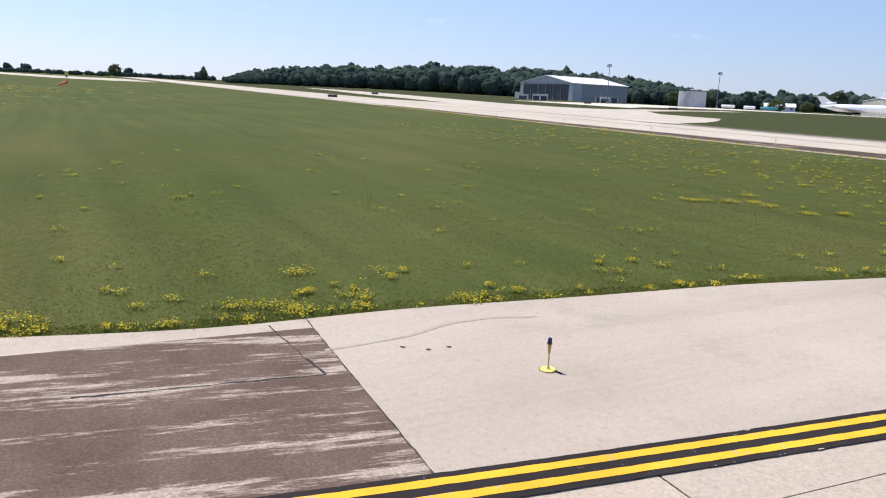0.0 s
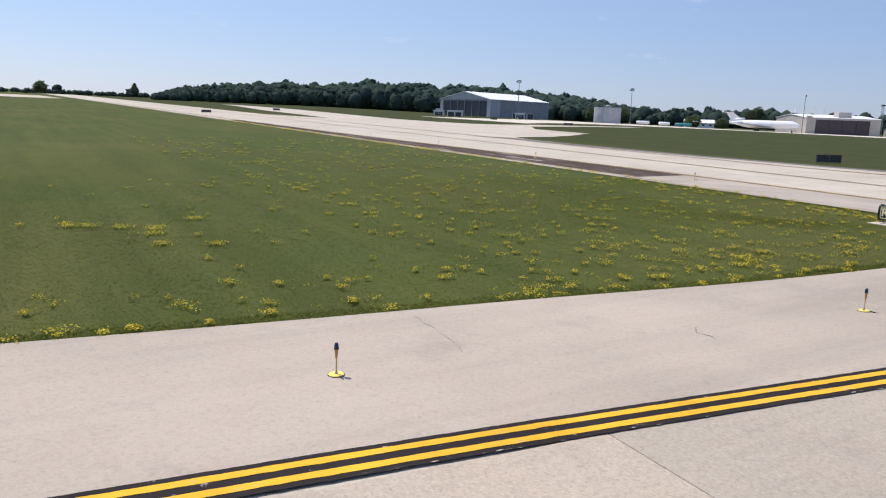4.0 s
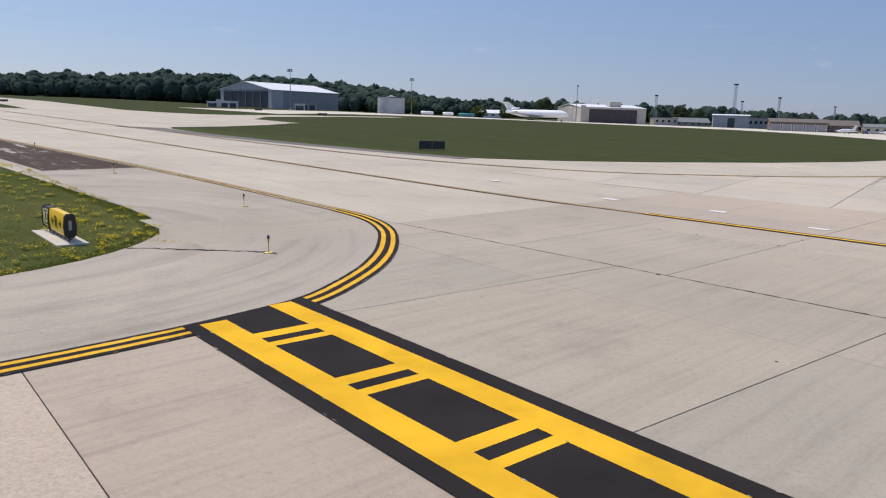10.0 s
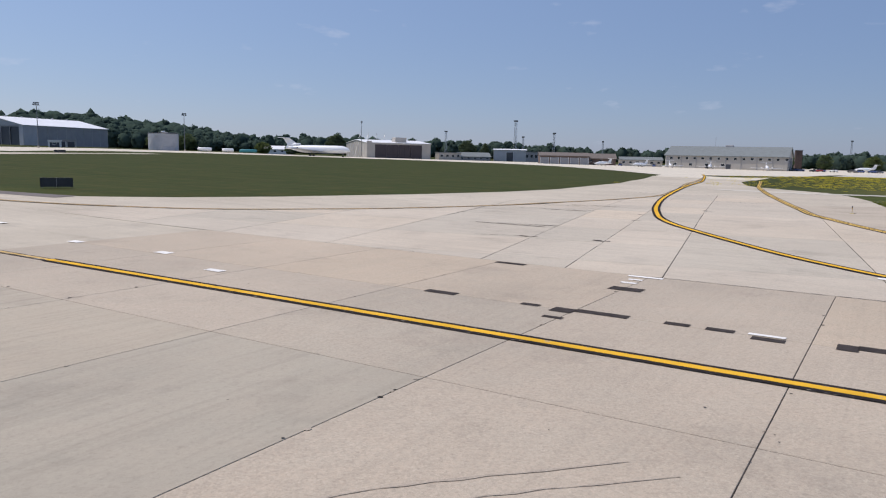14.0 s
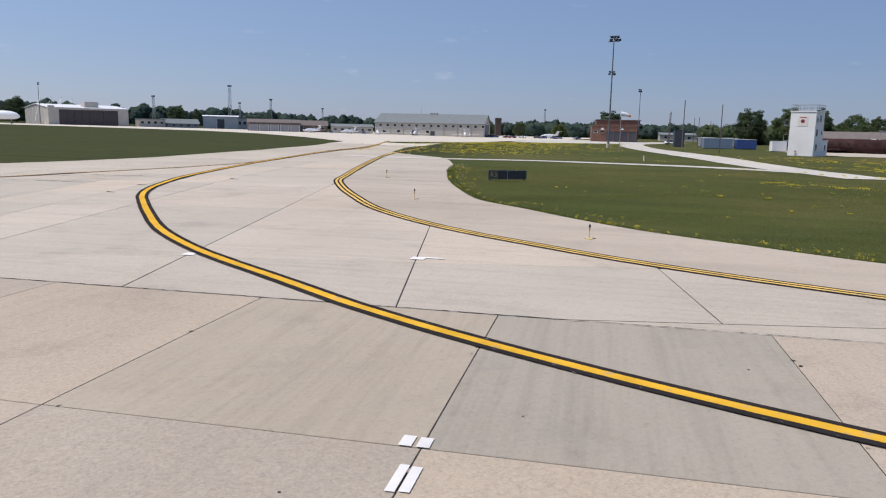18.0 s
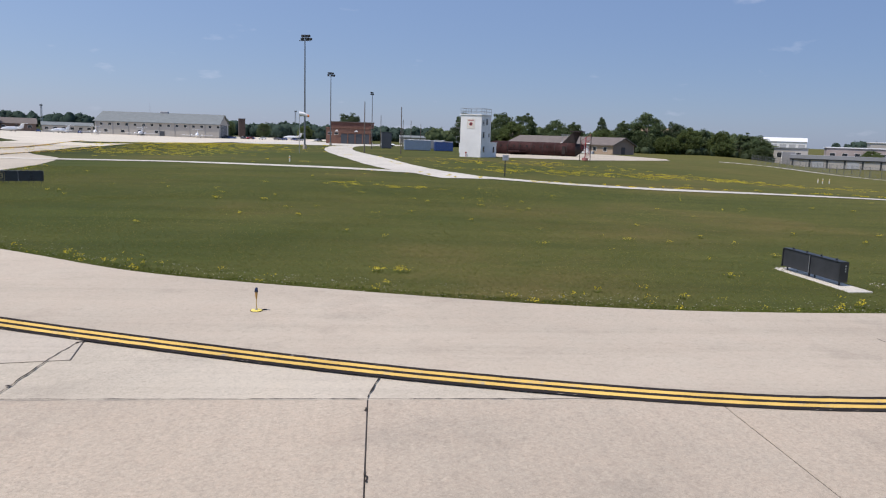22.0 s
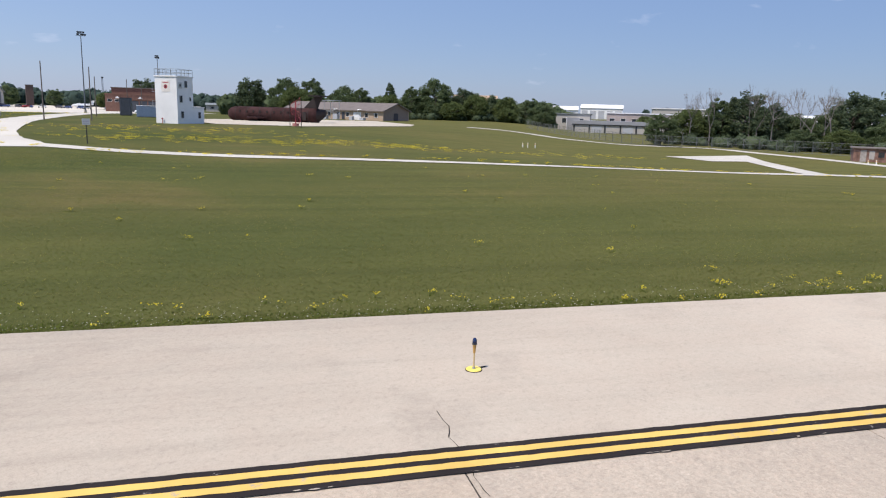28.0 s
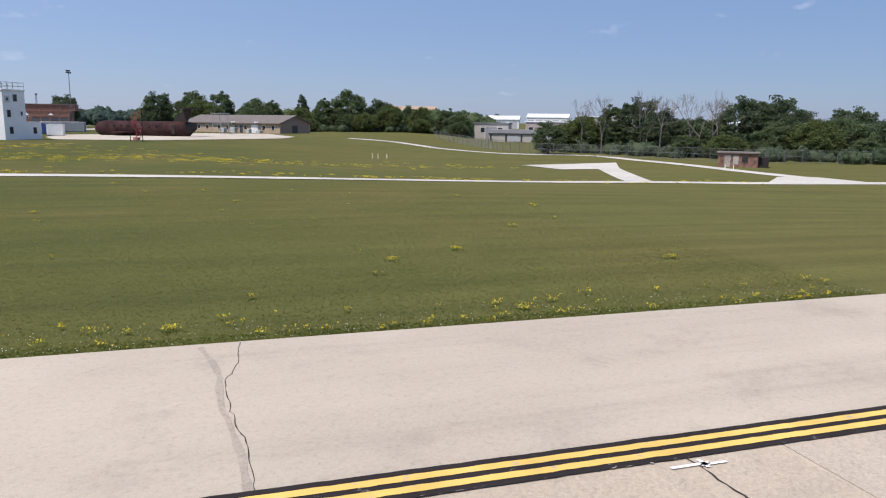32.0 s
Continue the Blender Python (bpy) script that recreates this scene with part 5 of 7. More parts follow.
def hangar_mid():
    cx, cy = 83.0, 462.0
    ob = thing("hangar", cx, cy, float(land(cx, cy)) - 0.4, 16.0, "cream hangar with a wide dark door and white roof", "hangar")
    W, D, H = 40.0, 40.0, 9.0
    wall_box(ob, "front_wall", 0, 5, 0, 0.4, 0, H, cream_wall)
    wall_box(ob, "front_wall", 34.5, W, 0, 0.4, 0, H, cream_wall)
    wall_box(ob, "front_header", 5, 34.5, 0, 0.4, H - 1.0, H, cream_wall)
    wall_box(ob, "side_wall", 0, 0.4, 0.4, D, 0, H, cream_wall)
    wall_box(ob, "side_wall", W - 0.4, W, 0.4, D, 0, H, cream_wall)
    wall_box(ob, "rear_wall", 0.4, W - 0.4, D - 0.4, D, 0, H, cream_wall)
    for k in range(8):
        a = 5 + k * 29.5 / 8
        part("door_leaf", M().box(a + 0.04, a + 29.5 / 8 - 0.04, 0.12 + 0.12 * (k % 2), 0.22 + 0.12 * (k % 2), 0.1, H - 1.0), maroon_door, ob)
    gable_roof(ob, 0, W, 0.4, D, H, 1.9, pale_roof, 0.4, "x")
    part("gable", M().plate([(0.2, 0.4, H), (0.2, D, H), (0.2, D / 2 + 0.2, H + 1.9)], (0.3, 0, 0)), cream_wall, ob)
    part("roof_block", M().box(19, 26, 4, 10, H + 0.3, H + 3.4, 0.1), cream_wall, ob)
    part("parapet", M().box(-0.05, 3.0, -0.05, 0.5, H, H + 0.9), cream_wall, ob)
    for k in range(4):
        x = 2.5 + k * 5.2
        m = M().tube((x, 20, H + 1.2), (x, 20, H + 6.0), 0.09, 0.06, 6).tube((x, 20, H + 6), (x - 0.6, 20, H + 5.4), 0.05, 0.05, 5).tube((x - 2.4, 19, H + 1.4), (x, 20, H + 5.0), 0.05, 0.05, 5)
        part("roof_mast", m, galv, ob)
    part("roof_stay", M().tube((-3.6, 12, 0.5), (2.5, 20, H + 5.6), 0.1, 0.06, 6), galv, ob)
    ribs_y(ob, 0.4, D, -0.12, 0, H, 5.0, white_wall)


def hangar_long():
    x, y = 235.2, 398.6
    ob = thing("hangar", x, y, float(land(x, y)) - 0.3, -38.0, "long white two-storey hangar with a grey pitched roof", "hangar")
    W, D, H = 58.0, 30.0, 6.6
    wall_box(ob, "front_wall", 0, W, 0, 0.35, 0, H, cream_wall)
    wall_box(ob, "rear_wall", 0, W, D - 0.35, D, 0, H, cream_wall)
    wall_box(ob, "end_wall", 0, 0.35, 0.35, D - 0.35, 0, H, cream_wall)
    wall_box(ob, "end_wall", W - 0.35, W, 0.35, D - 0.35, 0, H, cream_wall)
    part("end_door", M().box(W, W + 0.1, 5, D - 5, 0.1, H - 0.4), dark_door, ob)
    for k in range(6):
        part("door_rib", M().box(W + 0.1, W + 0.2, 5.0 + k * 3.9, 5.4 + k * 3.9, 0.1, H - 0.6), grey_light, ob)
    part("gable", M().plate([(W - 0.17, 0, H), (W - 0.17, D, H), (W - 0.17, D / 2, H + 4.8)], (0.3, 0, 0)), cream_wall, ob)
    part("gable", M().plate([(0.17, 0, H), (0.17, D, H), (0.17, D / 2, H + 4.8)], (0.3, 0, 0)), cream_wall, ob)
    gable_roof(ob, 0, W, 0, D, H, 4.8, grey_roof, 0.7, "x")
    windows(ob, [3 + k * 3.9 for k in range(15)], 0, 4.6, 1.3, 1.1)
    windows(ob, [5 + k * 7.8 for k in range(4)], 0, 1.4, 1.6, 1.2)
    for k in range(9):
        part("downpipe", M().tube((1 + k * 7.2, -0.12, 0), (1 + k * 7.2, -0.12, H), 0.10, 0.10, 6), grey_clad, ob)
    part("entrance_door", M().box(30, 32.2, -0.08, 0, 0.1, 2.4), dark_door, ob)
    part("roof_vent", M().box(27, 31, D / 2 - 1, D / 2 + 1, H + 4.6, H + 5.6, 0.2), grey_clad, ob)
    part("antenna", M().tube((22, D / 2, H + 4.8), (22, D / 2, H + 9.5), 0.07, 0.03, 6), galv, ob)
    tw = thing("chimney_block", 339, 440, float(land(339, 440)) - 0.2, -24, "dark brick chimney block beside the long hangar", "chimney")
    part("shaft", M().box(-1.9, 1.9, -1.9, 1.9, 0, 11.4, 0.1), chimney_brick, tw)
    part("cap", M().box(-2.05, 2.05, -2.05, 2.05, 11.4, 11.7), grey_clad, tw)


def shed(x, y, turn, w, d, h, wall, roof, label, wins=0, doors=0, rise=1.2, door_m=None, category="building"):
    ob = thing("airfield_building", x, y, float(land(x, y)) - 0.3, turn, label, category)
    wall_box(ob, "front_wall", 0, w, 0, 0.3, 0, h, wall)
    wall_box(ob, "rear_wall", 0, w, d - 0.3, d, 0, h, wall)
    wall_box(ob, "end_wall", 0, 0.3, 0.3, d - 0.3, 0, h, wall)
    wall_box(ob, "end_wall", w - 0.3, w, 0.3, d - 0.3, 0, h, wall)
    if rise > 0:
        gable_roof(ob, 0, w, 0, d, h, rise, roof, 0.5, "x")
        for xx in (0.15, w - 0.15):
            part("gable", M().plate([(xx, 0, h), (xx, d, h), (xx, d / 2, h + rise)], (0.3, 0, 0)), wall, ob)
    else:
        part("flat_roof", M().box(-0.3, w + 0.3, -0.3, d + 0.3, h, h + 0.35), roof, ob)
    if wins:
        windows(ob, [w * (k + 0.5) / wins for k in range(wins)], 0, h * 0.45, min(1.6, w / wins * 0.55), h * 0.3)
    for k in range(doors):
        a = w * (k + 0.5) / doors
        dw = min(4.2, w / doors * 0.8) / 2
        part("roller_door", M().box(a - dw, a + dw, -0.06, -0.004, 0.1, h * 0.78), door_m or dark_door, ob)
        part("door_frame", M().box(a - dw - 0.2, a - dw - 0.01, -0.1, -0.004, 0, h * 0.82), white_wall, ob)
        part("door_frame", M().box(a + dw + 0.01, a + dw + 0.2, -0.1, -0.004, 0, h * 0.82), white_wall, ob)
    return ob


hangar_big()
hangar_mid()
hangar_long()
shed(127, 476, 8, 14, 8, 4.4, cream_wall, grey_roof, "low cream shed with tall windows beside the hangar", 4, 0, 0)
shed(140, 480, 4, 20, 10, 2.6, grey_clad, grey_roof, "low dark-roofed workshop beyond the apron", 5, 0, 2.4)
shed(163, 486, -12, 20, 14, 7.2, grey_light, pale_roof, "pale grey workshop with a dark door", 0, 1, 0.6, dark_door)
shed(182, 482, -12, 14, 14, 6.2, grey_clad, grey_roof, "grey flat-roofed annexe with a window band", 5, 0, 0)
shed(172, 414, -12, 26, 11, 4.6, garage_brick, brown_roof, "brick garage with a row of grey doors", 0, 5, 1.6, grey_clad)
shed(198, 416, -14, 16, 10, 3.8, garage_brick, brown_roof, "low brick building with a dark roof", 3, 0, 2.4)
shed(216, 412, -16, 22, 9, 3.6, cream_wall, grey_roof, "low pale sheds behind parked light aircraft", 6, 0, 1.4)
shed(20, 520, 4, 18, 9, 3.4, white_wall, pale_roof, "small white-roofed house among trees", 4, 0, 2.0, category="house")
shed(-110, 395, 10, 5.5, 3, 2.6, white_wall, pale_roof, "small white cabin on the grass", 1, 1, 0.0)
shed(-100, 388, 10, 8.0, 3, 3.0, white_wall, pale_roof, "white site cabin on the grass", 0, 2, 0.0)
shed(-66, 400, 12, 5.0, 3, 3.0, white_wall, pale_roof, "small white hut near the hangar", 1, 1, 0.0)
shed(-70, 410, 12, 12.0, 4, 3.4, grey_clad, grey_clad, "open grey shelter near the hangar", 0, 3, 0.0)


def tank(x, y, r, h):
    ob = thing("storage_tank", x, y, float(land(x, y)) - 0.2, 0, "pale grey cylindrical steel storage tank", "tank")
    n = 36
    for k in range(4):
        part("shell_ring", M().tube((0, 0, k * h / 4 + (0.03 if k else 0)), (0, 0, (k + 1) * h / 4), r - 0.01 * (k % 2), r - 0.01 * (k % 2), n), grey_light, ob)
    part("roof", M().tube((0, 0, h), (0, 0, h + 0.9), r + 0.05, r * 0.15, n), grey_light, ob)
    part("hatch", M().tube((0, 0, h + 0.7), (0, 0, h + 1.4), 0.8, 0.8, 12), white_wall, ob)
    m = M()
    for k in range(14):
        a = radians(200 + k * 5)
        m.box(r * math.cos(a) - 0.4, r * math.cos(a) + 0.4, r * math.sin(a) - 0.35, r * math.sin(a) - 0.05, 0.3 + k * 0.6, 0.38 + k * 0.6)
    part("stair", m, galv, ob)
    part("rail_ring", M().tube((0, 0, h + 0.5), (0, 0, h + 0.56), r * 0.98, r * 0.98, n), galv, ob)


tank(-20.5, 424.0, 7.2, 8.4)
for k, (x, y, r, l, m_, lab) in enumerate([(-2, 432, 0.9, 7, plane_white, "white cylindrical fuel tank lying on saddles"), (9, 437, 0.9, 6, plane_white, "white cylindrical fuel tank lying on saddles"), (19, 440, 0.85, 9, teal, "long load covered with a teal tarpaulin")]):
    ob = thing("fuel_tank", x, y, float(land(x, y)) - 0.1, 8, lab, "tank", "tanks by the fence")
    part("shell", M().rings([((-l / 2, 0, r + 0.5), r * 0.6, r * 0.6, "x"), ((-l / 2 + 0.5, 0, r + 0.5), r, r, "x"), ((l / 2 - 0.5, 0, r + 0.5), r, r, "x"), ((l / 2, 0, r + 0.5), r * 0.6, r * 0.6, "x")], 14), m_, ob, "", True)
    for xx in (-l / 3, l / 3):
        part("saddle", M().box(xx - 0.3, xx + 0.3, -r * 0.8, r * 0.8, 0, r * 0.6), concrete, ob)


def brick_station():
    x, y = 291.5, 290.0
    ob = thing("brick_station", x, y, float(land(x, y)) - 0.3, -38, "two-tier red brick station with dark bays", "building")
    W, D = 19.4, 16.0
    wall_box(ob, "lower_wall", 0, W, 0, D, 0, 7.0, brick_wall)
    part("parapet", M().box(-0.2, W + 0.2, -0.2, D + 0.2, 7.0, 7.35), brick_wall, ob)
    wall_box(ob, "upper_wall", 2, W + 1.5, 5, D + 2, 7.35, 9.6, brick_wall)
    part("upper_roof", M().box(1.7, W + 1.8, 4.7, D + 2.3, 9.6, 9.9), brown_roof, ob)
    for k in range(4):
        a = 6.4 + k * 3.2
        part("bay_door", M().box(a, a + 2.7, -0.06, -0.003, 0.1, 4.6), dark_door, ob)
        part("bay_pier", M().box(a + 2.75, a + 3.15, -0.25, -0.003, 0, 5.0), brick_wall, ob)
    part("bay_lintel", M().box(6.2, 19.3, -0.25, -0.003, 5.0, 5.5), brick_wall, ob)
    windows(ob, [1.7, 4.4], 0, 4.2, 1.6, 0.9)
    for k, a in enumerate((4.6, 13.0)):
        part("wall_lamp", M().plate([(a - 0.9, -0.4, 5.5), (a + 0.9, -0.4, 5.5), (a, -0.4, 6.4)], (0, 0.3, 0)), white_wall, ob)


brick_station()
# white training tower
def training_tower():
    ob = thing("training_tower", 197.9, 123.7, 0.85, -73, "white three-storey fire training tower with roof rails", "tower")
    a, b, h = 4.25, 4.35, 7.75
    wall_box(ob, "wall", 0, a, 0, 0.25, 0, h, white_wall)
    wall_box(ob, "wall", 0, a, b - 0.25, b, 0, h, white_wall)
    wall_box(ob, "wall", 0, 0.25, 0.25, b - 0.25, 0, h, white_wall)
    wall_box(ob, "wall", a - 0.25, a, 0.25, b - 0.25, 0, h, white_wall)
    part("roof_deck", M().box(-0.12, a + 0.12, -0.12, b + 0.12, h, h + 0.18, 0.02), white_wall, ob)
    annex = part("annexe", M().box(a - 2.8, a, b, b + 3.0, 0, 2.75), white_wall, ob)
    part("annexe_roof", M().box(a - 2.9, a + 0.1, b, b + 3.1, 2.75, 2.9), white_wall, annex)
    for yy, zz, w, hh in ((1.25, 1.05, 0.65, 1.05), (1.0, 3.65, 0.65, 1.05), (2.4, 6.1, 0.7, 1.05), (3.5, 3.9, 0.3, 0.55), (b + 1.6, 1.0, 0.65, 1.0)):
        w_ = part("window", M().box(a, a + 0.05, yy - w / 2 - 0.06, yy + w / 2 + 0.06, zz - 0.06, zz + hh + 0.06), grey_light, ob)
        part("pane", M().box(a + 0.05, a + 0.062, yy - w / 2, yy + w / 2, zz, zz + hh), window_dark, w_)
    bd = part("emblem_board", M().box(1.3, 2.95, -0.05, -0.003, 5.3, 7.1, 0.02), plain("board_cream", (0.70, 0.66, 0.60), 0.7), ob, "cream board with a small red emblem")
    part("emblem", M().tube((2.12, -0.05, 6.15), (2.12, -0.062, 6.15), 0.36, 0.36, 8), red_paint, bd)
    part("emblem_core", M().tube((2.12, -0.062, 6.15), (2.12, -0.07, 6.15), 0.17, 0.17, 8), sign_black, bd)
    part("text_bar", M().box(1.55, 2.7, -0.062, -0.05, 6.75, 6.9), red_paint, bd)
    b2 = part("emblem_board", M().box(a + 0.003, a + 0.04, 0.4, 1.35, 5.9, 6.9, 0.01), plain("board_grey", (0.50, 0.50, 0.48), 0.7), ob)
    part("emblem", M().tube((a + 0.04, 0.88, 6.4), (a + 0.05, 0.88, 6.4), 0.24, 0.24, 8), sign_grey, b2)
    for k in range(5):
        for (x0, y0), (x1, y1) in (((0, 0), (a, 0)), ((a, 0), (a, b)), ((a, b), (0, b)), ((0, b), (0, 0))):
            x, y = x0 + (x1 - x0) * k / 4, y0 + (y1 - y0) * k / 4
            if k < 4:
                part("rail_post", M().tube((x, y, h + 0.18), (x, y, h + 1.25), 0.03, 0.03, 6), fence_wire, ob)
    for zz in (h + 0.7, h + 1.25):
        for p0, p1 in (((0, 0), (a, 0)), ((a, 0), (a, b)), ((a, b), (0, b)), ((0, b), (0, 0))):
            part("rail", M().tube((*p0, zz), (*p1, zz), 0.03, 0.03, 6), fence_wire, ob)
    st = M()
    for zz in (2.7, 5.3):
        st.box(-1.2, 0, 0.8, 3.2, zz, zz + 0.08)
        for yy in (0.8, 3.2):
            st.tube((-1.2, yy, zz), (-1.2, yy, zz + 1.1), 0.03, 0.03, 6)
        st.tube((-1.2, 0.8, zz + 1.1), (-1.2, 3.2, zz + 1.1), 0.03, 0.03, 6)
    part("side_balcony", st, galv, ob)
    part("standpipe", M().tube((1.4, -0.25, 0), (1.4, -0.25, 0.9), 0.06, 0.06, 8).tube((1.25, -0.25, 0.9), (1.55, -0.25, 0.95), 0.09, 0.09, 8), red_paint, ob)


training_tower()
# rusted training fuselage
def training_fuselage():
    x0, y0, x1, y1 = 231.3, 144.8, 238.9, 125.4
    L = math.hypot(x1 - x0, y1 - y0)
    ob = thing("training_fuselage", x0, y0, float(land(x0, y0)) + 0.0, math.degrees(math.atan2(y1 - y0, x1 - x0)), "rusted steel aircraft mock-up for fire training", "training aircraft")
    r, zc = 1.60, 1.44
    part("hull", M().rings([((0, 0, zc), 0.9, 0.95, "x"), ((0.5, 0, zc), 1.3, 1.35, "x"), ((1.6, 0, zc), r, r, "x"), ((L - 2.0, 0, zc), r, r, "x"), ((L, 0, zc + 0.05), r * 0.95, r * 0.95, "x")], 22), rust, ob, "", True)
    for k in range(7):
        part("weld_band", M().tube((2 + k * (L - 4) / 6, 0, zc), (2.12 + k * (L - 4) / 6, 0, zc), r + 0.03, r + 0.03, 22), soot, ob)
    part("fin", M().plate([(L - 3.4, 0, zc + 1.5), (L - 0.2, 0, zc + 1.5), (L + 0.9, 0, zc + 4.2), (L - 0.7, 0, zc + 4.2)], (0, 0.35, 0)), soot, ob)
    part("tailplane", M().plate([(L - 1.1, -3.0, zc + 4.2), (L + 1.2, -2.8, zc + 4.2), (L + 1.2, 2.8, zc + 4.2), (L - 1.1, 3.0, zc + 4.2)], (0, 0, 0.25)), soot, ob)
    part("tail_cone", M().rings([((L, 0, zc + 0.05), r * 0.9, r * 0.9, "x"), ((L + 1.6, 0, zc + 0.6), 0.7, 0.7, "x")], 16), soot, ob)
    part("wing_stub", M().plate([(5.0, -1.5, 0.75), (9.5, -1.5, 0.75), (8.4, -4.2, 0.7), (6.2, -4.2, 0.7)], (0, 0, 0.3)), rust, ob)
    part("door", M().box(L - 3.0, L - 2.2, -r - 0.06, -r + 0.25, zc - 1.0, zc + 0.8), soot, ob, "black open doorway")
    for k in range(8):
        part("porthole", M().box(3.0 + k * 1.6, 3.35 + k * 1.6, -r - 0.03, -r + 0.12, zc + 0.35, zc + 0.8), soot, ob)
    for xx in (3, 7, 11, 15, 19):
        part("cradle", M().box(xx - 0.2, xx + 0.2, -1.2, 1.2, 0, 0.30), soot, ob)


training_fuselage()
rs = thing("stair_tower", 212.4, 105.7, float(land(212.4, 105.7)), -50, "red steel spiral access stair between two thin posts", "stairs")
for x, h in ((-0.95, 4.3), (0.95, 4.9)):
    part("post", M().tube((x, 0, 0), (x, 0, h), 0.06, 0.06, 8), soot, rs, "dark steel post")
part("centre_pole", M().tube((0, 0, 0), (0, 0, 4.4), 0.09, 0.09, 10), red_paint, rs)
for k in range(16):
    a = radians(24 * k - 40)
    part("tread", M().plate([(0, 0, 0.6 + 0.21 * k), (0.85 * math.cos(a), 0.85 * math.sin(a), 0.6 + 0.21 * k), (0.85 * math.cos(a + 0.46), 0.85 * math.sin(a + 0.46), 0.6 + 0.21 * k)], (0, 0, 0.05)), red_paint, rs)
for up, r in ((0.15, 0.03), (0.55, 0.025), (1.0, 0.035)):
    turns = [radians(12 * k - 40) for k in range(33)]
    rail = M()
    for k, (a, b) in enumerate(zip(turns, turns[1:])):
        rail.tube((0.88 * math.cos(a), 0.88 * math.sin(a), 0.6 + 0.105 * k + up), (0.88 * math.cos(b), 0.88 * math.sin(b), 0.705 + 0.105 * k + up), r, r, 6)
    part("spiral_rail", rail, red_paint, rs)
part("drum", M().tube((0, 0, 0.15), (0, 0, 0.62), 0.55, 0.55, 16), pink_drum, rs, "sun-bleached red base drum")


def tan_house():
    ob = thing("tan_building", 282.7, 180.4, float(land(283, 150)) - 0.25, -90.0, "long low tan building with a brown shingle roof", "building")
    W, D, H = 38.0, 12.0, 3.0
    wall_box(ob, "front_wall", 0, W, 0, 0.3, 0, H, tan_wall)
    wall_box(ob, "rear_wall", 0, W, D - 0.3, D, 0, H, tan_wall)
    wall_box(ob, "end_wall", 0, 0.3, 0.3, D - 0.3, 0, H, tan_wall)
    wall_box(ob, "end_wall", W - 0.3, W, 0.3, D - 0.3, 0, H, plain("brown_siding", (0.26, 0.19, 0.15), 0.8))
    gable_roof(ob, 0, W, 0, D, H, 2.0, brown_roof, 0.6, "x")
    for xx in (0.15, W - 0.15):
        part("gable", M().plate([(xx, 0, H), (xx, D, H), (xx, D / 2, H + 2.0)], (0.3, 0, 0)), plain("brown_gable", (0.26, 0.19, 0.15), 0.8), ob)
    windows(ob, [2.5, 6, 9.5, 14.5, 18, 21.5, 25, 32, 35.5], 0, 1.1, 1.1, 1.1)
    part("roller_door", M().box(27.2, 30.0, -0.06, -0.003, 0.1, 2.5), white_wall, ob)
    part("end_door", M().box(W, W + 0.06, 4.8, 6.8, 0.1, 2.3), maroon_door, ob)
    part("entrance_door", M().box(22.8, 23.9, -0.06, -0.003, 0.1, 2.2), dark_door, ob)
    for xx in (19.6, 28.6):
        part("wall_lamp", M().tube((xx, 0, 2.45), (xx + 0.9, -0.9, 3.0), 0.11, 0.11, 8).tube((xx + 0.9, -0.9, 3.0), (xx + 2.2, -0.9, 3.12), 0.16, 0.13, 8), white_wall, ob, "white swan-neck lamp arm")
    for xx, w, h in ((17.4, 1.3, 1.4), (21.2, 1.8, 1.7), (27.4, 1.1, 1.2), (31.2, 1.5, 0.9)):
        part("air_unit", M().box(xx, xx + w, -2.2, -1.1, 0, h, 0.05), grey_light, ob, "grey air conditioning unit")
    fr = M()
    for x, y in ((33.8, -19.2), (36.8, -19.2), (33.8, -16.8), (36.8, -16.8)):
        fr.tube((x, y, 0), (x, y, 5.2), 0.07, 0.07, 6)
    fr.box(33.3, 37.3, -19.5, -16.5, 5.2, 5.35).box(33.8, 36.8, -19.2, -16.8, 2.6, 2.7)
    part("canopy_frame", fr, galv, ob)


tan_house()
hut = thing("weathered_hut", 261.7, 25.4, float(land(262, 23)) - 0.1, -80, "weathered red-brown shed with peeling paint", "shed")
part("wall", M().box(0, 6.0, 0, 4.0, 0, 2.25, 0.03), plain("peeling_red_brown", (0.22, 0.12, 0.09), 0.9, 0, 0.6, 0.9), hut)
part("roof", M().box(-0.3, 6.3, -0.3, 4.3, 2.25, 2.45, 0.03), brown_roof, hut)
part("door", M().box(1.0, 1.9, -0.05, -0.003, 0.05, 2.0), plain("grey_peeled_wood", (0.36, 0.32, 0.29), 0.9, 0, 0.3, 3), hut)
part("window", M().box(3.6, 4.5, -0.05, -0.003, 0.9, 1.7), window_dark, hut)
part("panel", M().box(2.3, 3.1, -0.04, -0.003, 0.5, 1.9), plain("pale_patch", (0.42, 0.38, 0.35), 0.9, 0, 0.2), hut)
part("lean_to", M().box(6.0, 7.6, 0.6, 3.2, 0, 1.7, 0.03), soot, hut)

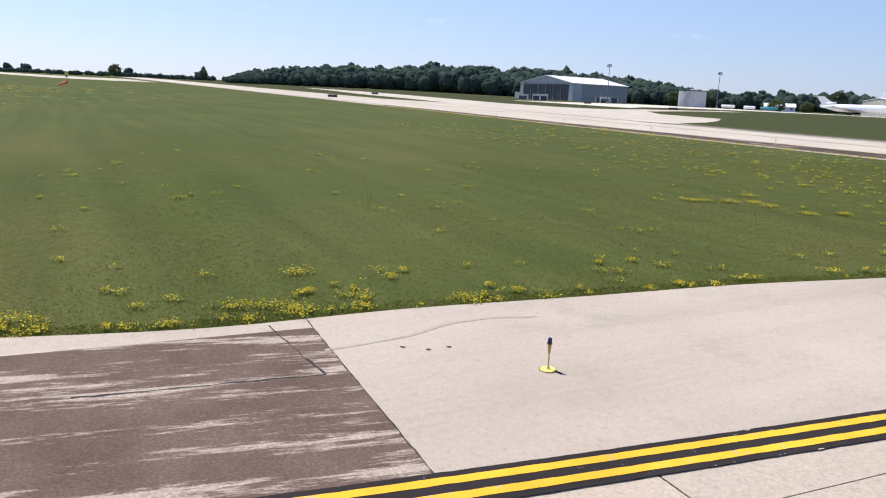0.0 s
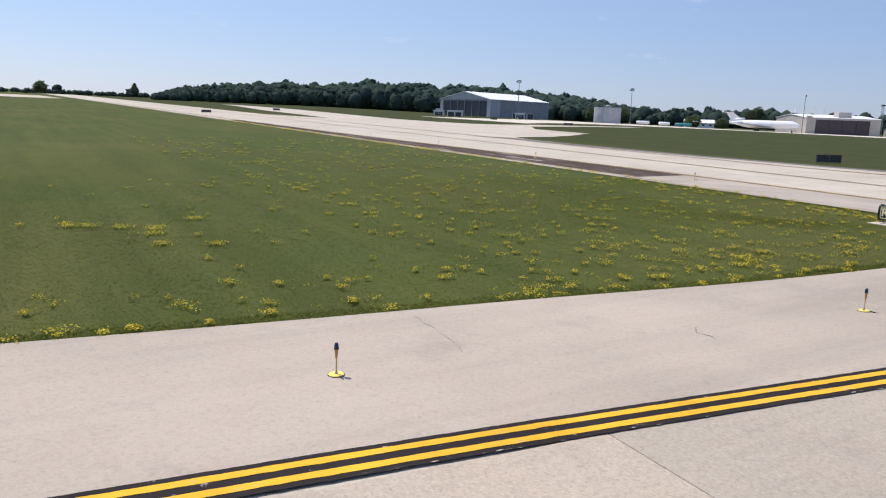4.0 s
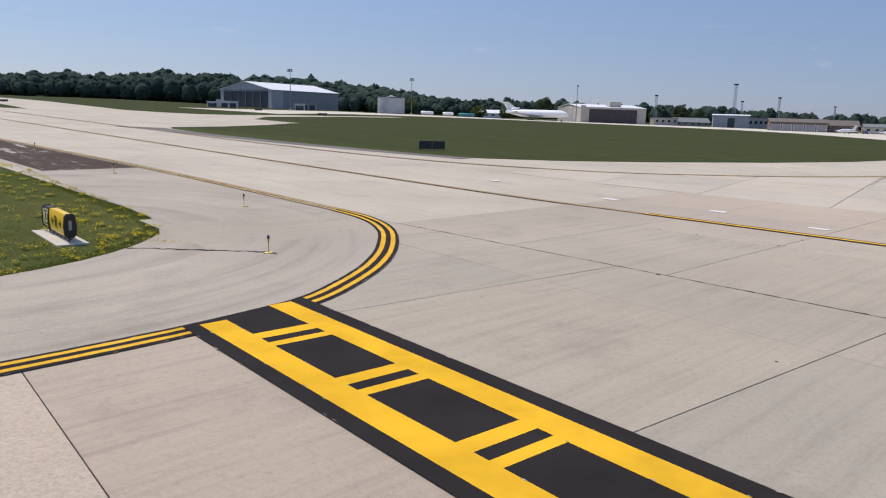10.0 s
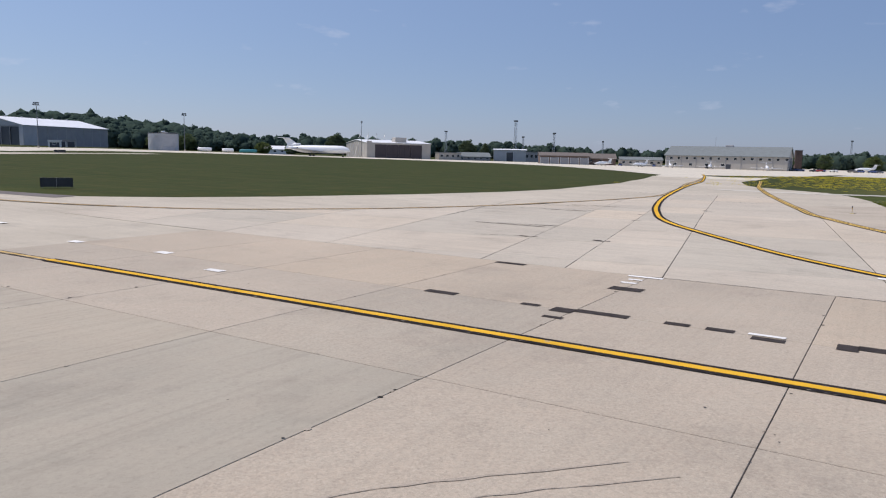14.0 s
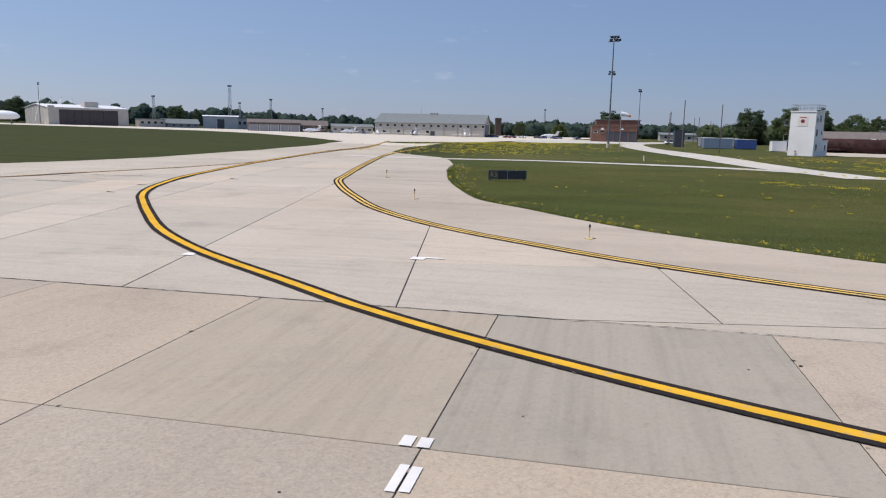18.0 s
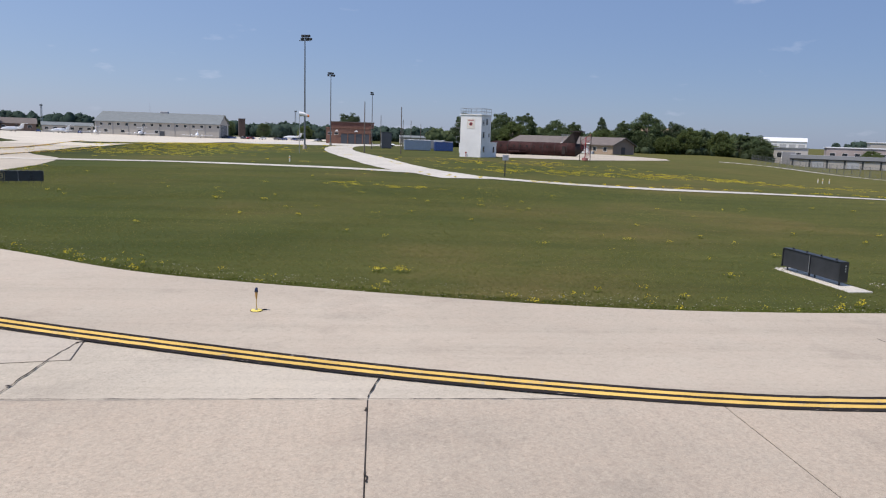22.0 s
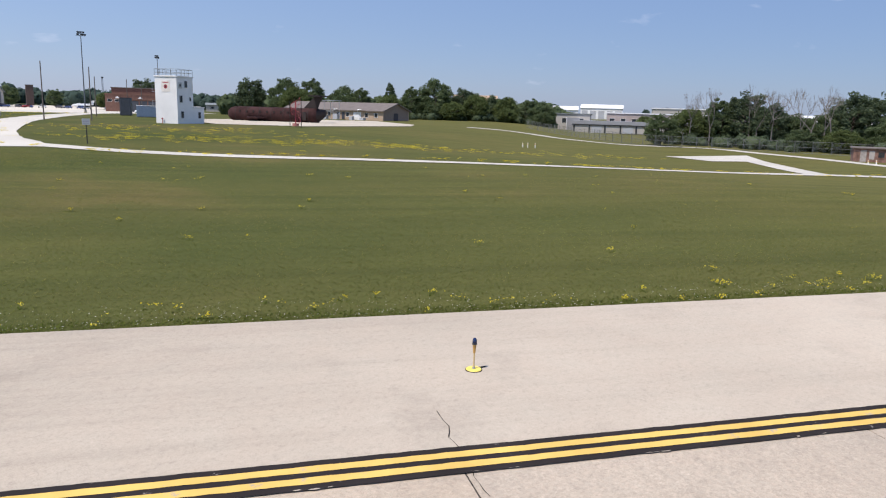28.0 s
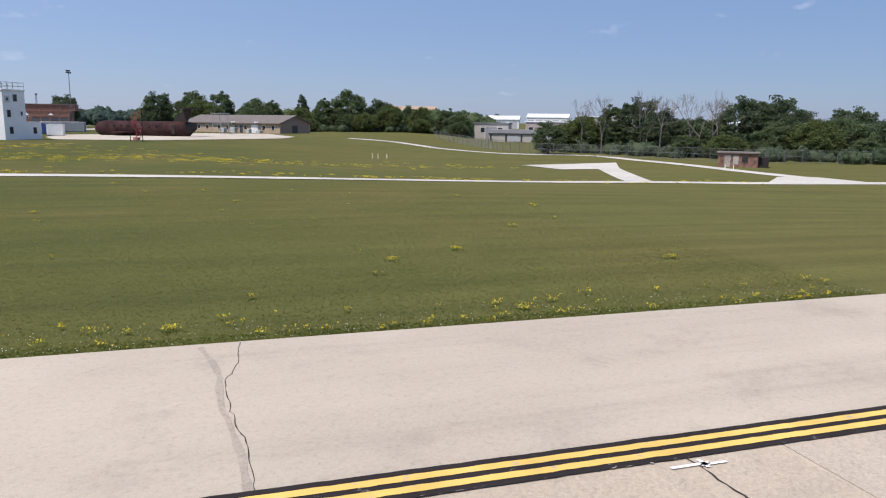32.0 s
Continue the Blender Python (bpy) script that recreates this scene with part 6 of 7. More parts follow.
# ---- yard clutter by the tower ----
for x, y, w, d, h, m_, lab in [(226.2, 178.3, 2.6, 2.6, 4.2, dark_door, "dark steel tank on a tall frame"), (220.8, 163.5, 6.5, 2.6, 2.5, steel_blue, "blue-grey steel shipping container in the yard"), (226.5, 158.7, 4.6, 2.4, 2.3, blue_paint, "bright blue steel shipping container in the yard"),
                               (219.5, 143.5, 3.0, 2.2, 2.2, white_wall, "small white cabin by the tower"), (240, 182, 10, 5, 2.4, grey_clad, "low grey works building behind the containers")]:
    ob = thing("shipping_container" if "container" in lab else "cabin", x, y, float(land(x, y)) - 0.05, -38, lab, "container" if "container" in lab else "cabin")
    part("body", M().box(0, w, 0, d, 0.12, h, 0.04), m_, ob)
    for k in range(int(w / 0.6)):
        part("corrugation", M().box(0.2 + k * 0.6, 0.45 + k * 0.6, -0.05, 0.0, 0.25, h - 0.15), m_, ob)
    part("roof_rim", M().box(-0.05, w + 0.05, -0.05, d + 0.05, h, h + 0.08), white_wall if m_ is not dark_door else dark_metal, ob)
    part("skid", M().box(0.1, w - 0.1, 0.1, d - 0.1, 0, 0.12), dark_metal, ob)

# ---- aircraft ----
def airliner():
    nx, ny, tx, ty = 72.2, 402.0, 38.2, 414.0
    L = 41.0
    ob = thing("parked_airliner", tx, ty, float(land(53, 417)) - 0.3, math.degrees(math.atan2(ny - ty, nx - tx)), "all-white three-engined airliner with a high tail", "aircraft")
    ob.matrix_basis = ob.matrix_basis @ Matrix.Scale(0.94, 4)
    r, zc = 1.95, 3.9
    rows = [(3.0, zc + 1.0, 0.5), (6.5, zc + 0.55, 1.1), (11, zc + 0.1, 1.8), (14, zc, r), (31, zc, r), (34, zc - 0.05, r * 0.97), (36.3, zc - 0.25, r * 0.75), (37.6, zc - 0.5, r * 0.42), (38.2, zc - 0.62, 0.12)]
    part("fuselage", M().rings([((x, 0, z), q, q * 1.03, "x") for x, z, q in rows], 24), plane_white, ob, "", True)
    part("fin", M().plate([(1.0, 0, zc + 5.6), (4.6, 0, zc + 5.6), (10.5, 0, zc + 1.6), (4.2, 0, zc + 1.2)], (0, 0.4, 0)), plane_white, ob)
    part("tailplane", M().plate([(0.0, -4.6, zc + 5.75), (1.6, -4.6, zc + 5.75), (5.0, 0, zc + 5.75), (1.6, 4.6, zc + 5.75), (0.0, 4.6, zc + 5.75), (1.2, 0, zc + 5.75)], (0, 0, 0.25)), plane_white, ob)
    part("centre_intake", M().rings([((3.4, 0, zc + 1.6), 0.7, 0.7, "x"), ((7.5, 0, zc + 2.1), 0.85, 0.8, "x"), ((10.6, 0, zc + 2.35), 0.8, 0.75, "x")], 14), plane_white, ob, "", True)
    for s in (-1, 1):
        e = part("engine", M().rings([((4.0, s * 2.9, zc + 0.5), 0.5, 0.5, "x"), ((6.0, s * 2.9, zc + 0.5), 0.75, 0.75, "x"), ((10.2, s * 2.9, zc + 0.5), 0.72, 0.72, "x")], 14), plane_white, ob, "", True)
        part("intake", M().tube((10.15, s * 2.9, zc + 0.5), (10.26, s * 2.9, zc + 0.5), 0.6, 0.6, 14), soot, e)
        part("wing", M().plate([(15.5, s * 1.6, zc - 1.2), (24.5, s * 1.6, zc - 1.2), (14.0, s * 15.5, zc + 0.2), (11.8, s * 15.5, zc + 0.2)], (0, 0, 0.35)), plane_grey, ob)
        g = part("main_gear", M().tube((17.3, s * 2.6, 0.5), (17.3, s * 2.6, 2.5), 0.16, 0.16, 8), plane_grey, ob)
        for xx in (-0.35, 0.35):
            part("wheel", M().tube((17.3, s * 2.6 + xx - 0.15, 0.62), (17.3, s * 2.6 + xx + 0.15, 0.62), 0.6, 0.6, 14), rubber, g)
    g = part("nose_gear", M().tube((34.4, 0, 0.4), (34.4, 0, 2.2), 0.12, 0.12, 8), plane_grey, ob)
    part("wheel", M().tube((34.4, -0.3, 0.42), (34.4, 0.3, 0.42), 0.42, 0.42, 12), rubber, g)
    part("cockpit_window", M().plate([(36.2, -1.0, zc + 0.75), (37.0, -0.8, zc + 0.3), (37.0, 0.8, zc + 0.3), (36.2, 1.0, zc + 0.75)], (0.12, 0, 0.12)), window_dark, ob)
    part("door_mark", M().box(8.8, 9.6, -1.62, -1.4, zc + 0.1, zc + 1.1), soot, ob)


airliner()


def light_aircraft(x, y, turn, k, jet=True):
    ob = thing("light_aircraft", x, y, float(land(x, y)) - 0.05, turn, "small white business aircraft with a T-tail" if jet else "small white propeller aircraft with a blue stripe", "aircraft", "parked light aircraft")
    ob.matrix_basis = ob.matrix_basis @ Matrix.Scale(k, 4)
    part("fuselage", M().rings([((-6.0, 0, 2.1), 0.12, 0.15, "x"), ((-3.5, 0, 1.8), 0.55, 0.6, "x"), ((-0.5, 0, 1.65), 0.85, 0.9, "x"), ((3.0, 0, 1.6), 0.85, 0.9, "x"), ((5.0, 0, 1.45), 0.5, 0.55, "x"), ((6.2, 0, 1.35), 0.1, 0.1, "x")], 16), plane_white, ob, "", True)
    part("fin", M().plate([(-6.6, 0, 4.2), (-5.2, 0, 4.2), (-3.6, 0, 2.2), (-5.8, 0, 2.0)], (0, 0.18, 0)), plane_white, ob)
    part("tailplane", M().plate([(-6.9, -2.6, 4.25), (-6.1, -2.6, 4.25), (-5.0, 0, 4.25), (-6.1, 2.6, 4.25), (-6.9, 2.6, 4.25)], (0, 0, 0.12)), plane_white, ob)
    for s in (-1, 1):
        part("wing", M().plate([(-0.8, s * 0.6, 1.15), (1.4, s * 0.6, 1.15), (0.6, s * 7.4, 1.55), (-0.5, s * 7.4, 1.55)], (0, 0, 0.16)), plane_white, ob)
        if jet:
            part("engine", M().rings([((-4.2, s * 1.2, 2.1), 0.3, 0.3, "x"), ((-2.0, s * 1.2, 2.1), 0.38, 0.38, "x")], 12), plane_white, ob, "", True)
        else:
            part("engine", M().rings([((-0.4, s * 2.4, 1.5), 0.25, 0.3, "x"), ((2.4, s * 2.4, 1.5), 0.36, 0.4, "x")], 12), plane_white, ob, "", True)
        g = part("main_gear", M().tube((-0.3, s * 1.5, 0.3), (-0.3, s * 1.5, 1.2), 0.06, 0.06, 6), plane_grey, ob)
        part("wheel", M().tube((-0.3, s * 1.5 - 0.1, 0.28), (-0.3, s * 1.5 + 0.1, 0.28), 0.27, 0.27, 10), rubber, g)
    part("nose_gear", M().tube((4.2, 0, 0), (4.2, 0, 1.2), 0.07, 0.07, 6), plane_grey, ob)
    part("stripe", M().box(-3, 4.5, -0.9, -0.80, 1.5, 1.72), blue_paint, ob, "thin blue stripe")
    part("cabin_window", M().box(0.4, 3.4, -0.89, -0.78, 1.85, 2.15), window_dark, ob)


for x, y, t, k, jet in ((195, 382, 200, 0.85, True), (213, 379, 205, 0.85, False), (226, 374, -112, 0.85, False), (245.6, 371.4, -122, 0.9, False), (266, 356.5, -119, 0.95, False), (330, 372, 172, 0.9, True)):
    light_aircraft(x, y, t, k, jet)



def car(x, y, turn, m_, lab):
    ob = thing("parked_car", x, y, float(land(x, y)) - 0.02, turn, lab, "car", "parked cars")
    part("body", M().rings([((-2.2, 0, 0.62), 0.75, 0.28, "x"), ((-1.9, 0, 0.66), 0.88, 0.36, "x"), ((1.7, 0, 0.62), 0.88, 0.34, "x"), ((2.15, 0, 0.55), 0.75, 0.24, "x")], 12), m_, ob)
    part("cabin", M().plate([(-1.7, 0, 0.9), (1.0, 0, 0.9), (0.3, 0, 1.42), (-1.3, 0, 1.42)], (0, 1.45, 0)), window_dark, ob)
    part("roof", M().box(-1.3, 0.3, -0.68, 0.68, 1.42, 1.47), m_, ob)
    for xx in (-1.35, 1.35):
        for yy in (-0.8, 0.8):
            part("wheel", M().tube((xx, yy - 0.1, 0.32), (xx, yy + 0.1, 0.32), 0.32, 0.32, 12), rubber, ob)


paints = [plane_white, plain("silver_car_paint", (0.45, 0.46, 0.48), 0.3, 0.5), plain("dark_car_paint", (0.05, 0.05, 0.06), 0.3), plain("red_car_paint", (0.35, 0.03, 0.03), 0.3), blue_paint]
labs = ["white parked car", "silver parked car", "dark parked car", "red parked car", "blue parked car"]
rc = random.Random(4)
for k in range(23):
    a = rc.random()
    x, y = (285 + 50 * a, 372 - 40 * a + rc.uniform(-3, 3)) if k < 14 else (246 + 70 * a, 415 - 18 * a + rc.uniform(-2, 2)) if k < 18 else (246 + 16 * a, 199 + 12 * a + rc.uniform(-2, 2)) if k < 19 else (205 + 50 * a, 395 - 10 * a)
    j = rc.randrange(5)
    car(x, y, rc.uniform(0, 360), paints[j], labs[j] + " on the far apron")

# ---- lattice towers and far works ----
for x, y, top, w in [(192.8, 550.5, 30.0, 1.5), (217.4, 537.4, 21.5, 1.1), (150, 600, 23.0, 1.3), (205, 575, 19.5, 1.0), (262, 560, 17, 0.8), (420, 500, 20, 0.8)]:
    z0 = float(land(x, y)) - 0.2
    ob = thing("lattice_mast", x, y, z0, 20, "slender grey lattice radio mast behind the trees", "mast", "lattice masts")
    h = top - z0
    for k in range(3):
        a = radians(k * 120)
        part("leg", M().tube((w * math.cos(a), w * math.sin(a), 0), (w * 0.55 * math.cos(a), w * 0.55 * math.sin(a), h), 0.14, 0.10, 5), galv, ob)
    lat = M()
    for j in range(int(h / 1.8)):
        for k in range(3):
            f0, f1 = 1 - 0.45 * j * 1.8 / h, 1 - 0.45 * (j + 1) * 1.8 / h
            a, b = radians(k * 120), radians(k * 120 + 120)
            lat.tube((w * f0 * math.cos(a), w * f0 * math.sin(a), j * 1.8), (w * f1 * math.cos(b), w * f1 * math.sin(b), (j + 1) * 1.8), 0.07, 0.07, 4)
    part("lattice", lat, galv, ob)
    part("top_head", M().box(-w * 0.7, w * 0.7, -w * 0.7, w * 0.7, h - 0.9, h), dark_metal, ob)

works = shed(357.5, 118.5, -70, 46, 9, 2.5, cream_wall, dark_metal, "long low weathered store with a dark roof beyond the fence", 0, 0, 0, None, "warehouse")
part("roof_band", M().box(-0.35, 46.35, -0.35, 9.35, 2.9, 4.1), grey_clad, works, "dark weathered roof band")
for k in range(9):
    part("wall_post", M().box(0.2 + k * 5.2, 0.75 + k * 5.2, -0.12, -0.004, 0, 2.5), dark_metal, works)
for k in (1, 3, 6):
    part("roller_door", M().box(1.2 + k * 5.2, 4.6 + k * 5.2, -0.06, -0.004, 0.1, 2.1), grey_light, works)
shed(372, 112, -70, 34, 14, 7.0, tan_pale, pale_roof, "pinkish-tan block with a window band behind the store", 9, 0, 0, grey_clad, "warehouse")
shed(364, 128, -70, 12, 10, 5.6, cream_wall, grey_roof, "small grey block beside the tan works", 2, 1, 0, grey_clad, "warehouse")
shed(410, 108, -70, 22, 12, 9.4, cream_wall, pale_roof, "cream flat-roofed block standing behind the works", 4, 0, 0, grey_clad, "warehouse")
shed(540, 218, -66, 20, 20, 6.2, white_wall, pale_roof, "large white-roofed warehouse far beyond the fence", 0, 3, 2.2, grey_light, "warehouse")
shed(629.5, 232.7, -70, 30, 24, 8.6, white_wall, pale_roof, "large white-roofed warehouse far beyond the fence", 0, 5, 2.6, grey_light, "warehouse")
shed(470, 70, -70, 70, 30, 7.6, white_wall, pale_roof, "long white warehouse seen through the trees", 0, 6, 1.0, grey_clad, "warehouse")
shed(486, 252, -60, 26, 20, 9.0, tan_wall, plain("tan_roof", (0.40, 0.28, 0.19), 0.8), "tan pyramidal-roofed building behind the trees", 4, 0, 4.5, None, "building")
shed(372, 330, -40, 60, 14, 3.6, cream_wall, grey_roof, "long low pale building far beyond the station", 10, 0, 1.0)
shed(420, 270, -40, 70, 14, 4.2, grey_light, grey_roof, "long low grey building far beyond the yard", 10, 0, 1.0)
shed(360, 245, -45, 50, 12, 3.4, white_wall, pale_roof, "long white low building beyond the training ground", 8, 0, 0.8)

# ---- fence ----
fence = thing("perimeter_fence", 0, 0, 0, 0, "grey chain-link airfield fence on steel posts", "fence")
fl = line([(340, -60), (300, -8), (282, 18), (282, 44), (280, 62), (284, 74), (298, 89), (311, 102), (322, 118)], 3.0)
for p0, p1 in zip(fl[:-1], fl[1:]):
    z0, z1 = float(land(*p0)) - 0.1, float(land(*p1)) - 0.1
    part("post", M().tube((*p0, z0), (*p0, z0 + 2.5), 0.05, 0.05, 6), fence_wire, fence)
    m = M()
    for h in (0.15, 1.3, 2.4):
        m.tube((*p0, z0 + h), (*p1, z1 + h), 0.025, 0.025, 4)
    for k in range(14):
        a, b = k / 14, min(1.0, k / 14 + 0.42)
        for u, v in ((a, b), (b, a)):
            m.tube((*(p0 * (1 - u) + p1 * u), z0 + 0.15), (*(p0 * (1 - v) + p1 * v), z0 + 2.4), 0.007, 0.007, 3)
    part("mesh_bay", m, fence_wire, fence)

# ---- trees ----
def crown_arrays(rng, height, width, clumps, per, size, base=0.28, shape=1.0, puff=0.14):
    """Leaf quads gathered in clumps over an uneven crown."""
    c = []
    while len(c) < clumps:
        p = rng.uniform(-1, 1, 3)
        q = np.linalg.norm(p)
        if 0.35 < q < 1:
            c.append(p / q * (q ** 0.4))
    c = np.array(c)
    c[:, :2] *= (width / 2) * (1 - 0.28 * np.maximum(c[:, 2:3], 0) * shape)
    c[:, 2] = height * base + (c[:, 2] + 1) / 2 * height * (1 - base)
    c += rng.normal(0, width * 0.04, c.shape)
    r = rng.uniform(0.55, 1.15, clumps) * width * puff
    q = rng.normal(0, 1, (clumps, per, 3))
    q /= np.linalg.norm(q, axis=-1, keepdims=True)
    q *= (rng.random((clumps, per, 1)) ** 0.45)
    pos = (c[:, None] + q * r[:, None, None] * np.array([1, 1, 0.72])).reshape(-1, 3)
    n = len(pos)
    a, b = rng.normal(0, 1, (n, 3)), rng.normal(0, 1, (n, 3))
    a /= np.linalg.norm(a, axis=1, keepdims=True)
    b -= a * (a * b).sum(1, keepdims=True)
    b /= np.linalg.norm(b, axis=1, keepdims=True)
    s = (size * rng.uniform(0.6, 1.35, n))[:, None]
    v = np.stack([pos - a * s, pos - b * s * 0.6, pos + a * s, pos + b * s * 0.6], 1)
    v[..., 2] = np.maximum(v[..., 2], 0.15)
    return v.reshape(-1, 3), np.arange(n * 4).reshape(-1, 4)


def trunk_mesh(rng, height, width, name, m_, base=0.3):
    m = M()
    r = height * 0.022 + 0.06
    x = y = 0.0
    for k in range(4):
        z0, z1 = height * 0.62 * k / 4, height * 0.62 * (k + 1) / 4
        nx, ny = x + rng.normal(0, 0.12), y + rng.normal(0, 0.12)
        m.tube((x, y, z0), (nx, ny, z1), r * (1 - 0.2 * k), r * (1 - 0.2 * (k + 1)), 8)
        x, y = nx, ny
    for k in range(7):
        a = rng.uniform(0, 6.28)
        z = height * rng.uniform(base, 0.6)
        m.tube((0, 0, z), (math.cos(a) * width * 0.34, math.sin(a) * width * 0.34, z + height * 0.22), r * 0.4, r * 0.12, 5)
    return m.mesh(name, m_)


kinds = []
trg = np.random.default_rng(11)
for k, (h, w, cl, per, sz, base, sh, lm) in enumerate([(12, 9, 150, 90, 0.24, 0.10, 0.6, 0), (12, 8, 140, 90, 0.23, 0.07, 1.0, 1), (12, 10, 165, 90, 0.25, 0.05, 0.8, 1), (12, 6.5, 120, 85, 0.21, 0.05, 1.6, 0), (12, 11, 180, 90, 0.25, 0.04, 0.5, 2), (12, 9.5, 155, 90, 0.24, 0.04, 0.9, 0)]):
    v, f = crown_arrays(trg, h, w, cl, per, sz, base, sh)
    kinds.append((raw_mesh("crown", v, f, leaves[lm]), trunk_mesh(trg, h, w, "trunk", bark)))


def tree(x, y, h, wide, kind, turn, label, group):
    ob = thing("tree", x, y, float(land(x, y)) - 0.1, turn, label, "tree", group)
    s = Matrix.Diagonal((wide * h / 12, wide * h / 12, h / 12, 1))
    for nm, me in (("crown", kinds[kind][0]), ("trunk", kinds[kind][1])):
        o = new(nm, me)
        o.parent = ob
        o.matrix_basis = s
    return ob


ROUND = "leafy green tree with a full rounded crown"
DARK = "dark green leafy tree with a dense crown"
tr = random.Random(7)
# behind the training ground
for x, y, h, w, k in [(298.2, 213.8, 12.0, 1.1, 0), (302, 200, 12.0, 1.05, 2), (310, 196, 12.2, 1.1, 1), (318, 188, 10.2, 1.1, 2), (296, 190, 9, 1.1, 4), (325, 173, 11.6, 0.75, 3), (318, 180, 9.6, 1.1, 1), (333.8, 160, 13.2, 1.05, 2), (328, 166, 10.5, 1.0, 1),
                      (343, 154, 10.5, 1.1, 5), (350, 146, 9.5, 1.1, 0), (345, 138, 8.4, 1.05, 4), (338, 146, 8.8, 1.0, 4), (356, 135, 9.6, 1.15, 1), (352, 128, 8.8, 1.2, 2), (318, 168, 7.5, 1.2, 4), (306, 178, 7, 1.3, 2), (330, 150, 6, 1.4, 4), (338, 134, 4.5, 1.6, 4), (326, 156, 5, 1.4, 1), (346, 124, 5, 1.5, 2), (314, 160, 4, 1.6, 4), (337, 330, 14.2, 1.15, 0)]:
    tree(x, y, h, w, k, tr.uniform(0, 360), DARK if k in (0, 3, 5) else ROUND, "trees behind the training ground")
# by the fence
for x, y, h, w, k in [(285.5, 65.5, 6.6, 1.3, 2), (301, 64, 8.0, 1.25, 4), (303, 57, 10.5, 1.1, 1), (305, 52, 12.0, 1.05, 0), (303, 46, 9.5, 1.1, 5), (306, 41, 7.5, 1.35, 2), (305, 35, 8.0, 1.3, 1), (308, 30, 12.0, 1.15, 5), (311, 24, 12.4, 1.2, 0), (309, 19, 9.8, 1.2, 5), (300, 22, 7.2, 1.4, 2), (300, 15, 7.6, 1.45, 4),
                      (308, 9, 8.0, 1.3, 2), (330, 10, 10.6, 1.25, 0), (336, 0, 10.4, 1.25, 5), (326, -6, 9.5, 1.3, 1), (318, -14, 8.5, 1.4, 2), (322, -26, 9, 1.4, 4), (293, 38, 4.4, 1.6, 2), (292, 30, 4.6, 1.7, 4), (298, 6, 4.4, 1.7, 1), (306, -4, 5, 1.7, 2), (420, 40, 10, 1.3, 5), (400, 60, 9, 1.3, 0), (440, 10, 11, 1.3, 5), (372, 98, 6, 1.3, 4)]:
    tree(x, y, h, w, k, tr.uniform(0, 360), DARK if k in (0, 3, 5) else ROUND, "trees by the perimeter fence")


def bare_tree(x, y, h, seed, lean=0.0):
    ob = thing("dead_tree", x, y, float(land(x, y)) - 0.1, 0, "leafless grey dead tree with fine upright branches", "tree", "dead trees by the fence")
    rng = np.random.default_rng(seed)
    limbs = []

    def grow(p, d, length, r, depth, m):
        q = p + d * length
        m.tube(p, q, r, r * 0.68, 6 if depth < 2 else 4)
        if depth >= 5:
            return
        for _ in range(2 if depth < 2 else 3):
            e = (d + Vector(rng.normal(0, 0.42, 3)) + Vector((0, 0, 0.25))).normalized()
            sub = m
            if depth == 0:
                sub = M()
                limbs.append(sub)
            grow(q, e, length * rng.uniform(0.62, 0.85), r * 0.62, depth + 1, sub)

    tm = M()
    grow(Vector((0, 0, 0)), Vector((lean, 0, 1)).normalized(), h * 0.30, 0.16, 0, tm)
    part("trunk", tm, dead_bark, ob)
    for m in limbs:
        part("limb", m, dead_bark, ob)


for k, (x, y, h) in enumerate([(296, 62, 11.5), (298, 58, 12.5), (299, 48, 14.5), (300, 46, 14), (297, 44.5, 13), (301, 50, 13.5), (300, 37, 14), (301, 34.5, 14.2), (299, 33, 13), (302, 39.5, 13.5), (303, 62, 10.5)]):
    bare_tree(x, y, h, 60 + k)


def puff_shape(level):
    bm = bmesh.new()
    bmesh.ops.create_icosphere(bm, subdivisions=level, radius=1.0)
    v = np.array([p.co[:] for p in bm.verts])
    f = np.array([[p.index for p in q.verts] for q in bm.faces])
    bm.free()
    return v, f


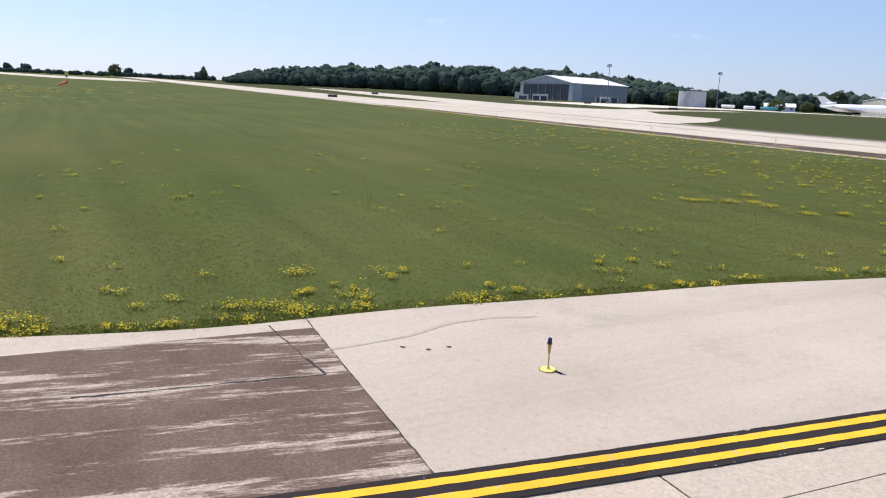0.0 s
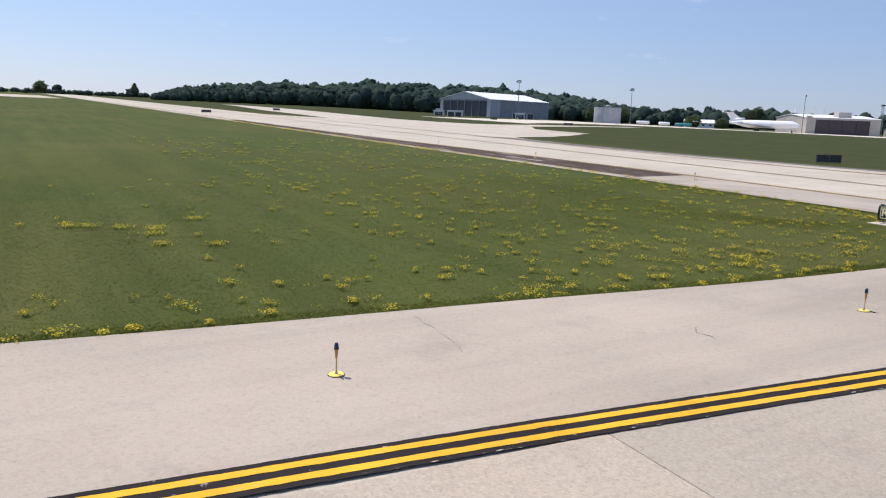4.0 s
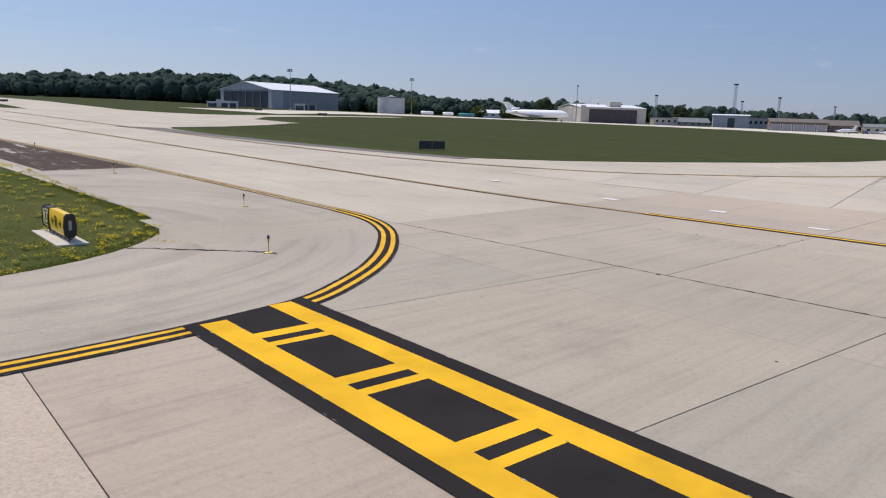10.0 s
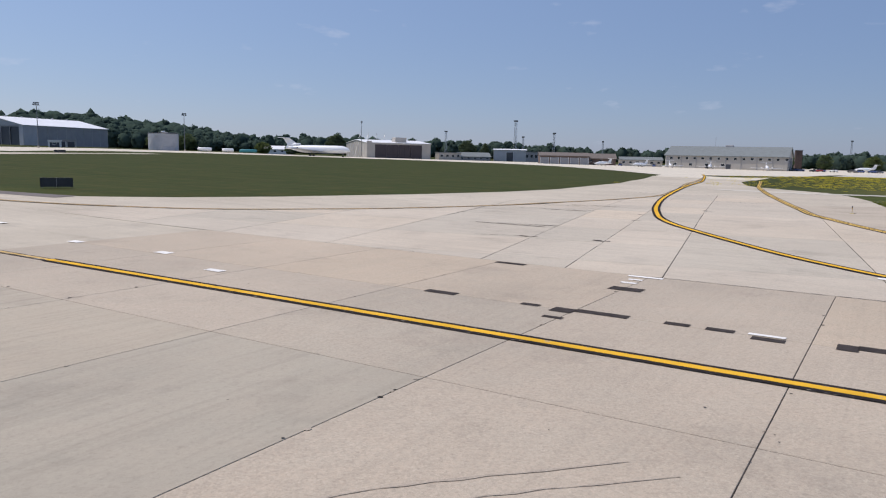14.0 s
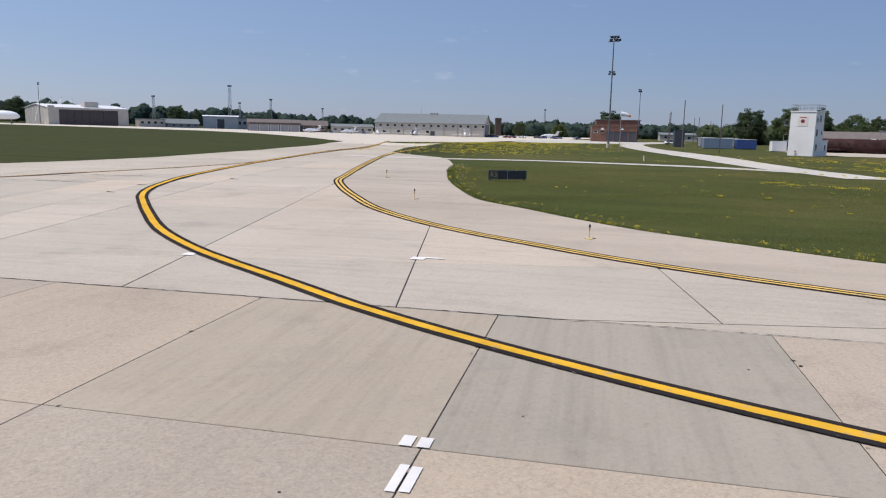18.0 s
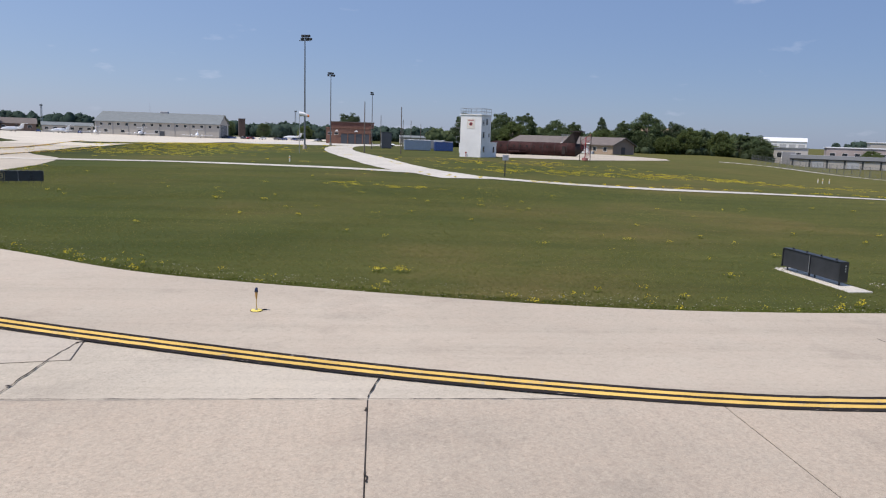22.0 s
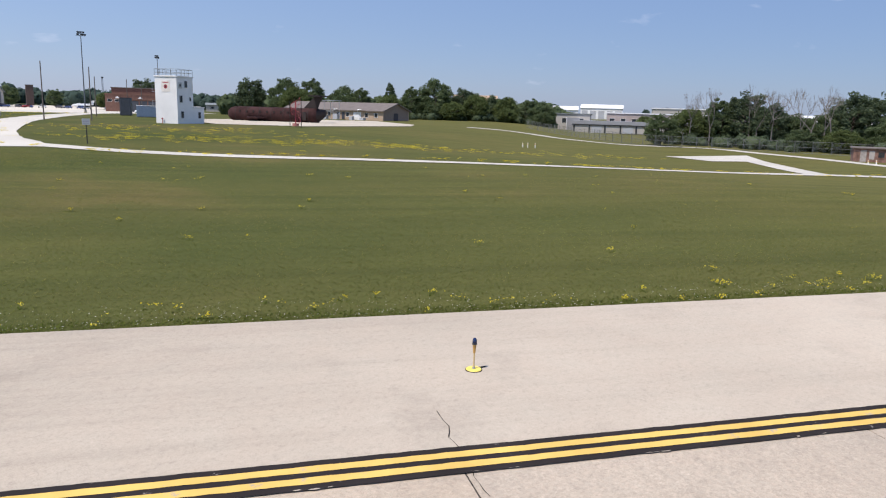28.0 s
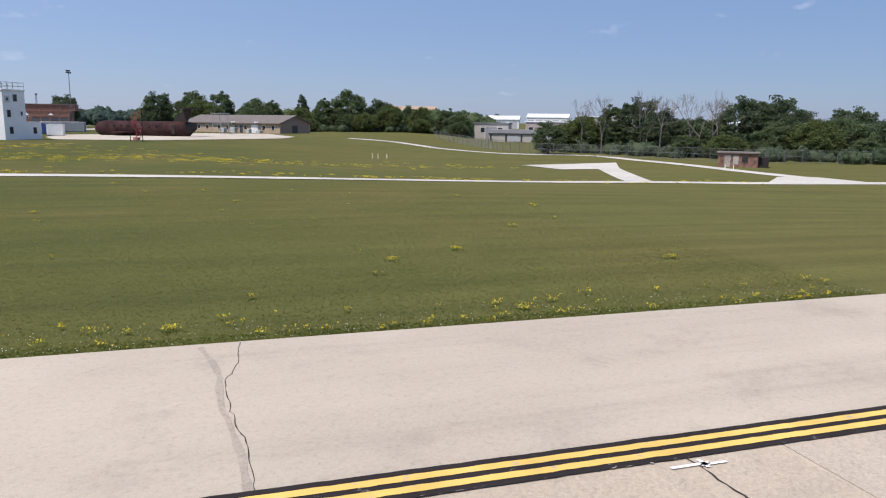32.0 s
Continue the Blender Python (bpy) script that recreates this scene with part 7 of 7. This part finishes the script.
def wood(name, label, spots, mat_, leaf, seed, clumps=12, per=24, level=2):
    """A far wood: closed crowns with uneven leafy clumps, fringed with loose leaves, in one mesh."""
    rng = np.random.default_rng(seed)
    cv, cf = puff_shape(2)
    pv, pf = puff_shape(level)
    vs, fs, n = [], [], 0
    for x, y, h, w in spots:
        base = np.array([x, y, float(land(x, y)) - 0.3])
        core = cv * (1 + rng.normal(0, 0.10, (len(cv), 1))) * np.array([w * 0.42, w * 0.42, h * 0.46]) + base + np.array([0, 0, h * 0.45])
        vs.append(core)
        fs.append(cf + n)
        n += len(core)
        d = rng.normal(0, 1, (clumps, 3))
        d /= np.linalg.norm(d, axis=1, keepdims=True)
        r = w * rng.uniform(0.07, 0.15, clumps)
        c = d * rng.uniform(0.76, 0.95, (clumps, 1)) * np.array([w * 0.42, w * 0.42, h * 0.46]) + np.array([0, 0, h * 0.45])
        c[:, 2] = np.maximum(c[:, 2], r * 0.5)
        rough = 1 + rng.normal(0, 0.22, (clumps, len(pv), 1))
        v = c[:, None] + pv[None] * rough * r[:, None, None] + base
        vs.append(v.reshape(-1, 3))
        fs.append((pf[None] + np.arange(clumps)[:, None, None] * len(pv)).reshape(-1, 3) + n)
        n += clumps * len(pv)
        d = rng.normal(0, 1, (clumps, per, 3))
        d /= np.linalg.norm(d, axis=-1, keepdims=True)
        p = (c[:, None] + d * r[:, None, None] * rng.uniform(0.8, 1.3, (clumps, per, 1)) + base).reshape(-1, 1, 3)
        vs.append((p + rng.normal(0, leaf, (len(p), 3, 3))).reshape(-1, 3))
        fs.append(np.arange(len(p) * 3).reshape(-1, 3) + n)
        n += len(p) * 3
    ob = new(name, raw_mesh(name, np.concatenate(vs), np.concatenate(fs), mat_, True))
    return tagged(ob, label, "trees", "", "stuff")


rw = random.Random(21)
spots = []
# the wooded rise behind the big hangar, row behind row
RISE = [(-430, 560, 7), (-400, 580, 17), (-350, 606, 22), (-310, 635, 25), (-244, 667, 33), (-175, 692, 33), (-125, 706, 30), (-75, 715, 25), (-30, 722, 18), (20, 722, 12)]
for k in range(440):
    u = rw.random() * (len(RISE) - 1)
    i0 = int(u)
    x, y, h = (RISE[i0][j] * (1 - u + i0) + RISE[i0 + 1][j] * (u - i0) for j in range(3))
    row = rw.random()
    tall = h * (0.5 + 0.6 * row) * rw.uniform(0.93, 1.06)
    spots.append((x * (0.92 + 0.22 * row), y * (0.92 + 0.22 * row), tall, max(9, tall * rw.uniform(0.7, 1.05))))
wood("wooded_rise", "dense dark green deciduous wood on a low rise", spots, hazed_wood_leaf, 0.42, 3, 34, 18, 1)
spots = []
for k in range(430):
    u = rw.random()
    x, y = -40 + 520 * u, 690 - 230 * u * u - 20 * math.sin(7 * u) + rw.uniform(-25, 60)
    tall = rw.choice([9, 10, 11, 12, 14]) * (1.2 - 0.35 * u)
    spots.append((x, y, tall * rw.uniform(0.8, 1.15), tall * rw.uniform(0.75, 1.05)))
wood("tree_line", "uneven green tree line behind the airfield buildings", spots, hazed_wood_leaf, 0.38, 5, 26, 18, 1)
spots = []
for k in range(420):
    u = rw.random()
    if 0.55 < u < 0.76:  # the works stand in this gap
        continue
    x, y = 380 + 300 * u + rw.uniform(-20, 20), 470 - 420 * u + rw.uniform(-30, 30)
    tall = rw.uniform(7, 11)
    spots.append((x, y, tall, tall * rw.uniform(0.9, 1.2)))
wood("tree_line_east", "green tree line beyond the works buildings", spots, hazed_wood_leaf, 0.38, 6, 22, 16, 1)
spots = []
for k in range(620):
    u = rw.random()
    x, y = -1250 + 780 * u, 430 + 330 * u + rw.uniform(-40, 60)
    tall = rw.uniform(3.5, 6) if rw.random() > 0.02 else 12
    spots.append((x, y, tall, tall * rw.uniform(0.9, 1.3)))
wood("tree_line_west", "low dark tree line on the far western horizon", spots, hazed_wood_leaf, 0.5, 7, 12, 8, 1)
for x, y, h, w, k in [(-566, 697, 15, 1.0, 3), (-640, 640, 13, 1.2, 2), (-15, 455, 9, 1.2, 2), (-32, 452, 8, 1.3, 1), (66, 560, 15, 1.2, 0), (160, 560, 13, 1.2, 5), (172, 556, 11, 1.1, 3), (24, 470, 6.5, 1.4, 4), (40, 468, 6, 1.4, 2), (300, 418, 9, 1.2, 1), (320, 425, 10, 1.2, 2), (342, 420, 9, 1.3, 1), (365, 410, 8, 1.2, 4), (242, 397, 5.0, 1.0, 4)]:
    tree(x, y, h, w, k, tr.uniform(0, 360), DARK if k in (0, 3, 5) else ROUND, "trees about the apron")

spots = []
for k in range(150):
    u = 0.78 * rw.random()
    spots.append((330 + 100 * u + rw.uniform(-10, 25), 250 - 120 * u + rw.uniform(-14, 14), rw.uniform(6.5, 10), rw.uniform(7, 10)))
for k in range(90):
    u = rw.random()
    spots.append((320 + 40 * u + rw.uniform(0, 16), 60 - 110 * u + rw.uniform(-8, 8), rw.uniform(5, 8), rw.uniform(6, 9)))
wood("hedge_wood", "thick green scrub and trees beyond the perimeter", spots, leaves[1], 0.22, 9, 40, 34, 1)

spots = []
for k in range(120):
    u = rw.random()
    spots.append((287 + 16 * rw.random() + 26 * max(0, 0.35 - u), 68 - 92 * u, rw.uniform(1.6, 3.6), rw.uniform(2.6, 4.6)))
for k in range(90):
    u = rw.random()
    spots.append((300 + 56 * u + rw.uniform(-5, 8), 190 - 66 * u + rw.uniform(-7, 7), rw.uniform(1.6, 3.4), rw.uniform(2.6, 4.8)))
wood("undergrowth", "tangled dark green undergrowth at the foot of the trees", spots, leaves[0], 0.16, 12, 20, 36, 1)

# ---- orange wind cone far off in the grass ----
oc = thing("wind_cone", -178, 160, float(land(-178, 160)) - 0.05, 170, "orange wind cone drooping on a short mast", "wind sock")
part("post", M().tube((0, 0, 0), (0, 0, 3.0), 0.06, 0.05, 6), galv, oc)
part("cone", M().rings([((0, 0, 1.6), 0.45, 0.45, "x"), ((2.0, 0, 1.2), 0.35, 0.35, "x"), ((4.4, 0, 0.7), 0.2, 0.2, "x")], 12), orange, oc)
part("lamp", M().box(-0.2, 0.2, -0.2, 0.2, 3.0, 3.4, 0.03), dark_metal, oc)

# ---- grass blades, weeds and flowers ----
def band_points(edge, n, near, far, rng, power=1.6, fade=0.0):
    """Random points beside a (s, d) line, on its grass side, thinning away from it."""
    p = np.array([P(*q) for q in line(edge, 1.0)])
    i = rng.integers(0, len(p) - 1, n)
    t = rng.random((n, 1))
    q = p[i] * (1 - t) + p[i + 1] * t
    e = p[i + 1] - p[i]
    e /= np.hypot(e[:, 0], e[:, 1])[:, None]
    off = near + (far - near) * rng.random(n) ** power
    q = q + np.stack([-e[:, 1], e[:, 0]], -1) * off[:, None]
    q = q + rng.normal(0, 1, (n, 2)) * (0.08 * np.maximum(off, 0))[:, None]
    keep = rng.random(n) < (1 - (off - near) / (far - near)) ** fade if fade else np.ones(n, bool)
    return q[keep], off[keep]


def blades(name, pts, h, w, mat_, label, rng, spread=0.5):
    n = len(pts)
    a = rng.uniform(0, 2 * np.pi, n)
    hh = h * rng.uniform(0.5, 1.3, n)
    lean = rng.normal(0, spread, (n, 2)) * hh[:, None]
    z = land(pts[:, 0], pts[:, 1]) - 0.05
    side = np.stack([np.cos(a), np.sin(a)], -1) * (w * rng.uniform(0.6, 1.4, n))[:, None]
    base = np.concatenate([pts, z[:, None]], 1)
    v = np.stack([base - np.pad(side, ((0, 0), (0, 1))), base + np.pad(side, ((0, 0), (0, 1))), base + np.concatenate([lean, hh[:, None]], 1)], 1)
    ob = new(name, raw_mesh(name, v.reshape(-1, 3), np.arange(n * 3).reshape(-1, 3), mat_))
    return tagged(ob, label, "grass", "", "stuff")


def flowers(name, centres, radii, counts, label, rng, big=1.0):
    """Clumps of small yellow flower heads over low leaves."""
    pts = []
    for c, r, k in zip(centres, radii, counts):
        q = rng.normal(0, 0.34, (k, 2)) * r
        pts.append(c + q)
    p = np.concatenate(pts)
    n = len(p)
    z = land(p[:, 0], p[:, 1]) + rng.uniform(0.03, 0.12, n)
    c = np.concatenate([p, z[:, None]], 1)
    a, b = rng.normal(0, 1, (n, 3)), rng.normal(0, 1, (n, 3))
    a[:, 2] *= 0.6
    b[:, 2] *= 0.6
    a /= np.linalg.norm(a, axis=1, keepdims=True)
    b -= a * (a * b).sum(1, keepdims=True)
    b /= np.linalg.norm(b, axis=1, keepdims=True)
    s = (rng.uniform(0.014, 0.028, n) * big)[:, None]
    v = np.stack([c - a * s, c - b * s, c + a * s, c + b * s], 1)
    ob = new(name, raw_mesh(name, v.reshape(-1, 3), np.arange(n * 4).reshape(-1, 4), petal))
    tagged(ob, label, "flowers", "", "stuff")
    k = rng.integers(0, n, n // 2)
    return p[k] + rng.normal(0, 0.05, (len(k), 2))


gr = np.random.default_rng(31)
west = GRASS_A[2:23]
east = GRASS_C[1:16][::-1]
for nm, edge, n in (("grass_west", west, 480000), ("grass_east", east, 560000)):
    pts, off = band_points(edge, n, 0.02, 45, gr, 1.5, 1.3)
    blades(nm, pts, 0.036, 0.010, blade_lush if nm == "grass_west" else blade, "short olive grass blades beside the pavement", gr, 1.7)
    pts, off = band_points(edge, 90000, 3.0, 55, gr, 1.0)
    blades(nm.replace("grass", "tufts"), pts, 0.046, 0.014, blade if nm == "grass_west" else blade_pale, "uneven taller tufts standing in the mown grass", gr, 2.0)
    pts, off = band_points(edge, 36000, -0.12, 0.7, gr, 1.3)
    blades(nm.replace("grass", "weeds"), pts, 0.050, 0.018, clover, "low green weeds fringing the pavement edge", gr, 1.3)


def patch(edge, n, far, lo, hi, rr, rng, power):
    c, off = band_points(edge, n, 0.1, far, rng, power)
    r = rng.uniform(*rr, n)
    k = rng.integers(lo, hi, n)
    return c, r, k


c1 = patch(west, 330, 4.0, 8, 60, (0.12, 0.45), gr, 2.4)
c2 = patch(west, 230, 34, 5, 34, (0.15, 0.50), gr, 1.1)
c3 = (np.array([(-2.07, 37.35), (-1.47, 37.75), (-0.27, 38.15), (0.83, 38.65), (1.43, 37.75), (2.93, 36.25), (4.53, 37.15), (0.53, 41.25), (-13.37, 10.45), (-10.27, 13.15), (-9.67, 13.55), (-8.97, 13.55), (-8.37, 15.15), (-5.97, 16.25), (-10.67, 16.35)]), np.full(15, 0.6), np.full(15, 130))
tongue = np.array([P(s, d) for s, d in zip(-11.2 - 75 * gr.random(760) ** 1.9, gr.uniform(37, 66, 760))])
c4 = (tongue, gr.uniform(0.12, 0.6, 760), gr.integers(6, 40, 760))
allc = [np.concatenate(q) for q in zip(c1, c2, c3, c4)]
weed_pts = flowers("yellow_flowers_west", *allc, "clumps of small yellow wildflowers in the mown grass", gr)
blades("flower_leaves_west", weed_pts, 0.07, 0.02, clover, "low green leaves under the wildflowers", gr, 1.5)
c1 = patch(east, 260, 2.2, 3, 22, (0.10, 0.30), gr, 1.6)
c2 = patch(east, 120, 40, 4, 30, (0.12, 0.45), gr, 0.9)
c3 = (np.array([(160.0, 14.5), (156.9, 15.2), (163, 7.5), (153.6, 8.7), (147.4, 14.4), (142.5, 19.1), (113, 48.5), (113.6, 48.0), (121, 68), (119, 70), (176, 60), (150, 122), (153, 118), (147, 112)]), np.full(14, 0.35), np.full(14, 60))
allc = [np.concatenate(q) for q in zip(c1, c2, c3)]
weed_pts = flowers("yellow_flowers_east", *allc, "scattered small yellow wildflowers along the grass edge", gr)
blades("flower_leaves_east", weed_pts, 0.07, 0.02, clover, "low green leaves under the wildflowers", gr, 1.5)


def drift(x0, y0, x1, y1, wide, n, rr):
    """Clump centres strewn along a line."""
    t = gr.random((n, 1))
    q = np.array([[x0, y0]]) * (1 - t) + np.array([[x1, y1]]) * t + gr.normal(0, wide, (n, 2))
    return q, gr.uniform(*rr, n), gr.integers(10, 60, n)


far = [drift(150, 150, 190, 200, 11, 900, (0.3, 1.4)), drift(168, 190, 220, 225, 12, 600, (0.4, 1.6)), drift(166, 92, 204, 72, 3, 240, (0.4, 1.6)), drift(172, 112, 200, 88, 5, 130, (0.4, 1.2)), drift(196, 74, 232, 52, 2.5, 90, (0.4, 1.2)), drift(133, 78, 138, 73, 1.6, 18, (0.4, 1.2)), drift(150, 94, 160, 72, 1.2, 25, (0.2, 0.6)),
       drift(161, 73, 230, 16, 1.8, 110, (0.2, 0.7)), drift(-130, 70, -190, 150, 18, 420, (0.5, 1.8))]
allc = [np.concatenate(q) for q in zip(*far)]
flowers("yellow_flower_drifts", *allc, "broad drifts of yellow wildflowers in the far grass", gr, 1.5)
c, off = band_points([(-40, 68.0), (-80, 67.8), (-160, 67.6)], 260, -0.2, 1.2, gr, 1.2)
flowers("yellow_verge", c, gr.uniform(0.2, 0.8, 260), gr.integers(10, 40, 260), "yellow wildflowers along the far pavement verge", gr, 1.6)


# white clover heads in the edge weeds and a bare gravelly patch
white_head = leaf_mat("clover_head", (0.55, 0.55, 0.48), (0.66, 0.66, 0.58), (0.74, 0.73, 0.66))


def specks(name, pts, size, mat_, label, category, low, high):
    """Small flat pieces lying about in the grass."""
    n = len(pts)
    a = gr.uniform(0, 6.28, n)
    r = size * gr.uniform(0.6, 1.4, n)
    z = land(pts[:, 0], pts[:, 1]) + gr.uniform(low, high, n)
    v = np.stack([np.stack([pts[:, 0] + r * np.cos(a + k * 1.571), pts[:, 1] + r * np.sin(a + k * 1.571), z + r * 0.35 * np.sin(2.3 * k + a)], -1) for k in range(4)], 1)
    return tagged(new(name, raw_mesh(name, v.reshape(-1, 3), np.arange(n * 4).reshape(-1, 4), mat_)), label, category, "", "stuff")


c, off = band_points(east, 3500, 0.08, 1.6, gr, 1.4)
specks("clover_heads", c, 0.011, white_head, "tiny white clover heads along the grass edge", "flowers", 0.0, 0.06)
t_ = gr.normal(0, 1, (110, 1))
c = np.array([[127.75, 34.8]]) + t_ * np.array([[0.25, -0.27]]) + gr.normal(0, 0.16, (110, 2))
c = np.concatenate([c, np.array([[125.9, 36.7]]) + gr.normal(0, 1, (26, 1)) * np.array([[0.4, -0.4]]) + gr.normal(0, 0.2, (26, 2))])
specks("bare_patch", c, 0.022, path_conc, "pale bare gravelly patch in the grass", "gravel", -0.035, 0.0)

# ---- slabs ----
S_LINES = [-41, -34.6, -28.2, -21.8, -17.0, -10.6, -4.2, 2.05, 8.75, 15.35, 21.8, 28.2, 34.6, 41.0, 47.5, 53.73, 60.07, 66.28, 72.48, 78.8, 85.2, 91.6, 98.4, 104.8, 111.1, 117.5, 123.9]
CROSS_A = [-8.5, -0.5, 7.5, 15.4, 24.4, 28.4, 32.4, 40.4, 48.3, 56.4, 64.4]
slab_count = 0
filler = M()


def clip_half(poly, q, n):
    """The part of a polygon on the side of q to which n points."""
    out = []
    for a, b in zip(poly, poly[1:] + poly[:1]):
        fa, fb = ((p[0] - q[0]) * n[0] + (p[1] - q[1]) * n[1] for p in (a, b))
        if fa >= 0:
            out.append(a)
        if (fa >= 0) != (fb >= 0):
            k = fa / (fa - fb)
            out.append((a[0] + (b[0] - a[0]) * k, a[1] + (b[1] - a[1]) * k))
    return out


def area(poly):
    return abs(sum(a[0] * b[1] - b[0] * a[1] for a, b in zip(poly, poly[1:] + poly[:1]))) / 2


def slab(poly, gap=0.019, mat_=None):
    """One slab from its outline in (s, d), its top edges cut, a joint's width short of its neighbours."""
    global slab_count
    if len(poly) < 3 or area(poly) < 2.5:
        return
    cs, cd = (sum(p[k] for p in poly) / len(poly) for k in (0, 1))
    cx, cy = P(cs, cd)

    def ring(gap, down):
        v = []
        for s, d in poly:
            r = math.hypot(s - cs, d - cd)
            k = 1 - gap * 1.4 / r
            x, y = P(cs + (s - cs) * k, cd + (d - cd) * k)
            v.append((x - cx, y - cy, float(land(x, y)) - down))
        return v

    n = len(poly)
    lift = 0.0008 * ((slab_count * 7) % 3)
    v = ring(gap, 0.05) + ring(gap, 0.008) + ring(gap + 0.006, -lift)
    f = [tuple(range(2 * n, 3 * n))] + [(a * n + i, a * n + (i + 1) % n, a * n + n + (i + 1) % n, a * n + n + i) for a in (0, 1) for i in range(n)]
    me = M().add(v, f).mesh("slab", mat_ or slab_mat)
    if me.polygons[0].normal.z < 0:
        me.flip_normals()
    ob = new("slab", me)
    ob.parent = pavement
    ob.matrix_basis = pose(cx, cy, 0)
    filler.add([(*P(s, d), float(land(*P(s, d))) - 0.0095) for s, d in poly], [tuple(range(n))])
    slab_count += 1


# the main taxiway
for a0, a1 in zip(S_LINES, S_LINES[1:]):
    for b0, b1 in ((75.1, 83.3), (83.3, 91.4), (91.4, 99.3)):
        if a0 > -11:
            brushed = b0 < 80 and a0 < 15 or b0 > 90 and 28 < a0 < 41
            slab([(a0, b0), (a1, b0), (a1, b1), (a0, b1)], 0.012, slab_smooth if brushed else None)


def leaning(lines_a, lines_b, tilt_a, tilt_b):
    """Corners of slabs between leaning lines: s at d = 75, and d at s = 0."""
    def corner(a, b):
        d = (b - tilt_b * (a - 75 * tilt_a)) / (1 + tilt_a * tilt_b)
        return (a + tilt_a * (d - 75), d)
    for a0, a1 in zip(lines_a, lines_a[1:]):
        for b0, b1 in zip(lines_b, lines_b[1:]):
            yield [corner(a0, b0), corner(a1, b0), corner(a1, b1), corner(a0, b1)]


def trim_connector(q):
    q = clip_half(q, (0, 75.08), (0, -1))
    d0, d1 = q and min(p[1] for p in q) or 0, q and max(p[1] for p in q) or 1
    if not q or d1 > 75.2:
        return []
    s0, s1 = at_d([p for p in EDGE_A if p[1] < 75], [d0, d1])
    return clip_half(q, (s0 + 0.25, d0), (d1 - d0, s0 - s1))


def trim_crossing(q):
    q = clip_half(q, (0, 99.32), (0, 1))
    if not q:
        return []
    for e, side in ((EDGE_B, -1), (EDGE_C, 1)):
        if len(q) < 3:
            return []
        d0, d1 = min(p[1] for p in q), max(p[1] for p in q)
        s0, s1 = at_d([p for p in e if p[1] > 98.95], [d0, d1])
        q = clip_half(q, (s0, d0), (side * (d1 - d0), side * (s0 - s1)))
    return q


for q in leaning([-16.0, -7.85, 0.35, 8.52, 12.72, 20.9, 29.1], [-6.9, -0.4, 6.1, 12.7, 19.2, 25.8, 32.3, 38.8, 45.27, 51.8, 58.4, 64.97, 71.55, 78.1], 0.096, 0.07):
    slab(trim_connector(q), 0.011, None if sum(p[1] for p in q) < 4 * 58.3 else slab_brown if sum(p[1] for p in q) < 4 * 63.3 else slab_smooth)
tilt = 0.1703
for a0, a1 in zip(CROSS_A, CROSS_A[1:]):
    for b0 in (91.8 + 6.4 * k for k in range(10)):
        q = [(a * math.cos(tilt) - b * math.sin(tilt), a * math.sin(tilt) + b * math.cos(tilt)) for a, b in ((a0, b0), (a1, b0), (a1, b0 + 6.4), (a0, b0 + 6.4))]
        slab(trim_crossing(q), 0.017, slab_pale)
part("joint_filler", filler, sealant, pavement)
